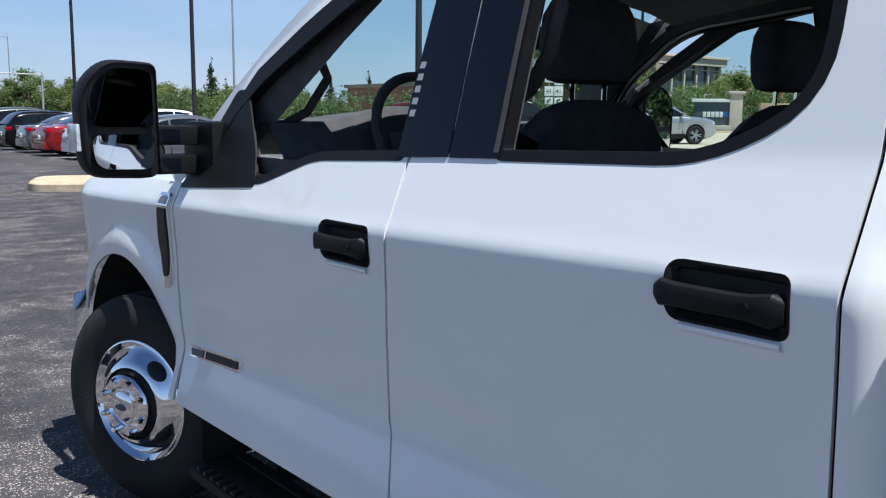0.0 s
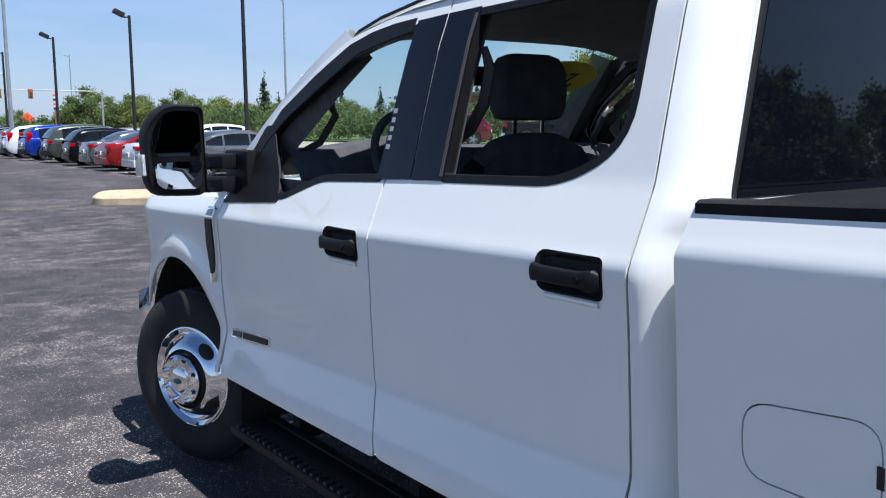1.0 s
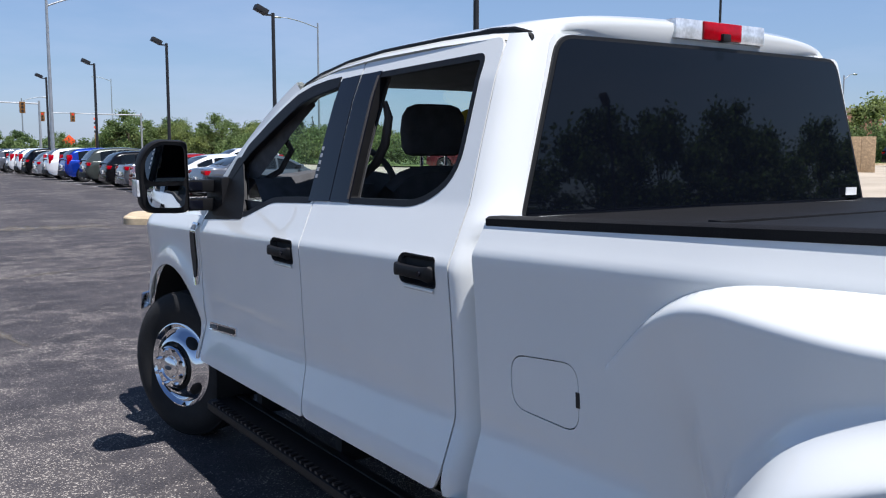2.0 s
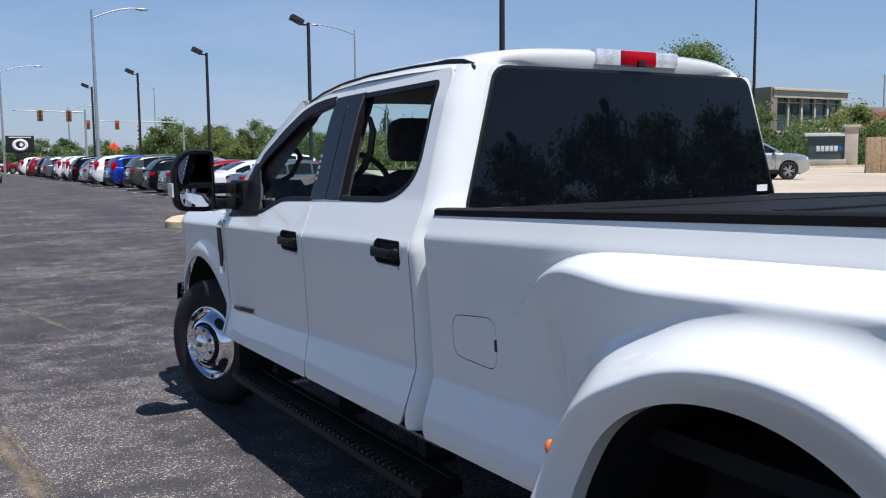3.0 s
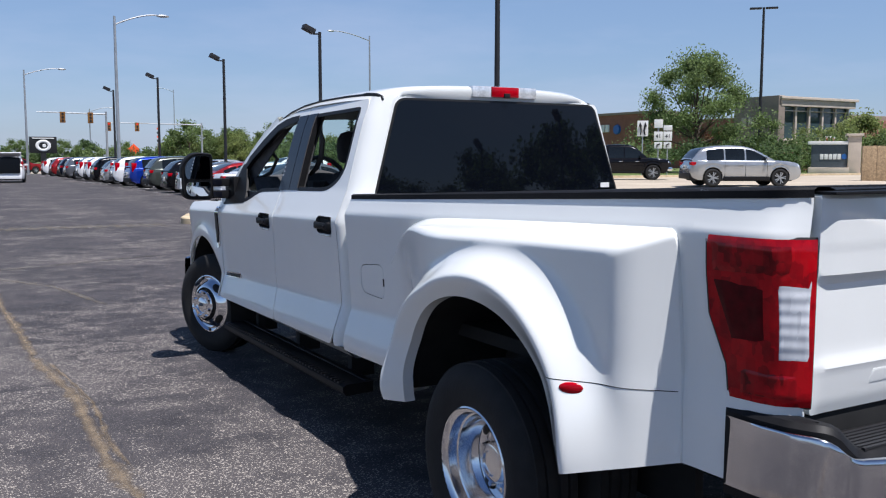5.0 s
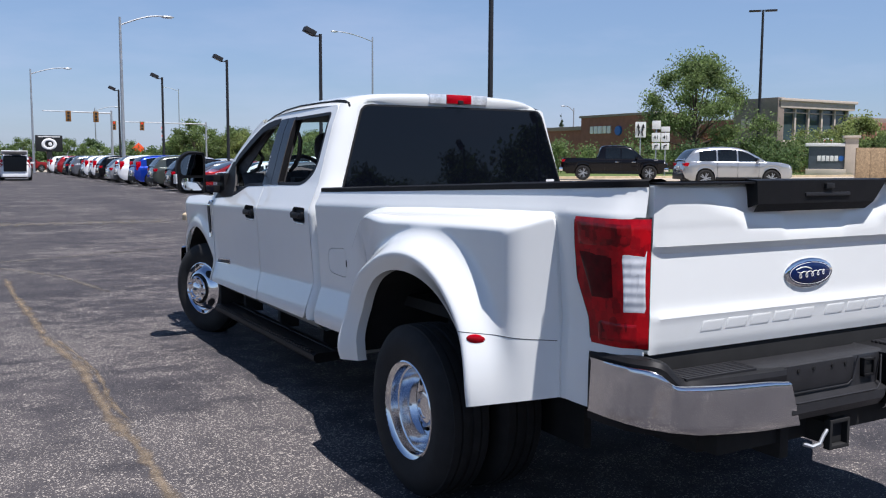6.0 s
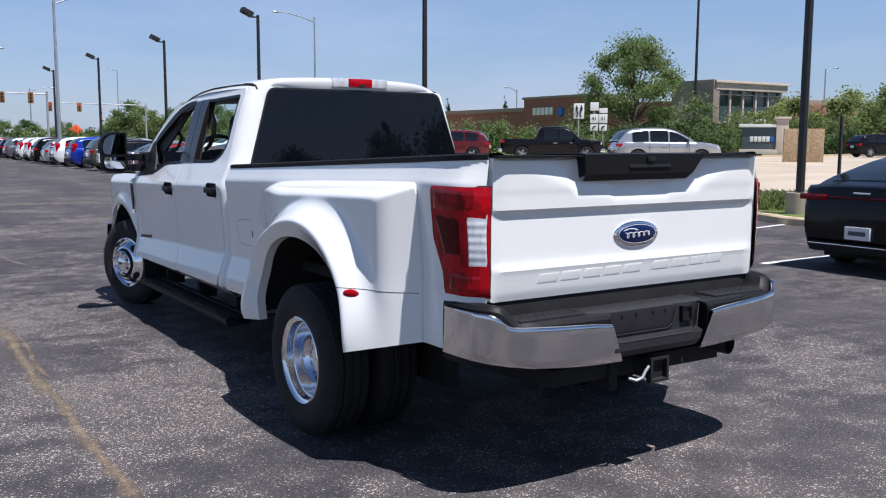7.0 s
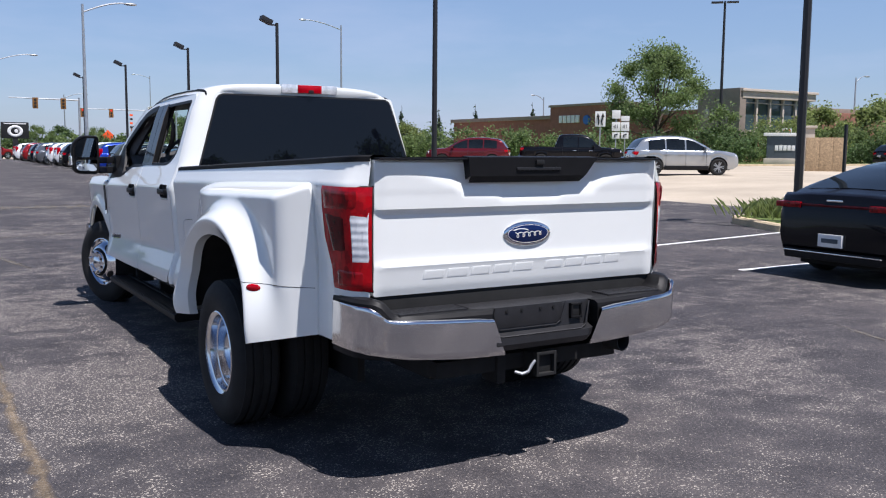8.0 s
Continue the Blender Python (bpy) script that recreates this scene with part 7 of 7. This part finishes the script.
# unseen building added behind the camera for the dark window to mirror
sh = thing("added_building", "added low tan building with dark windows, out of view", "building", pose(2, -46, 0))
part("wall", box(-28, 26, -14, 0, 0, 4.2, 0.05), STONE, sh)
part("roof", box(-29, 27, -15, 1, 4.2, 5.1, 0.1), STONEDARK, sh)
for k in range(9):
    part("window", box(-26 + k * 5.6, -22 + k * 5.6, 0.0, 0.06, 0.5, 3.2, 0.02), WINDOW, sh)


# ---- trees, bushes ----
def leaf_cloud(centres, count, size, seed, flat=0.6):
    """Many small leaf faces scattered through clumps."""
    r = np.random.RandomState(seed)
    cs = np.array([c[:3] for c in centres])
    rs = np.array([c[3] for c in centres])
    w = rs ** 2
    pick = r.choice(len(cs), count, p=w / w.sum())
    d = r.normal(size=(count, 3))
    d /= np.linalg.norm(d, axis=1)[:, None]
    rad = rs[pick] * np.clip(np.abs(r.normal(0.0, 0.60, count)), 0.05, 1.22)
    pos = cs[pick] + d * rad[:, None] * np.array([1, 1, 0.8])
    u = r.normal(size=(count, 3))
    u /= np.linalg.norm(u, axis=1)[:, None]
    v = np.cross(u, r.normal(size=(count, 3)))
    v /= np.linalg.norm(v, axis=1)[:, None]
    s = size * r.uniform(0.6, 1.4, count)[:, None]
    vs = np.stack([pos - u * s, pos + v * s * flat, pos + u * s, pos - v * s * flat], 1).reshape(-1, 3)
    return vs, [(4 * i, 4 * i + 1, 4 * i + 2, 4 * i + 3) for i in range(count)]


def tree(name, label, m, height, spread, seed, material, leaves=5000, size=0.12, low=0.28, category="tree", group=""):
    r = random.Random(seed)
    t = thing(name, label, category, m, group)
    trunk = bmesh.new()
    th = height * 0.10
    lean = r.uniform(-0.2, 0.2)
    tube([(0, 0, -0.1), (lean * 0.3, 0, height * low), (lean, 0.1, height * 0.55), (lean * 1.2, 0.1, height * 0.85)], [height * 0.028, height * 0.022, height * 0.014, height * 0.004], 8, into=trunk)
    clumps = []
    for k in range(r.randint(16, 20)):
        a = k * 2.4 + r.uniform(-0.3, 0.3)
        f = (k + 0.5) / 18
        z = height * (low + 0.08 + (0.90 - low) * f)
        rr = spread * 0.5 * math.sin(math.pi * min(0.95, 0.25 + 0.72 * f)) * r.uniform(0.65, 1.0)
        p = (rr * math.cos(a), rr * math.sin(a), min(z, height * 0.94) + r.uniform(-0.2, 0.2))
        tube([(lean * 0.5, 0, height * (low + 0.25 * f)), (p[0] * 0.5, p[1] * 0.5, (p[2] + height * low) * 0.55), p], [height * 0.009, height * 0.006, height * 0.002], 5, into=trunk)
        clumps.append((*p, spread * r.uniform(0.10, 0.17)))
        for q in range(2):
            clumps.append((p[0] * r.uniform(0.7, 1.15) + r.uniform(-0.5, 0.5), p[1] * r.uniform(0.7, 1.15) + r.uniform(-0.5, 0.5), p[2] + r.uniform(-0.5, 0.5), spread * r.uniform(0.05, 0.11)))
    part("trunk", trunk, BARK, t, "grey brown trunk and limbs")
    v, f = leaf_cloud(clumps, leaves, size, seed)
    raw("crown", [tuple(p) for p in v], f, material, t, "leafy green crown")
    return t


def bush(name, label, m, w, d, h, seed, material, leaves=2500, size=0.10, kind=""):
    r = random.Random(seed)
    t = thing(name, label, "bush", m)
    cl = []
    for k in range(int(14 + w * 4)):
        s = r.uniform(0.30, 0.5) * min(h, 2.2)
        cl.append((r.uniform(-w / 2, w / 2), r.uniform(-d / 2, d / 2), max(s * 0.6, r.uniform(0.2, 1.0) * h - s * 0.5), s))
    v, f = leaf_cloud(cl, leaves, size, seed)
    raw("foliage", [tuple(p) for p in v], f, material, t)
    part("stem", tube([(0, 0, -0.05), (0.1, 0, h * 0.5)], [0.05, 0.02], 5), BARK, t)
    return t


tree("shade_tree", "open feathery honey locust tree beside the road", pose(50.6, 49.2, 0.55), 8.9, 10.4, 11, LEAF, 42000, 0.095, low=0.18)
bush("rust_shrub", "rust brown tall shrub under a tree", pose(53.5, 50.2, 0.55), 2.2, 1.6, 3.8, 12, LEAFRED, 2500, 0.10)
for i, (x, y, w, h, mt) in enumerate(((47.0, 46.2, 7, 2.6, LEAFDARK), (53.5, 46.5, 7, 2.8, LEAFDARK), (58.0, 46.0, 6, 3.2, LEAF), (62.5, 50.0, 6, 3.4, LEAF), (66.5, 49.5, 5, 4.2, LEAFBRIGHT), (60.5, 43.2, 4, 1.8, LEAFDARK), (42.5, 49.0, 7, 2.4, LEAF), (38.0, 52.5, 7, 2.7, LEAF), (34.0, 57.0, 8, 2.9, LEAF), (31.0, 63.0, 8, 3.0, LEAFBRIGHT), (31.0, 71.0, 8, 3.2, LEAF), (31.0, 79.0, 8, 3.0, LEAFDARK), (31.5, 87.0, 8, 3.2, LEAF), (70.0, 46.0, 7, 3.6, LEAF), (66.0, 43.0, 6, 2.2, LEAFDARK))):
    bush("hedge", "leafy green hedge along the verge", pose(x, y, 0.5, 0, 0, -45 if x > 33 else 90), w, 2.6, h, 30 + i, mt, 6500, 0.10)
rg = random.Random(4)
tv, tf = [], []
for k in range(700):
    a, d = rg.uniform(0, 6.28), abs(rg.gauss(0, 0.40))
    x, y, h = d * math.cos(a) * 1.3, d * math.sin(a), rg.uniform(0.18, 0.42)
    b = rg.uniform(0, 6.28)
    dx, dy = math.cos(b), math.sin(b)
    s = len(tv)
    tv += [(x - dy * 0.012, y + dx * 0.012, 0), (x + dy * 0.012, y - dx * 0.012, 0), (x + dx * h * 0.35 + dy * 0.008, y + dy * h * 0.35 - dx * 0.008, h * 0.7), (x + dx * h * 0.8, y + dy * h * 0.8, h)]
    tf += [(s, s + 1, s + 2), (s, s + 2, s + 3)]
tg = raw("grass_tuft", tv, tf, LEAFBRIGHT)
tg.matrix_basis = pose(13.35, 7.75, 0.16)
tagged(tg, "clump of long green grass on the island", "grass", kind="stuff")
bush("daylily_clump", "low green leafy clump on the planted island", pose(14.2, 5.2, 0.16), 1.6, 1.0, 0.7, 61, LEAFBRIGHT, 1500, 0.06)

# far tree belt: a few kinds, repeated
protos = [tree("belt_tree", "rounded green tree in the far belt", pose(-30, 140, 0), 7.0, 8.5, 101, LEAF, 17000, 0.13, low=0.12, group="far tree belt"),
          tree("belt_tree", "dark green tree in the far belt", pose(-22, 142, 0), 6.2, 8.0, 102, LEAFDARK, 17000, 0.13, low=0.10, group="far tree belt"),
          tree("belt_tree", "light green tree in the far belt", pose(-14, 139, 0), 5.6, 8.0, 103, LEAFBRIGHT, 17000, 0.13, low=0.08, group="far tree belt")]
rb = random.Random(9)
spots = []
for k in range(34):
    spots.append((-70 + k * 5.0 + rb.uniform(-1.5, 1.5), 140 + rb.uniform(-5, 9), rb.uniform(0.58, 0.80)))
for k in range(22):
    u = k / 21
    spots.append((30 + 36 * u + rb.uniform(-2, 2), 132 - 6 * u + rb.uniform(-4, 6), rb.uniform(0.65, 0.9)))
for k in range(10):
    spots.append((84 + 7 * k + rb.uniform(-2, 2), 62 - 3.0 * k + rb.uniform(-4, 4), rb.uniform(0.85, 1.15)))
for x, y, s in spots:
    copy_thing(protos[rb.choice((0, 0, 2, 2, 1))], pose(x, y, 0, 0, 0, rb.uniform(0, 360)) @ Matrix.Scale(s, 4))
for x, y, s in ((31.5, 130, 1.0), (43, 126, 0.95), (48, 124, 0.9), (72, 50, 0.95), (77, 47, 1.05), (83, 44, 1.0), (70, 38, 0.9), (-20, 131, 0.9)):
    copy_thing(protos[rb.choice((0, 2, 0))], pose(x, y, 0, 0, 0, rb.uniform(0, 360)) @ Matrix.Scale(s, 4))
# undergrowth in front of the belt
belt = [bush("belt_hedge", "dense green undergrowth below the far trees", pose(-60, 134, 0), 12, 4, 3.4, 71, LEAF, 3500, 0.2), bush("belt_hedge", "dense dark green undergrowth below the far trees", pose(-48, 134, 0), 12, 4, 3.0, 72, LEAFDARK, 3500, 0.2)]
for k in range(14):
    copy_thing(belt[k % 2], pose(-36 + k * 9.5, 132.5 + rb.uniform(-1, 1), 0, 0, 0, 180 * (k % 3 == 0)))


def conifer(m, h, seed):
    r = random.Random(seed)
    t = thing("spruce_tree", "dark green spruce behind the bank", "tree", m, "far spruces")
    part("trunk", tube([(0, 0, 0), (0, 0, h)], [h * 0.02, 0.02], 6), BARK, t)
    cl = [(r.uniform(-0.15, 0.15), r.uniform(-0.15, 0.15), h * (0.12 + 0.86 * k / 22), max(0.14, h * 0.19 * (1 - k / 22.5)) * r.uniform(0.8, 1.25)) for k in range(22)]
    v, f = leaf_cloud(cl, 4200, 0.24, seed, 0.4)
    raw("crown", [tuple(p) for p in v], f, PINE, t)
    return t


sp = conifer(pose(70, 128, 0), 8.6, 5)
for x, y, s in ((61, 120, 1.15), (65, 122, 0.95), (76, 126, 0.95), (82, 124, 1.05), (86, 122, 0.8), (91, 120, 1.1), (52, 118, 1.1), (96, 112, 0.9), (104, 108, 0.95), (57, 124, 0.8)):
    copy_thing(sp, pose(x, y, 0, 0, 0, rb.uniform(0, 360)) @ Matrix.Scale(s, 4))
# trees behind the camera
for x, y, s in ((6, -30, 0.8), (13, -33, 0.9), (20, -31, 1.0), (-6, -34, 0.8), (26.5, -30, 1.2), (33, -31, 1.25), (40, -30, 1.3), (47, -32, 1.2), (55, -30, 1.25), (64, -31, 1.2)):
    copy_thing(protos[1], pose(x, y, 0, 0, 0, rb.uniform(0, 360)) @ Matrix.Scale(s, 4))
# made-up cars added out of view, for reflections only
for kind, paint, x, y in (("suv", "silver", 6.0, -17.0), ("sedan", "black", 9.2, -17.2), ("suv", "white", 12.4, -17.0), ("sedan", "red", 2.8, -17.1), ("suv", "grey", -0.6, -17.0)):
    car(kind, paint, f"{paint} {WORDS[kind]} added out of view behind the truck", pose(x, y, 0, 0, 0, 0), group="cars behind")
